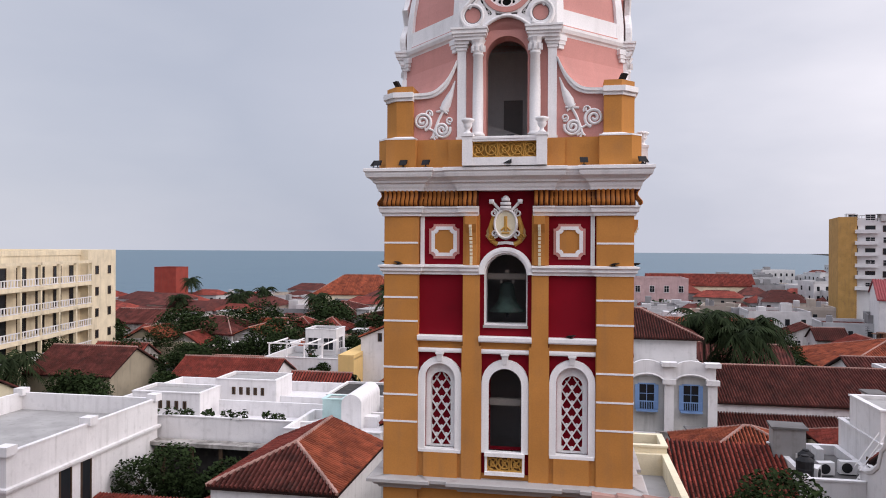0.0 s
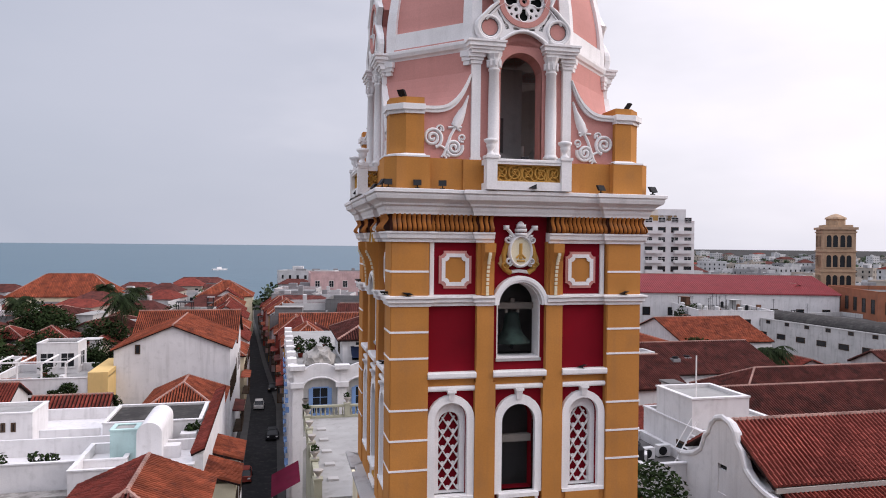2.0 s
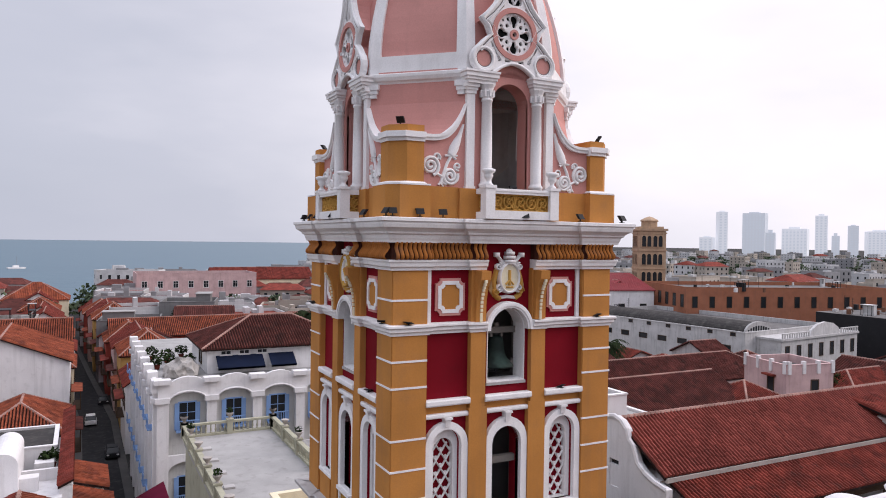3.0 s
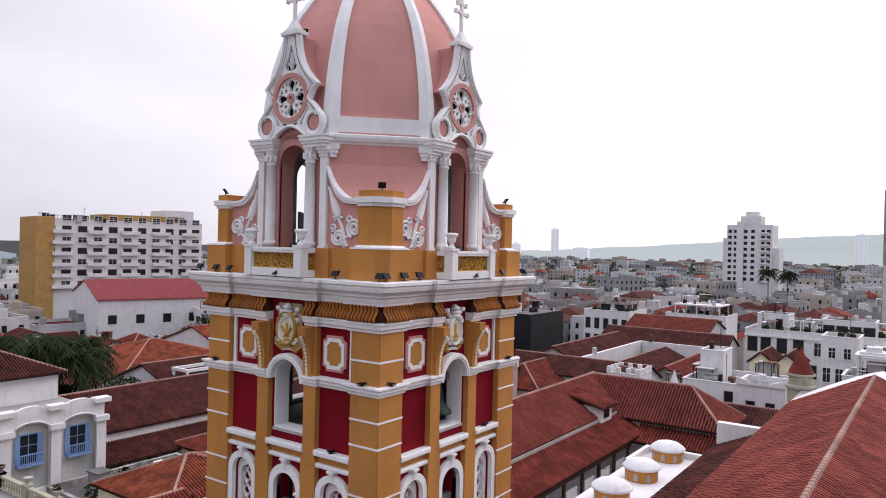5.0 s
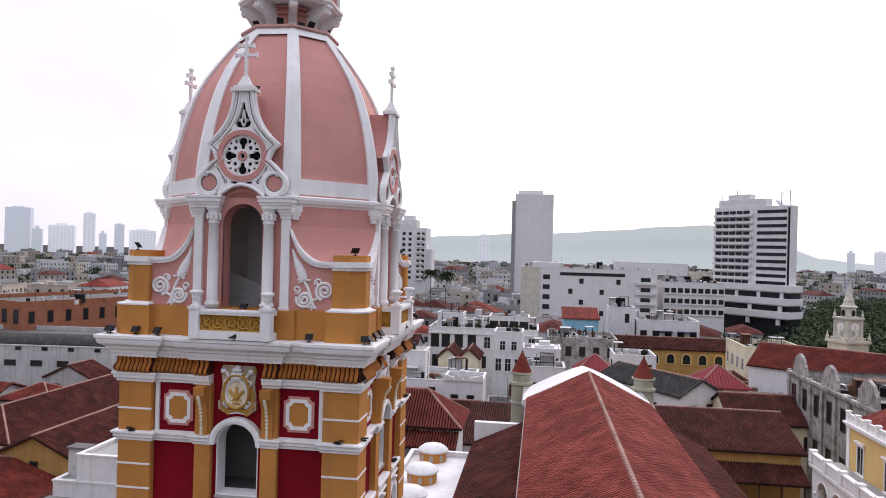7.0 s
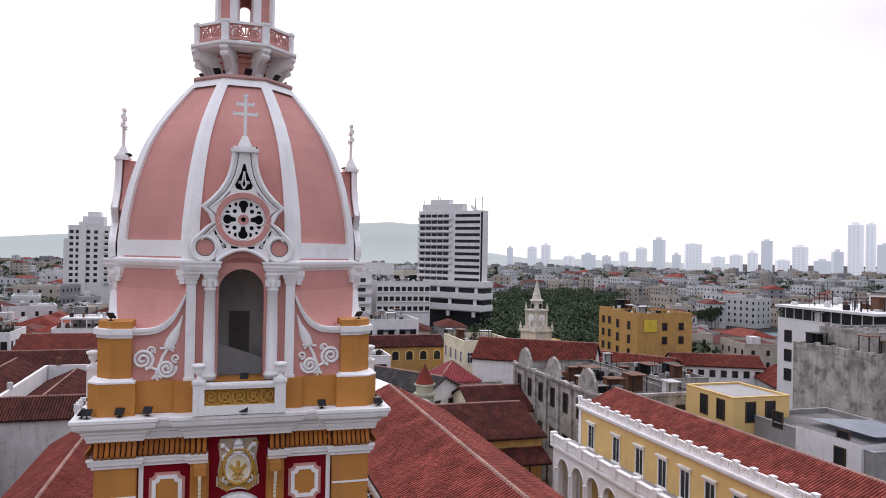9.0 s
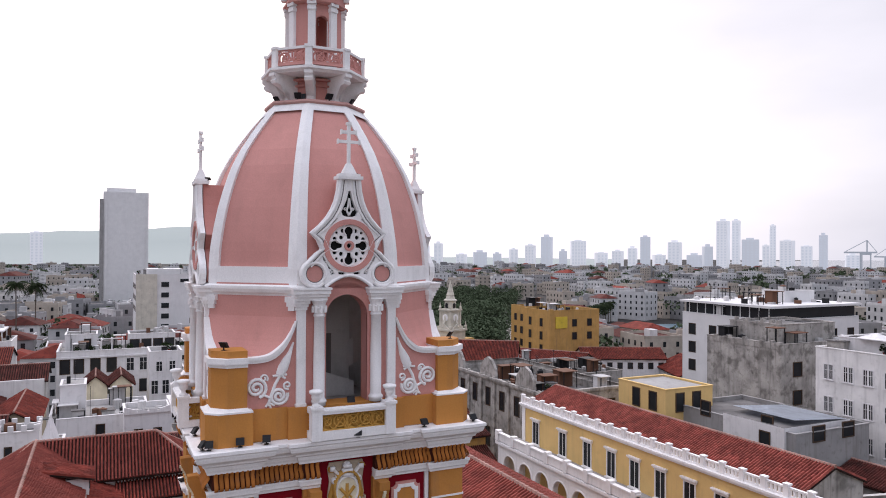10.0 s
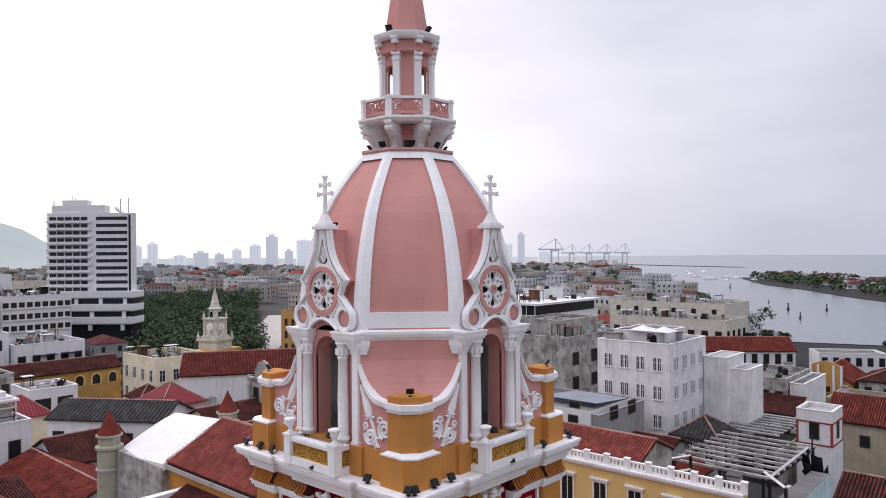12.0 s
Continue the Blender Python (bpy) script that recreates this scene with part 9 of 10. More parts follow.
for k in range(6):
    for i in range(5):
        part("balcony", box(-20.5 + i * 9.2, -15.0 + i * 9.2, -9.2, -8.0, 17.0 + 3.1 * k, 18.0 + 3.1 * k), CONCRETE, apt)

# slab tower with strip windows, on its podium
slab = thing("office_tower", "white concrete office tower with dark strip windows and rooftop masts", "tower")
slab.matrix_world = Matrix.Translation((238.0, -88.0, 0)) @ Matrix.Rotation(radians(-48.7), 4, "Z") @ Matrix.Diagonal((0.95, 1.56, 1.10, 1.0))
part("shaft", box(-10, -5.5, -8.75, 9.5, 0, 46.6), LIME, slab)
part("lift_house", bx(box(-9.6, -5.8, -3, 8.6, 46.6, 49.0), -9.0, -6, 1, 6.5, 49.0, 50.6), CONCRETE, slab)
part("corner_fin", box(-10.15, -9.8, -8.74, -8.3, 0, 46.0), IRON, slab)
for f in range(11):
    z = 22.6 + f * 2.18
    part("strip_window", box(-10.06, -9.8, -8.0, -1.2, z, z + 1.0), GLASS, slab)
    wm = bmesh.new()
    for i in range(5):
        bx(wm, -10.35, -9.9, 0.7 + i * 1.72, 2.05 + i * 1.72, z, z + 0.95)
    tagged(part("window_strip", wm, GLASS, slab), kind="stuff")
    part("spandrel", box(-10.7, -9.9, -0.2, 9.5, z - 0.9, z - 0.15), CONCRETE, slab)
    part("strip_window", box(-9.5, -6.0, 9.4, 9.56, z, z + 0.9), GLASS, slab)
part("dish", lathe(bmesh.new(), [(0.1, 0), (0.9, 0.25), (1.5, 0.8)], 14), CONCRETE, slab, m=Matrix.Translation((-7.5, -5, 47.2)) @ Matrix.Rotation(0.9, 4, "X"))
for i, (x, y, h) in enumerate(((-8, 4, 4.0), (-7, 5, 5.2), (-8, -6, 3.4), (-7, -7.5, 3.8), (-7, 9, 3.0))):
    part("antenna", tube(bmesh.new(), [(x, y, 46.6), (x, y, 49.0 + h * 0.6)], 0.12, 4), STEEL, slab)
part("podium", box(-12.4, -6, -10.0, 20.6, 0, 22.0), GLASS, slab)
for z, x, y1 in ((22.6, -13.0, 15.0), (18.7, -14.0, 21.6), (14.8, -15.0, 21.8)):
    plan = [(-6, -10.5), (-6, y1), (x + 2.2, y1), (x + 0.6, y1 - 0.6), (x, y1 - 2.0), (x, -10.5)]
    part("podium_band", prism(bmesh.new(), plan, z - 1.9, z), CONCRETE, slab)
    part("podium_floor", prism(bmesh.new(), [(p * 0.97 - 0.2, q * 0.97) for p, q in plan], z - 2.2, z - 1.9), LEDGE, slab)
    for k in range(5):
        y = -8.5 + k * (y1 + 6.0) / 4
        part("podium_pier", box(x + 0.5, x + 1.1, y, y + 0.8, z - 4.0, z - 2.2), CONCRETE, slab)
# blank white tower and the white block before it
tall = thing("blank_tower", "tall blank white tower with a dark recessed edge", "tower")
tall.matrix_world = Matrix.Translation((392.0, -5.0, 0)) @ Matrix.Diagonal((1.6, 1.62, 1.10, 1.0))
part("shaft", bx(box(-8, 8, -6.5, 6.5, 0, 60.5), -6, 6, -3, 5.5, 60.5, 62.5), CONCRETE, tall)
part("edge_rib", bx(box(-8.3, -7.9, -6.7, -6.0, 0, 60.5), -8.3, -7.9, 5.4, 6.1, 0, 60.5), CONCRETE, tall)
part("recess", box(-8.2, 2, 6.4, 7.6, 0, 57.0), GREYW, tall)
offi = house("long pale office block with recessed bays and a top window band", 208.0, 228.0, -46.0, -3.0, 28.2, CONCRETE, parapet=0.6, name="office_block", category="building", wins=[("W", f, z, 1.1, 1.4, "dark") for f, z in (([0.55, 0.28], 24.0), ([0.63, 0.40], 20.6), ([0.55, 0.28], 17.2), ([0.63, 0.40], 13.8), ([0.92, 0.97], 25.0), ([0.92, 0.97], 21.4), ([0.92, 0.97], 17.8))] + [("N", even(4), z, 1.4, 1.3, "dark") for z in (24.4, 21.0, 17.6)])
part("side_bay", box(-10.6, -9.9, 15.6, 21.5, 0, 28.9), BEIGE, offi)
part("top_band", box(-10.08, -9.8, -11.5, 9.0, 26.4, 27.4), GLASS, offi)
part("roof_storey", box(-7, 6, 8, 18, 28.2, 30.4), CONCRETE, offi)
part("roof_storey", box(-6, 2, -16, -9, 28.2, 31.4), CONCRETE, offi)
for z in (25.0, 21.8, 18.6, 15.4, 12.2):
    part("recess", box(-10.10, -9.8, 12.2, 14.4, z, z + 1.5), GLASS, offi)
    part("recess", box(-10.10, -9.8, -19.4, -16.4, z, z + 1.3), GLASS, offi)
    part("balcony", box(-11.0, -9.9, -21.2, -14.8, z - 0.9, z), CONCRETE, offi)
offb = house("pale grey office block with rows of paired windows", 214.0, 232.0, -68.0, -49.0, 24.6, CONCRETE, parapet=0.6, name="office_block", category="building", wins=[("W", even(9), z, 1.3, 1.3, "dark") for z in (21.8, 18.4, 15.0)])
for z in (21.2, 17.8, 14.4):
    part("sill_band", box(-9.3, -8.9, -9.4, 9.4, z, z + 0.3), LIME, offb)
house("stepped white office block behind the lower ones", 262.0, 282.0, -66.0, -44.0, 30.0, CONCRETE, parapet=0.5, name="office_block", category="building", wins=[("W", [0.9, 0.96], z, 1.0, 1.6, "dark") for z in (27.0, 24.0, 21.0)])
house("yellowish office block with narrow window bands", 262.0, 280.0, -96.0, -70.0, 27.0, BEIGE, parapet=0.5, name="office_block", category="building", wins=[("W", even(8), z, 1.8, 1.2, "dark") for z in (24.0, 20.8, 17.6)])
tb = house("white residential tower with small square windows", 372.0, 388.0, 55.0, 77.0, 45.0, CONCRETE, parapet=0.8, name="tower_block", category="tower", wins=[("W", [0.08, 0.2, 0.42, 0.58, 0.8, 0.93], 17.0 + 3.1 * k, 1.5, 1.4, "dark") for k in range(9)])
part("lift_house", bx(box(-5, 5, -5, 5, 45.0, 50.5), -3, 3, -3, 3, 50.5, 53.0), CONCRETE, tb)
part("stair_core", box(-9.0, -7.9, 2.6, 6.0, 0, 47.6), CONCRETE, tb)
part("side_wing", box(-6, 6, -14.0, -11.0, 0, 34.0), CONCRETE, tb)
part("side_wing", box(-5, 5, 11.0, 13.6, 0, 39.0), CONCRETE, tb)
for k in range(9):
    part("balcony", box(-9.2, -7.9, -9.5, -5.4, 16.4 + 3.1 * k, 17.3 + 3.1 * k), CONCRETE, tb)

# clock tower of the town gate
clock = thing("clock_tower", "cream clock tower with a stepped spire over the old gate", "tower")
clock.matrix_world = Matrix.Translation((149.0, -79.0, 0)) @ Matrix.Rotation(radians(20), 4, "Z")
part("gate", bx(box(-3.6, 3.6, -5.6, 5.6, 0, 12.6), -3.9, 3.9, -5.9, 5.9, 11.9, 12.3), OLDGOLD, clock)
part("base", bx(bx(box(-2.9, 2.9, -2.9, 2.9, 12, 15.0), -3.3, 3.3, -3.3, 3.3, 14.8, 15.3), -2.5, 2.5, -2.5, 2.5, 15.3, 16.0), BEIGE, clock)
part("clock_stage", bx(bx(box(-1.9, 1.9, -1.9, 1.9, 16.0, 20.4), -2.3, 2.3, -2.3, 2.3, 20.2, 20.55), -2.1, 2.1, -2.1, 2.1, 19.9, 20.2), BEIGE, clock)
part("belfry_stage", lathe(bmesh.new(), [(1.55, 20.5), (1.5, 22.6), (1.85, 22.8), (1.85, 23.0), (1.3, 23.3)], 8), BEIGE, clock)
part("spire", lathe(bmesh.new(), [(1.35, 23.2), (1.0, 24.2), (1.12, 24.3), (0.72, 25.4), (0.8, 25.5), (0.42, 26.8), (0.06, 28.3)], 8), BEIGE, clock)
for k in range(4):
    part("clock_face", lathe(bmesh.new(), [(0.95, 0), (0.95, 0.12), (0.8, 0.16)], 20), WHITE, clock, m=turned(k) @ Matrix.Translation((0, -1.9, 18.3)) @ Matrix.Rotation(math.pi / 2, 4, "X"))
    part("pediment", plate(bmesh.new(), [(-2.4, 15.2), (2.4, 15.2), (0, 16.9)], [], 2.5, 2.9), BEIGE, clock, m=turned(k))
    part("corner_pilaster", box(1.5, 2.1, -2.1, -1.5, 16.0, 20.2), BEIGE, clock, m=turned(k))
    part("opening", plate(bmesh.new(), arch(0, 0.45, 20.9, 21.8, 8), [], 1.40, 1.56), GLASS, clock, m=turned(k))
    part("volute", plate(bmesh.new(), [(1.9, 16.0), (3.1, 16.0), (2.7, 16.6), (2.25, 17.6), (2.05, 18.8), (1.9, 19.2)], [], -0.25, 0.25), BEIGE, clock, m=turned(k))
    part("pinnacle", lathe(bmesh.new(), [(0.3, 20.5), (0.34, 21.2), (0.2, 21.4), (0.05, 22.4)], 6, (1.95, 1.95)), BEIGE, clock, m=turned(k))
    part("pinnacle", lathe(bmesh.new(), [(0.35, 15.2), (0.4, 16.0), (0.22, 16.3), (0.05, 17.4)], 6, (2.95, 2.95)), BEIGE, clock, m=turned(k))

house("long white arcaded range beside the inlet", 215.0, 290.0, -305.0, -291.0, 9.5, LIME, parapet=0.8, yaw=-28, wins=[("N", even(14), 3.6, 2.6, 3.4, "dark")], name="arcaded_range", category="building")
for i, (x0, x1, y0, y1, z, n) in enumerate(((21.5, 30.5, -78, -67.5, 24.85, 7), (39, 50, -85.5, -82.5, 23.75, 4), (61, 79, -102, -95.5, 24.45, 4), (3.2, 15.6, -65.5, -50, 10.65, 7), (50, 75.5, -54.5, -43, 17.05, 12), (127, 135, 2.5, 6.5, 16.65, 4), (80, 83.8, 0.8, 12.0, 13.45, 4), (124.5, 137.5, -24.5, -11.5, 15.45, 12), (110.3, 118.7, -30.2, -23.3, 14.45, 5), (119.3, 133.2, -59.7, -48.8, 15.25, 6), (148, 159, -45, -32, 17.45, 6), (10.4, 19.6, -86.6, -74.4, 12.25, 4))):
    roof_clutter(x0, x1, y0, y1, z, n, 20 + i)
tree(104.0, -38.0, 12.0, 4.5, n=1800, size=0.5)
tree(60.0, -16.5, 13.5, 3.2, n=1800, size=0.4)
tree(57.0, 12.5, 13.0, 3.5, n=1600, size=0.45)
tree(100.0, -10.0, 12.5, 4.0, n=1600, size=0.5)

house("low block with a dark patched flat roof", 82.0, 100.0, -82.0, -66.0, 13.4, RUIN, parapet=0.5, roofmat=DARKSHEET, wins=[("N", even(4), 10.5, 1.1, 1.9, "dark")])
house("house with a red clay-tiled hipped roof", 102.0, 116.0, -76.0, -66.0, 12.4, CREAM, "hip", 15.6, TILE_RED)

house("low house with a dark red clay-tiled roof", -16.0, -3.0, -60.0, -44.0, 10.0, GREYW, "gable_y", 13.6, TILE_RED)
for i, (x0, x1, y0, y1, z, n) in enumerate(((106.3, 112.7, -6.0, -1.2, 18.05, 4), (105.3, 111.7, -12.7, -6.6, 15.25, 4), (208.5, 227.5, -43.5, -3.5, 28.25, 8), (214.5, 231.5, -67.5, -49.5, 24.65, 5), (62.5, 99.5, -214.5, -197.5, 15.05, 8), (20.8, 30.5, -70.5, -67.4, 24.85, 4), (18.5, 24.8, 20.5, 21.9, 17.52, 3))):
    roof_clutter(x0, x1, y0, y1, z, n, 140 + i)
# ==== the rest of the town, in rows of plain houses ====
TAKEN = [(66, 164, -30, 58), (258, 286, -100, -40), (84, 142, -138, -70), (-24, 76, -292, -104), (-48, 62, -64, 64), (-110, -40, 10, 85), (46, 108, -60, 32), (44, 130, 30, 136), (108, 164, -64, -8), (14, 70, -104, -60), (-40, 20, -116, -50), (78, 126, -82, -48), (204, 268, -122, -48), (144, 164, -92, -70), (374, 412, -24, 14), (200, 236, -70, 0), (98, 128, -102, -76), (58, 82, -120, -94), (134, 150, -50, -22), (366, 392, 50, 82), (70, 128, 170, 200), (118, 136, 116, 134), (60, 126, 108, 150), (120, 182, 92, 126), (-28, 16, 60, 108), (60, 114, -244, -194), (24, 62, -162, -146), (136, 172, -48, -4), (170, 270, -268, -170), (132, 158, 62, 86)]


def on_land(x, y):
    if y > 300 and x < 60:
        return False
    if x >= 60 and y > 335 + (x - 60) * 1.62:
        return False
    if y < -275 and (x < 60 or y < -284 - (x - 72) * 1.7):
        return False
    return True


def in_park(x, y):
    """The park and the avenue behind the gate."""
    a, d = math.degrees(math.atan2(y - 18, x + 18)), math.hypot(x + 18, y - 18)
    return 200 < d < 560 and -36.5 < a < -23.5


def free(x, y, r=5):
    if not on_land(x, y) or (in_park(x, y) and r):
        return False
    sx = -8.8 if y < 104 else -8.8 - (y - 104) * 0.063
    if abs(x - sx) < 4 + r and 20 < y < 320:
        return False
    return not any(a - r < x < b + r and c - r < y < d + r for a, b, c, d in TAKEN)


rng = random.Random(7)
kinds = []
walls = [TOWNWHITE, TOWNWHITE, TOWNWHITE, TOWNGREY, TOWNCREAM, GREYW, PINKW, BEIGE, TOWNWHITE, TOWNCREAM, RUIN, TOWNWHITE]
for i in range(14):
    w, d = 9 + (i * 5) % 6, 10 + (i * 3) % 7
    ze = 9.0 + (i % 4) * 1.3
    wall = walls[i % len(walls)]
    lab = {TOWNWHITE: "weathered white", TOWNGREY: "dull grey", TOWNCREAM: "cream", GREYW: "grey", PINKW: "pale pink", BEIGE: "beige", OLDGOLD: "ochre", RUIN: "stained grey"}[wall]
    wins = [(s, [0.25, 0.7], ze - 2.8, 1.1, 1.7, "dark" if i % 2 else "plain") for s in ("W", "S", "N")]
    if i % 2 == 0:
        k = ("gable_x", "hip", "gable_y")[(i // 2) % 3]
        t = (TILE_RED, TILE_BROWN, TILE_BROWN, TILE_RED)[(i // 2) % 4]
        h = house(lab + " town house with a clay-tiled roof among its neighbours", -w / 2, w / 2, -d / 2, d / 2, ze - 0.5, wall, k, ze + 2.0, t, seg=None, pitch=0.42, wins=wins)
    else:
        h = house(lab + " flat-roofed town house with a parapet among its neighbours", -w / 2, w / 2, -d / 2, d / 2, ze, wall, parapet=0.9, roofmat=(PALEROOF, FLATROOF)[i // 2 % 2], wins=wins)
        part("roof_room", box(-w / 2 + 1.0, -w / 2 + 4.2, -d / 2 + 5, d / 2 - 1.0, ze, ze + 2.5), wall, h)
        part("roof_slab", box(-w / 2 + 0.8, -w / 2 + 4.4, -d / 2 + 4.8, d / 2 - 0.8, ze + 2.5, ze + 2.65), PALEROOF, h)
    kinds.append(h)
spots = []
step = 13.0
for gx in range(-14, 26):
    for gy in range(-26, 24):
        x, y = gx * step + rng.uniform(-2.5, 2.5), gy * step + rng.uniform(-2.5, 2.5)
        r = math.hypot(x, y)
        if 40 < r < 255 and free(x, y) and not (x < -60 and y < 0) and not (x < -25 and y < -70):
            spots.append((r, x, y))
spots.sort()
first = set()
NEAR = 66
for r, x, y in spots[:NEAR]:
    k = rng.randrange(14)
    if (x < 10 or y > 60) and rng.random() < 0.7:
        k = 2 * (k // 2)
    m = Matrix.Translation((x, y, rng.uniform(-1.6, 1.2))) @ Matrix.Rotation(radians(rng.choice((0, 90, 180, 270)) + rng.uniform(-7, 7) - 8), 4, "Z")
    if k not in first:
        first.add(k)
        kinds[k].matrix_world = m
    else:
        copy_thing(kinds[k], m)
    if rng.random() < 0.35:
        tank(x + rng.uniform(-2, 2), y + rng.uniform(-2, 2), 10.2 + rng.uniform(0, 1))
for k in range(14):
    if k not in first:
        kinds[k].matrix_world = Matrix.Translation((300 + 14 * k, 90, 0))

# small houses that fill the blocks between the larger ones
BLOCKED = [(66, 142, -2, 40), (84, 142, -138, -70), (0, 46, -26, 3), (14, 54, 3, 25), (-10, 20, 0, 80), (48, 52, -62, -20), (84, 132, 42, 108), (200, 240, -120, 0), (-15, -4, 20, 320), (-46, -8, -70, 47), (0, 66, -72, -30), (60, 84, 28, 38)]
fill = random.Random(31)
made = 0
for gx in range(-8, 24):
    for gy in range(-8, 15):
        x, y = gx * 9.0 + fill.uniform(-1.5, 1.5), gy * 9.0 + fill.uniform(-1.5, 1.5)
        w, d = fill.uniform(2.6, 4.0), fill.uniform(2.6, 4.2)
        if not (x > 50 or (x < -12 and y > 46)) or x < -76 or made > 62:
            continue
        if any(a - w < x < b + w and c - d < y < e + d for a, b, c, e, *_ in FOOT + BLOCKED):
            continue
        made += 1
        ze = fill.uniform(7.5, 12.0)
        wall, tone = fill.choice(((TOWNWHITE, "weathered white"), (TOWNGREY, "dull grey"), (TOWNCREAM, "cream"), (RUIN, "stained grey"), (TOWNWHITE, "weathered white"), (PINKW, "pale pink")))
        opens = [(sd, even(2), ze - 2.6, 1.0, 1.6, fill.choice(("dark", "plain"))) for sd in (("W",) if x > 0 else ("S",))]
        if fill.random() < (0.45 if x > 0 else 0.75):
            house("small " + tone + " house with a clay-tiled roof", x - w, x + w, y - d, y + d, ze, wall, fill.choice(("gable_x", "gable_y", "hip")), ze + fill.uniform(1.4, 2.2), fill.choice((TILE_BROWN, TILE_BROWN, TILE_RED) if x > 0 else (TILE_RED, TILE_ORANGE)), seg=0.9, pitch=0.36, wins=opens)
        else:
            house("small " + tone + " flat-roofed house with a parapet", x - w, x + w, y - d, y + d, ze, wall, parapet=fill.uniform(0.3, 1.0), roofmat=fill.choice((PALEROOF, FLATROOF, DARKSHEET)), wins=opens)

# equipment that stands about on the flat roofs: tanks, boxes, pipes and aerials
gear = {n: ([], []) for n in ("dark", "pale", "rusty")}
gr = random.Random(77)
BOXF = [(0, 1, 5, 4), (1, 2, 6, 5), (2, 3, 7, 6), (3, 0, 4, 7), (4, 5, 6, 7)]


def gear_box(key, x0, x1, y0, y1, z0, z1):
    v, f = gear[key]
    b = len(v)
    v.extend([(x, y, z) for z in (z0, z1) for x, y in ((x0, y0), (x1, y0), (x1, y1), (x0, y1))])
    f.extend([tuple(b + i for i in q) for q in BOXF])


for x0, x1, y0, y1, z in FOOT:
    if z is None or (x1 < 0 and y0 < 80) or (y1 < -40 and x1 < 50) or not (48 < math.hypot((x0 + x1) / 2, (y0 + y1) / 2) < 260):
        continue
    for _ in range(min(34, int((x1 - x0) * (y1 - y0) / 7))):
        x, y, key = gr.uniform(x0 + 0.5, x1 - 0.9), gr.uniform(y0 + 0.5, y1 - 0.9), gr.choice(("dark", "pale", "pale", "rusty"))
        k = gr.random()
        if k < 0.40:
            gear_box(key, x, x + gr.uniform(0.3, 1.1), y, y + gr.uniform(0.3, 0.9), z, z + gr.uniform(0.3, 1.3))
        elif k < 0.55:
            v, f = gear[key]
            b, r, t = len(v), gr.uniform(0.35, 0.6), gr.uniform(0.8, 1.3)
            v.extend([(x + r * math.cos(q * math.pi / 4), y + r * math.sin(q * math.pi / 4), zz) for zz in (z, z + t) for q in range(8)] + [(x, y, z + t + 0.18)])
            f.extend([(b + q, b + (q + 1) % 8, b + 8 + (q + 1) % 8, b + 8 + q) for q in range(8)] + [(b + 8 + q, b + 8 + (q + 1) % 8, b + 16) for q in range(8)])
        elif k < 0.70:
            t = gr.uniform(2.0, 4.2)
            gear_box("dark", x, x + 0.06, y, y + 0.06, z, z + t)
            for q in (0.96, 0.86, 0.76):
                gear_box("dark", x - 0.5 * q, x + 0.5 * q, y, y + 0.04, z + t * q, z + t * q + 0.04)
        elif k < 0.82:
            L = min(gr.uniform(1.5, 5.0), (y1 - y) - 0.3)
            gear_box(key, x, x + 0.12, y, y + L, z + 0.1, z + 0.22)
        else:
            w, d, t = min(gr.uniform(1.2, 2.8), x1 - x - 0.3), min(gr.uniform(1.2, 2.6), y1 - y - 0.3), gr.uniform(1.8, 2.6)
            gear_box(key, x - 0.1, x + w + 0.1, y - 0.1, y + d + 0.1, z + t, z + t + 0.1)
            for px, py in ((x, y), (x + w - 0.1, y), (x, y + d - 0.1), (x + w - 0.1, y + d - 0.1)):
                gear_box("dark", px, px + 0.1, py, py + 0.1, z, z + t)
            if gr.random() < 0.5:
                gear_box(key, x + w * 0.4, x + w, y, y + d, z, z + t - 0.02)
for n, m_ in (("dark", PLASTIC), ("pale", TOWNWHITE), ("rusty", material("rusty_sheet", (0.17, 0.085, 0.055), stain=0.6, island=0.4))):
    tagged(place("roof_equipment", raw_mesh("roof_equipment", *gear[n], m_)), {"dark": "black tanks, aerials and posts on the flat roofs", "pale": "pale boxes, sheds and shades on the flat roofs", "rusty": "rusty sheet boxes and pipes on the flat roofs"}[n], "roof equipment", kind="stuff")

# farther out: joined roofs and walls
PALEWALL = material("pale_town_wall", (0.62, 0.61, 0.61), streak=0.2, stain=0.2, dark=(0.3, 0.3, 0.3), island=0.35)
SANDWALL = material("sand_town_wall", (0.47, 0.41, 0.35), streak=0.2, stain=0.2, dark=(0.25, 0.23, 0.2), island=0.35)
DULLWALL = material("dull_town_wall", (0.32, 0.315, 0.32), streak=0.2, stain=0.2, island=0.35)
far = {n: ([], []) for n in ("walls_white", "walls_cream", "walls_grey", "roofs_red", "roofs_brown", "roofs_flat", "roofs_pale", "openings")}
MATS = {"walls_white": PALEWALL, "walls_cream": SANDWALL, "walls_grey": DULLWALL, "roofs_red": TILE_RED, "roofs_brown": TILE_BROWN, "roofs_flat": FLATROOF, "roofs_pale": PALEROOF, "openings": GLASS}


def add(key, pts, faces):
    v, f = far[key]
    b = len(v)
    v.extend(pts)
    f.extend([tuple(b + i for i in q) for q in faces])


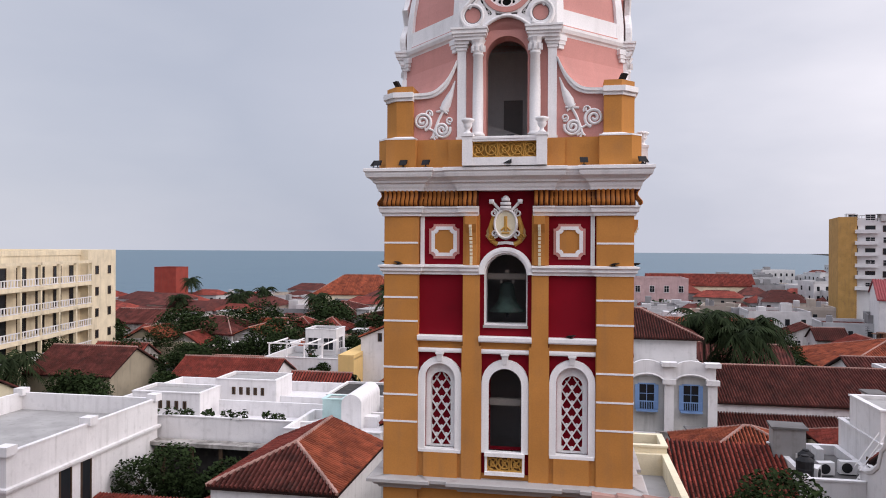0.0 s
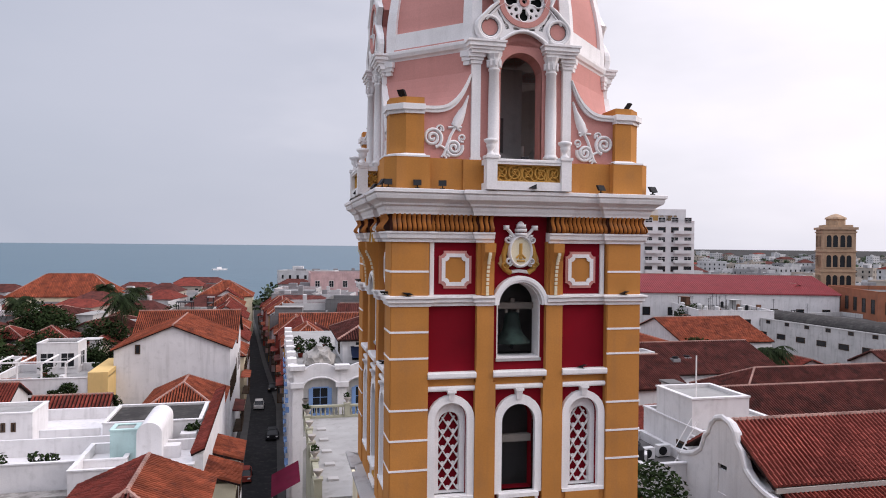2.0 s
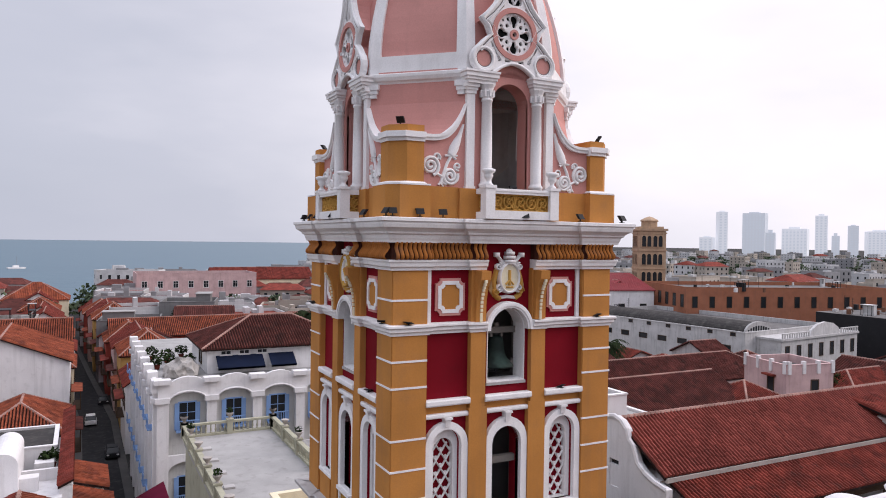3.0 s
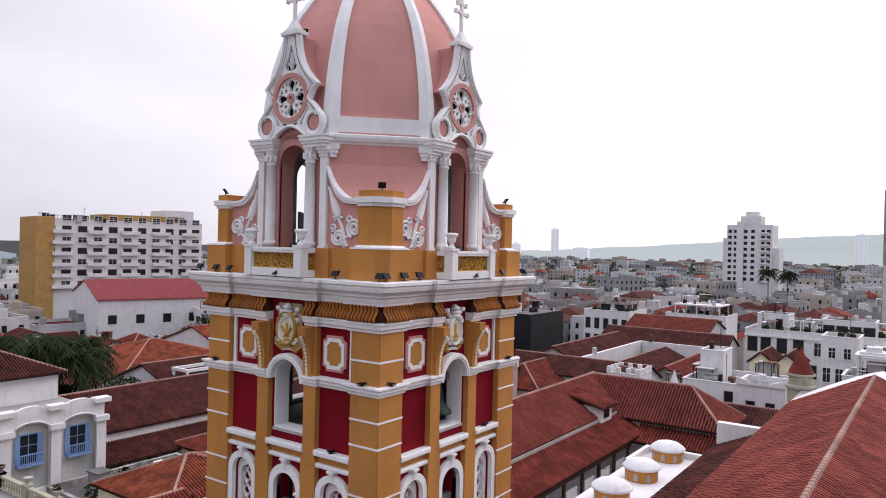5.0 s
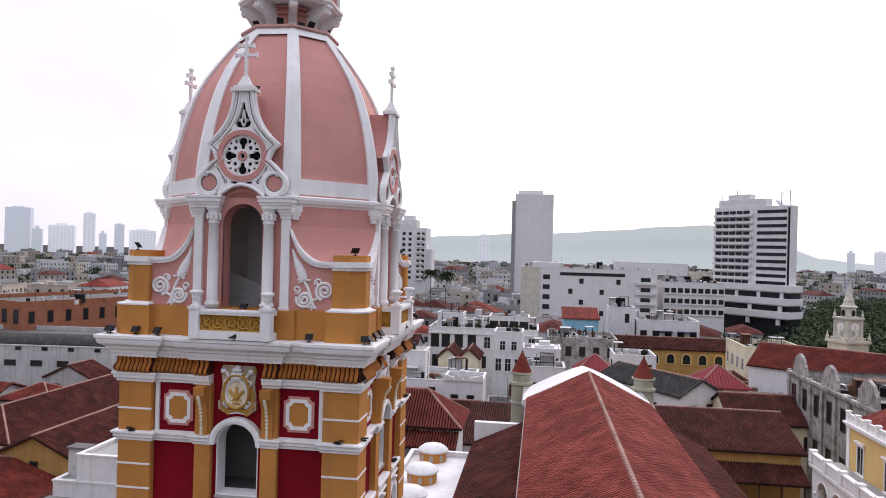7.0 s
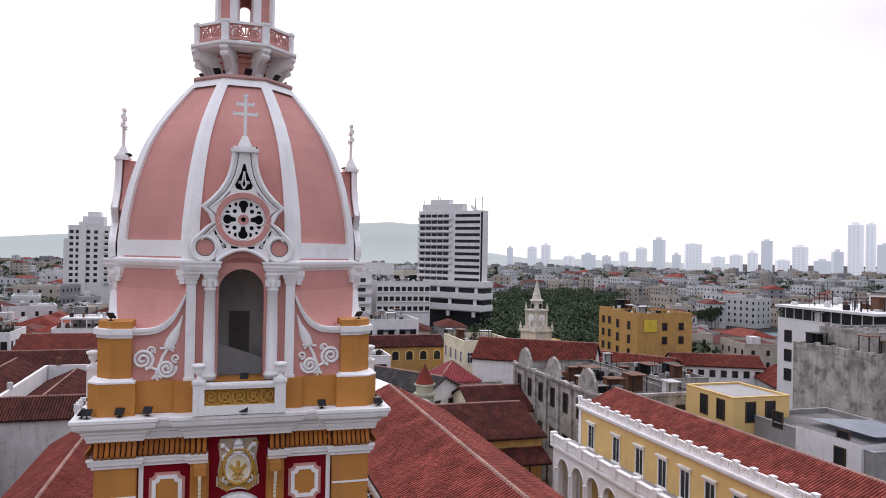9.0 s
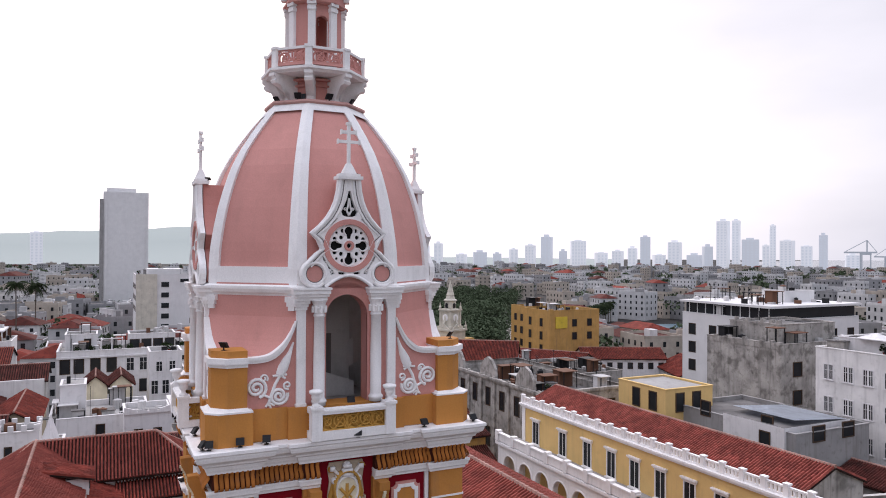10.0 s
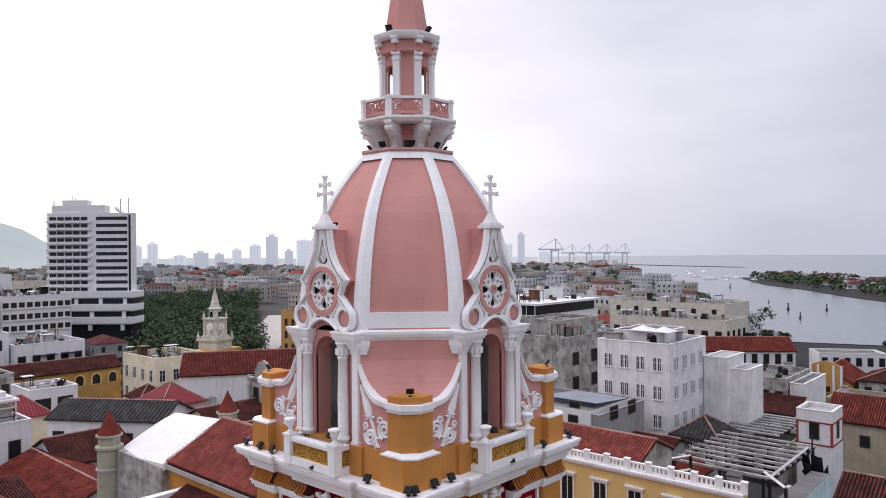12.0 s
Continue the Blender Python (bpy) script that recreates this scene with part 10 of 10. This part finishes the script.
def far_house(x, y, w, d, h, yaw, pitched, wall, roof):
    c, s = math.cos(yaw), math.sin(yaw)
    q = lambda u, v, z: (x + u * c - v * s, y + u * s + v * c, z)
    add(wall, [q(u, v, z) for z in (0, h) for u, v in ((-w, -d), (w, -d), (w, d), (-w, d))], [(0, 1, 5, 4), (1, 2, 6, 5), (2, 3, 7, 6), (3, 0, 4, 7), (4, 5, 6, 7)])
    if pitched:
        o, r = 0.4, h + d * 0.38
        add(roof, [q(-w - o, -d - o, h - 0.1), q(w + o, -d - o, h - 0.1), q(w + o, d + o, h - 0.1), q(-w - o, d + o, h - 0.1), q(-w + d * 0.5, 0, r), q(w - d * 0.5, 0, r)], [(0, 1, 5, 4), (2, 3, 4, 5), (1, 2, 5), (3, 0, 4)])
    else:
        add(roof, [q(u, v, h + 0.05) for u, v in ((-w + 0.3, -d + 0.3), (w - 0.3, -d + 0.3), (w - 0.3, d - 0.3), (-w + 0.3, d - 0.3))], [(0, 1, 2, 3)])
        for _ in range(rng.choice((1, 2, 3))):
            a, b = rng.uniform(-0.8, 0.3) * w, rng.uniform(-0.8, 0.3) * d
            e, g_, t = rng.uniform(0.15, 0.5) * w, rng.uniform(0.15, 0.5) * d, rng.uniform(0.9, 2.8)
            add(rng.choice((wall, "walls_white", "walls_grey")), [q(u, v, z) for z in (h, h + t) for u, v in ((a, b), (a + e, b), (a + e, b + g_), (a, b + g_))], [(0, 1, 5, 4), (1, 2, 6, 5), (2, 3, 7, 6), (3, 0, 4, 7), (4, 5, 6, 7)])
        for a, b, c_, d_ in ((-w, -d, w, -d + 0.3), (-w, d - 0.3, w, d), (-w, -d, -w + 0.3, d), (w - 0.3, -d, w, d)):
            add(wall, [q(u, v, z) for z in (h, h + 0.8) for u, v in ((a, b), (c_, b), (c_, d_), (a, d_))], [(0, 1, 5, 4), (1, 2, 6, 5), (2, 3, 7, 6), (3, 0, 4, 7), (4, 5, 6, 7)])
    n = max(2, int(w / 1.5))
    for fl in range(max(1, int(h / 3.3))):
        z = h - 2.5 - 3.2 * fl
        if z < 0.5:
            break
        for i in range(n):
            u = -w + (i + 0.5) * 2 * w / n
            for vv in (-d - 0.05, d + 0.05):
                add("openings", [q(u - 0.5, vv, z), q(u + 0.5, vv, z), q(u + 0.5, vv, z + 1.5), q(u - 0.5, vv, z + 1.5)], [(0, 1, 2, 3)])
        for i in range(max(2, int(d / 1.8))):
            v = -d + (i + 0.5) * 2 * d / max(2, int(d / 1.8))
            for uu in (-w - 0.05, w + 0.05):
                add("openings", [q(uu, v - 0.5, z), q(uu, v + 0.5, z), q(uu, v + 0.5, z + 1.5), q(uu, v - 0.5, z + 1.5)], [(0, 1, 2, 3)])


for r, x, y in spots[NEAR:]:
    far_house(x, y, rng.uniform(4.5, 7.5), rng.uniform(4, 7), rng.uniform(8, 13.5), radians(rng.uniform(-10, 10) - 8), rng.random() < 0.5, rng.choice(("walls_white", "walls_white", "walls_cream", "walls_grey")), "roofs_red" if rng.random() < 0.35 else "roofs_brown")
for i in range(2900):
    a, r = rng.uniform(-1.9, 1.95), 250 + 1500 * rng.random() ** 1.6
    x, y = r * math.cos(a - 0.25), r * math.sin(a - 0.25)
    if not free(x, y, 6):
        continue
    p = rng.random() < 0.16
    roof = ("roofs_red" if rng.random() < 0.45 else "roofs_brown") if p else rng.choice(("roofs_flat", "roofs_pale", "roofs_pale"))
    far_house(x, y, rng.uniform(5, 11), rng.uniform(4, 9), rng.choice((7, 8, 9, 10, 12, 15)) + rng.uniform(-1, 2), radians(rng.uniform(-25, 25)), p, rng.choice(("walls_white", "walls_white", "walls_cream", "walls_grey")), roof)
for i in range(46):
    f = rng.random()
    far_house(50 + 255 * f + rng.uniform(-80, 0), -545 - 380 * f + rng.uniform(-70, 0), rng.uniform(4, 9), rng.uniform(4, 8), rng.uniform(4, 8), rng.uniform(0, 3), rng.random() < 0.5, "walls_white", "roofs_brown")
for n, (v, f) in far.items():
    ob = place("far_" + n, raw_mesh("far_" + n, v, f, MATS[n]))
    tagged(ob, {"walls_white": "white walls of the distant town houses", "walls_cream": "cream walls of the distant town houses", "walls_grey": "grey walls of the distant town houses", "roofs_red": "red tiled roofs of the distant town", "roofs_brown": "brown tiled roofs of the distant town", "roofs_flat": "dark flat roofs of the distant town", "roofs_pale": "pale cement roofs of the distant town", "openings": "dark windows of the distant town houses"}[n], "houses", kind="stuff")

# trees between the houses, and the park by the gate
wv, wf = [], []


def far_tree(x, y, top, spread, n=90, size=1.1):
    for _ in range(n):
        v = Vector((rng.gauss(0, 1), rng.gauss(0, 1), rng.gauss(0, 1))).normalized() * spread * rng.uniform(0.5, 1.0)
        p = Vector((x + v.x, y + v.y, top - spread * 0.6 + v.z * 0.6))
        m = Euler((rng.uniform(-1, 1), rng.uniform(-1, 1), rng.uniform(0, 6.28))).to_matrix()
        s = size * rng.uniform(0.6, 1.4)
        b = len(wv)
        wv.extend([m @ Vector(c) * s + p for c in ((-0.6, 0, 0), (0, -0.45, 0.1), (0.6, 0, 0), (0, 0.45, 0.1))])
        wf.append((b, b + 1, b + 2, b + 3))


for i in range(4200):
    a, r = rng.uniform(-1.9, 1.95), 190 + 1500 * rng.random() ** 1.5
    x, y = r * math.cos(a - 0.25), r * math.sin(a - 0.25)
    if free(x, y, 0) and not in_park(x, y):
        far_tree(x, y, rng.uniform(8, 13), rng.uniform(3.5, 6.5), 70 if r < 700 else 30, 1.3 if r < 700 else 2.6)
for i in range(420):
    a, d = radians(rng.uniform(-33.2, -23.5)), rng.uniform(228, 560)
    far_tree(-18 + d * math.cos(a), 18 + d * math.sin(a), rng.uniform(6, 12.5), rng.uniform(3.2, 6.0), 190, 0.85)
for i in range(170):
    f = rng.random()
    x, y = 60 + 250 * f + rng.uniform(-70, 10), -535 - 390 * f + rng.uniform(-60, 10)
    far_tree(x, y, rng.uniform(6, 11), rng.uniform(4, 8), 34, 2.4)
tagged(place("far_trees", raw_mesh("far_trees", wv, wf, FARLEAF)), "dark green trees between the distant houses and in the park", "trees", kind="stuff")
for x, y, top, sp in ((-58, 108, 17.5, 8.5), (-68, 96, 17, 8), (-44, 112, 16.5, 7.5), (-52, 128, 17, 8), (-77, 84, 16.5, 8), (-36, 108, 15.5, 6), (-50, 96, 15, 5), (-38, 150, 14, 6), (24, 92, 15, 6.0), (30, 104, 16, 6.5), (20, 112, 15, 5.5), (-30, 150, 14, 6), (60, 80, 14, 5.5), (10, 150, 14, 6), (-8 + 24, 180, 13, 6), (60, 36, 11, 3), (-32, 66, 13.5, 2.6), (-29, 62, 13.2, 2.0)):
    tree(x, y, top, sp, n=2600 if sp > 7 else 1500, size=0.8 if sp > 4 else 0.45)
for x, y, h in ((-84, 150, 15), (-80, 158, 16), (-88, 162, 15), (-120, 190, 17), (-95, 140, 15), (-45, 190, 15), (-52, 185, 16), (25, 100, 16.5), (32, 96, 15), (28, 90, 14), (230, 30, 25.5), (235, 25, 25), (66, 70, 13), (-62, 150, 15)):
    palm(x, y, h, 3.6)
for i in range(14):
    palm(228 + i * 3.6, -176 - i * 4.6, 10, 3.2)
for i in range(7):
    palm(118 - i * 5, -318 + i * 5, 8, 3.0)

# red block and red-roofed houses toward the sea
house("tall red block standing over the roofs", -137.0, -129.0, 196.0, 204.0, 20.5, REDW, parapet=0.4)
house("long red house with an orange tiled roof", -8.0 + 2, 44.0, 128.0, 141.0, 10.2, REDW, "gable_x", 13.2, TILE_ORANGE, seg=0.9, pitch=0.36, wins=[("S", even(9), 6.6, 1.2, 2.0, "dark")])
house("large house with an orange hipped tile roof", -78.0, -50.0, 190.0, 206.0, 13.0, CREAM, "hip", 19.0, TILE_ORANGE, seg=None, pitch=0.42)
house("house with an orange hipped tile roof", -30.0, -14.0, 200.0, 214.0, 12.0, CREAM, "hip", 16.5, TILE_ORANGE, seg=None, pitch=0.42)
house("pale pink house with a roof terrace near the sea", 4.0, 40.0, 212.0, 228.0, 17.5, PINKW, parapet=1.0, wins=[("S", even(8), 14.0, 1.4, 2.0, "plain")])
house("long house with a red tiled roof near the sea", 30.0, 66.0, 236.0, 248.0, 15.0, CREAM, "gable_x", 19.0, TILE_RED, seg=None, pitch=0.42)

# far towers of the newer town; distance haze is put into their colour and glow
def hazed(name, colour, glow):
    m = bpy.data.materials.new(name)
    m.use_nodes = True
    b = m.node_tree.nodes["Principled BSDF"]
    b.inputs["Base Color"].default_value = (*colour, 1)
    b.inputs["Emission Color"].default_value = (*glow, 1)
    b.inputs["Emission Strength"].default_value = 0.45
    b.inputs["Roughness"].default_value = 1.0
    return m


FARWALL = hazed("hazed_backdrop_walls", (0.45, 0.46, 0.48), (0.80, 0.83, 0.90))
FARWALL2 = hazed("hazed_backdrop_grey_walls", (0.33, 0.35, 0.38), (0.66, 0.70, 0.78))
FARGLASS = hazed("hazed_backdrop_windows", (0.34, 0.37, 0.41), (0.66, 0.71, 0.79))
# bearing from east, half width and height at two kilometres
NORTH_TOWERS = [(41.2, 13, 116), (38.9, 30, 112), (36.2, 32, 72), (34.5, 15, 105), (32.5, 11, 80), (42.2, 18, 48), (30.9, 32, 66), (37.8, 12, 62), (26.1, 11, 85), (29.2, 13, 42), (33.6, 9, 55), (24.0, 22, 34)]
SOUTH_TOWERS = [(4.3, 15, 82), (-22.6, 9, 55), (-24.4, 13, 58), (-25.5, 12, 64), (-28.9, 20, 40), (-31.6, 12, 48), (-33.0, 14, 60), (-34.3, 15, 84), (-36.8, 22, 73), (-39.9, 14, 45), (-42.0, 14, 84), (-43.0, 16, 34), (-44.2, 17, 69), (-45.6, 19, 34), (-47.7, 15, 125), (-48.6, 10, 126)]
SOUTH_TOWERS += [(-49.6, 22, 76), (-51.1, 8, 112), (-52.1, 16, 73), (-54.4, 10, 86), (-56.2, 16, 36), (-27.4, 14, 34), (-35.6, 12, 44), (-38.6, 16, 40), (-41.0, 12, 52), (-46.6, 12, 58), (-50.6, 9, 60), (-53.3, 14, 58), (-30.3, 13, 36)]
g = random.Random(8)
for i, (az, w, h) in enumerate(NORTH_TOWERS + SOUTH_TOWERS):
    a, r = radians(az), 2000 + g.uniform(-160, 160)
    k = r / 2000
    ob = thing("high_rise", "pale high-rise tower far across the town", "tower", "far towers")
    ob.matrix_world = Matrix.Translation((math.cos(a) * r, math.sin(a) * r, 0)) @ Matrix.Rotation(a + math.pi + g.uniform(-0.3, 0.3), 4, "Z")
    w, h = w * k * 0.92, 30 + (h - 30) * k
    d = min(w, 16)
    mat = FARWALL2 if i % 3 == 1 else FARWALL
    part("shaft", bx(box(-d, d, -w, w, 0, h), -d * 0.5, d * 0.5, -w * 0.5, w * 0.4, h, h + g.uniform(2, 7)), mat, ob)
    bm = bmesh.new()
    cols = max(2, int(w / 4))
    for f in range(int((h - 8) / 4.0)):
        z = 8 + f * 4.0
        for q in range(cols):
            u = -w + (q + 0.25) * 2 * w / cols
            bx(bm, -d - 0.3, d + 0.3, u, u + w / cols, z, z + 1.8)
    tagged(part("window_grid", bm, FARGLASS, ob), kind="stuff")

# harbour cranes and ships
# crane steel is greyed and glows to stand in for haze
FARSTEEL = hazed("hazed_backdrop_steel", (0.16, 0.18, 0.21), (0.44, 0.48, 0.54))
cr_me = bmesh.new()
for s in (-1, 1):
    for t in (-1, 1):
        bx(cr_me, s * 12 - 1.5, s * 12 + 1.5, t * 10 - 1.5, t * 10 + 1.5, 0, 48)
bx(cr_me, -14, 14, -11.5, -8.5, 46, 50)
bx(cr_me, -14, 14, 8.5, 11.5, 46, 50)
legs = mesh_of("crane_legs", cr_me, FARSTEEL)
boom = mesh_of("crane_boom", bx(bx(box(-30, 62, -3, 3, 50, 54), -4, 0, -2, 2, 54, 82), 14, 18, -2, 2, 0.5, 50), FARSTEEL)
stay = mesh_of("crane_stay", tube(tube(bmesh.new(), [(-2, 0, 82), (58, 0, 54)], 0.9, 4), [(-2, 0, 82), (-28, 0, 54)], 0.9, 4), FARSTEEL)
crane = thing("harbour_crane", "grey ship-to-shore harbour crane far across the bay", "crane", "harbour cranes")
place("legs", legs, crane)
place("boom", boom, crane)
place("stay", stay, crane)
for i in range(5):
    m = Matrix.Translation((868 - 40 * i, -1345 - 6 * i, 0)) @ Matrix.Rotation(radians(35), 4, "Z") @ Matrix.Diagonal((0.62, 0.62, 0.80, 1.0))
    if i == 0:
        crane.matrix_world = m
    else:
        copy_thing(crane, m)


def boat(x, y, L, yaw, label="small white boat moored on the bay"):
    ob = thing("boat", label, "boat", "harbour boats")
    ob.matrix_world = Matrix.Translation((x, y, 0.2)) @ Matrix.Rotation(yaw, 4, "Z")
    bm = prism(bmesh.new(), [(-L / 2, -L * 0.11), (L * 0.25, -L * 0.12), (L / 2, 0), (L * 0.25, L * 0.12), (-L / 2, L * 0.11)], 0, L * 0.10, [(-L * 0.52, -L * 0.13), (L * 0.25, -L * 0.14), (L * 0.56, 0), (L * 0.25, L * 0.14), (-L * 0.52, L * 0.13)])
    part("hull", bm, WHITE, ob)
    part("cabin", prism(bmesh.new(), [(-L * 0.2, -L * 0.08), (L * 0.12, -L * 0.08), (L * 0.12, L * 0.08), (-L * 0.2, L * 0.08)], L * 0.1, L * 0.22), WHITE, ob)
    part("mast", tube(bmesh.new(), [(0, 0, L * 0.1), (0, 0, L * 0.8)], 0.12, 4), STEEL, ob)


g = random.Random(21)
for i in range(24):
    boat(g.uniform(250, 620), g.uniform(-1150, -800), g.uniform(9, 18), g.uniform(0, 6))
boat(-60, 690, 14, 0.4, "small white boat under way on the sea")
ship = thing("cargo_ship", "dark red cargo ship at the far quay", "ship")
ship.matrix_world = Matrix.Translation((705, -1275, 0)) @ Matrix.Rotation(-0.3, 4, "Z") @ Matrix.Diagonal((0.3, 0.5, 0.45, 1.0))
part("hull", prism(bmesh.new(), [(-110, -14), (90, -14), (118, 0), (90, 14), (-110, 14)], 0, 20), REDW, ship)
part("bridge", box(-105, -85, -13, 13, 20, 42), CONCRETE, ship)

# hills beyond the town; haze is put into their colour and a faint glow
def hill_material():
    m = bpy.data.materials.new("hazed_hill_backdrop")
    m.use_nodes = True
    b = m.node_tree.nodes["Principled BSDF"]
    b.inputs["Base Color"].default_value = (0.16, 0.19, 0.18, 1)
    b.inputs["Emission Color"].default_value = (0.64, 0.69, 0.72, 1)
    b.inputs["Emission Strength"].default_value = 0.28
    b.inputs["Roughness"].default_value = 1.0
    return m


RIDGE = [(30, 12), (24, 32), (18, 55), (8, 100), (4, 112), (-3, 132), (-9, 160), (-13, 174), (-15.8, 164), (-17.2, 138), (-18.6, 84), (-20.5, 40), (-24, 22), (-40, 14)]
bm = bmesh.new()
rows = []
for i in range(141):
    az = 30 - 70 * i / 140
    for (a0, h0), (a1, h1) in zip(RIDGE, RIDGE[1:]):
        if a1 <= az <= a0:
            h = h0 + (h1 - h0) * (a0 - az) / (a0 - a1)
    h = max(4, h + 5 * noise.noise(Vector((i * 0.21, 0, 0))) + 2.5 * noise.noise(Vector((i * 0.9, 3, 0))))
    q = radians(az)
    rows.append([bm.verts.new((math.cos(q) * r, math.sin(q) * r, z)) for r, z in ((2250, 0), (2500, 10 + h * 0.05), (3000, h * 0.55), (3200, h), (3600, 0))])
for a, b in zip(rows, rows[1:]):
    for k in range(4):
        bm.faces.new((a[k], a[k + 1], b[k + 1], b[k]))
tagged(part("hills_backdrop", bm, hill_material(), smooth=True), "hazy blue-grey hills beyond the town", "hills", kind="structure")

# vehicles in the narrow street
def car(x, y, yaw, paint, label):
    ob = thing("car", label, "car", "street cars")
    ob.matrix_world = Matrix.Translation((x, y, 0.03)) @ Matrix.Rotation(yaw, 4, "Z")
    bm = prism(bmesh.new(), [(-0.86, -2.1), (0.86, -2.1), (0.9, 0), (0.84, 2.1), (-0.84, 2.1), (-0.9, 0)], 0.28, 0.86, [(-0.8, -2.05), (0.8, -2.05), (0.82, 0), (0.74, 2.0), (-0.74, 2.0), (-0.82, 0)])
    part("body", bm, paint, ob)
    part("cabin", prism(bmesh.new(), [(-0.78, -1.7), (0.78, -1.7), (0.78, 1.0), (-0.78, 1.0)], 0.86, 1.45, [(-0.62, -1.2), (0.62, -1.2), (0.62, 0.35), (-0.62, 0.35)]), GLASS, ob)
    part("roof", prism(bmesh.new(), [(-0.64, -1.25), (0.64, -1.25), (0.64, 0.4), (-0.64, 0.4)], 1.44, 1.5), paint, ob)
    for sx in (-0.82, 0.82):
        for sy in (-1.3, 1.3):
            part("wheel", lathe(bmesh.new(), [(0.2, -0.1), (0.32, -0.1), (0.32, 0.1), (0.2, 0.1)], 14), IRON, ob, m=Matrix.Translation((sx, sy, 0.32)) @ Matrix.Rotation(math.pi / 2, 4, "Y"))
    for sx in (-0.6, 0.6):
        part("headlight", box(sx - 0.15, sx + 0.15, -2.14, -2.04, 0.6, 0.75), WHITE, ob)


car(-9.6, 103.5, 0.0, CONCRETE, "silver car driving along the narrow street")
car(-7.4, 118.0, 0.0, IRON, "dark car parked beside the kerb")
car(-7.2, 84.0, 0.0, IRON, "dark car parked beside the kerb")
car(-10.4, 66.0, 0.0, REDW, "dark red car parked beside the kerb")
for x, y, z, m_, lab in ((-5.9, 41.0, 7.4, MAGENTA, "magenta market awning over the pavement"), (-6.0, 32.0, 4.0, BLUEW, "blue tarpaulin awning over the pavement")):
    aw = thing("awning", lab, "awning", "street awnings")
    bm = bmesh.new()
    v = [bm.verts.new(p) for p in ((x + 1.2, y - 3, z + 1.2), (x + 1.2, y + 3, z + 1.2), (x - 1.2, y + 3, z), (x - 1.2, y - 3, z))]
    bm.faces.new(v)
    bmesh.ops.solidify(bm, geom=bm.faces[:], thickness=0.05)
    part("cloth", bm, m_, aw)
    for k in (-2.8, 2.8):
        part("pole", tube(bmesh.new(), [(x - 1.1, y + k, 0), (x - 1.1, y + k, z)], 0.04, 5), STEEL, aw)
# low blocks that line the street farther on
for i in range(9):
    y = 84 + 13.5 * i
    sx = -8.8 if y < 104 else -8.8 - (y - 104) * 0.063
    house("street house with a clay-tiled roof and small balconies", sx + 3.2, sx + 11.5, y, y + 12.6, 9.2 + (i * 3) % 4 * 0.7, (LIME, OLDGOLD, PINKW, REDW)[i % 4], ("gable_y", "hip")[i % 2], 12.4 + (i * 3) % 4 * 0.7, (TILE_RED, TILE_ORANGE)[i % 2], seg=0.9, pitch=0.36, wins=[("W", even(4), 5.8, 1.0, 2.1, "dark")])
    house("street house with a clay-tiled roof and small balconies", sx - 12.0, sx - 3.2, y + 16, y + 28.4, 9.6 + (i * 5) % 4 * 0.6, (CREAM, LIME, REDW, LIME)[i % 4], ("hip", "gable_y")[i % 2], 12.6 + (i * 5) % 4 * 0.6, (TILE_ORANGE, TILE_RED)[i % 2], seg=0.9, pitch=0.36, wins=[("E", even(4), 5.8, 1.0, 2.1, "dark")])

# timber balconies and small canopies that lean over the street
for i in range(13):
    y = 52.0 + 11.5 * i
    sx = -8.8 if y < 104 else -8.8 - (y - 104) * 0.063
    for side in (-1, 1):
        if (side > 0 and y < 82) or (side < 0 and i % 2):
            continue
        bal = thing("street_balcony", "dark timber balcony with a tiled canopy over the street", "balcony", "street balconies")
        bal.matrix_world = Matrix.Translation((sx + side * 3.3, y + (4.0 if side > 0 else 0.0), 0)) @ Matrix.Rotation(0 if side < 0 else math.pi, 4, "Z")
        part("balcony_floor", box(0.0, 1.1, -3.2, 3.2, 4.3, 4.45), DOORW, bal)
        part("balcony_rail", bx(box(1.0, 1.08, -3.2, 3.2, 5.2, 5.3), 1.0, 1.08, -3.2, 3.2, 4.5, 4.58), DOORW, bal)
        part("canopy", prism(bmesh.new(), [(-0.2, -3.4), (1.3, -3.4), (1.3, 3.4), (-0.2, 3.4)], 7.0, 7.2, [(-0.2, -3.4), (0.1, -3.4), (0.1, 3.4), (-0.2, 3.4)]), (TILE_RED, TILE_ORANGE, TILE_BROWN)[i % 3], bal)
        for k in (-3.1, -1.0, 1.0, 3.1):
            part("post", box(0.98, 1.08, k - 0.05, k + 0.05, 4.4, 7.0), DOORW, bal)
for x, y, h in ((115, -442, 4.6), (94, -390, 3.6), (96, -451, 4.0), (235, -677, 4.5), (197, -528, 4.0), (144, -499, 2.5)):
    buoy = thing("buoy", "dark conical channel buoy floating on the bay", "buoy", "bay buoys")
    buoy.matrix_world = Matrix.Translation((x, y, 0.2))
    part("float", lathe(bmesh.new(), [(0.02, -0.4), (h * 0.22, -0.2), (h * 0.25, 0.3), (h * 0.15, 0.5)], 10), IRON, buoy)
    part("mast", lathe(bmesh.new(), [(h * 0.16, 0.45), (h * 0.05, h * 0.7), (h * 0.1, h * 0.72), (h * 0.1, h * 0.95), (0.02, h)], 6), IRON, buoy)
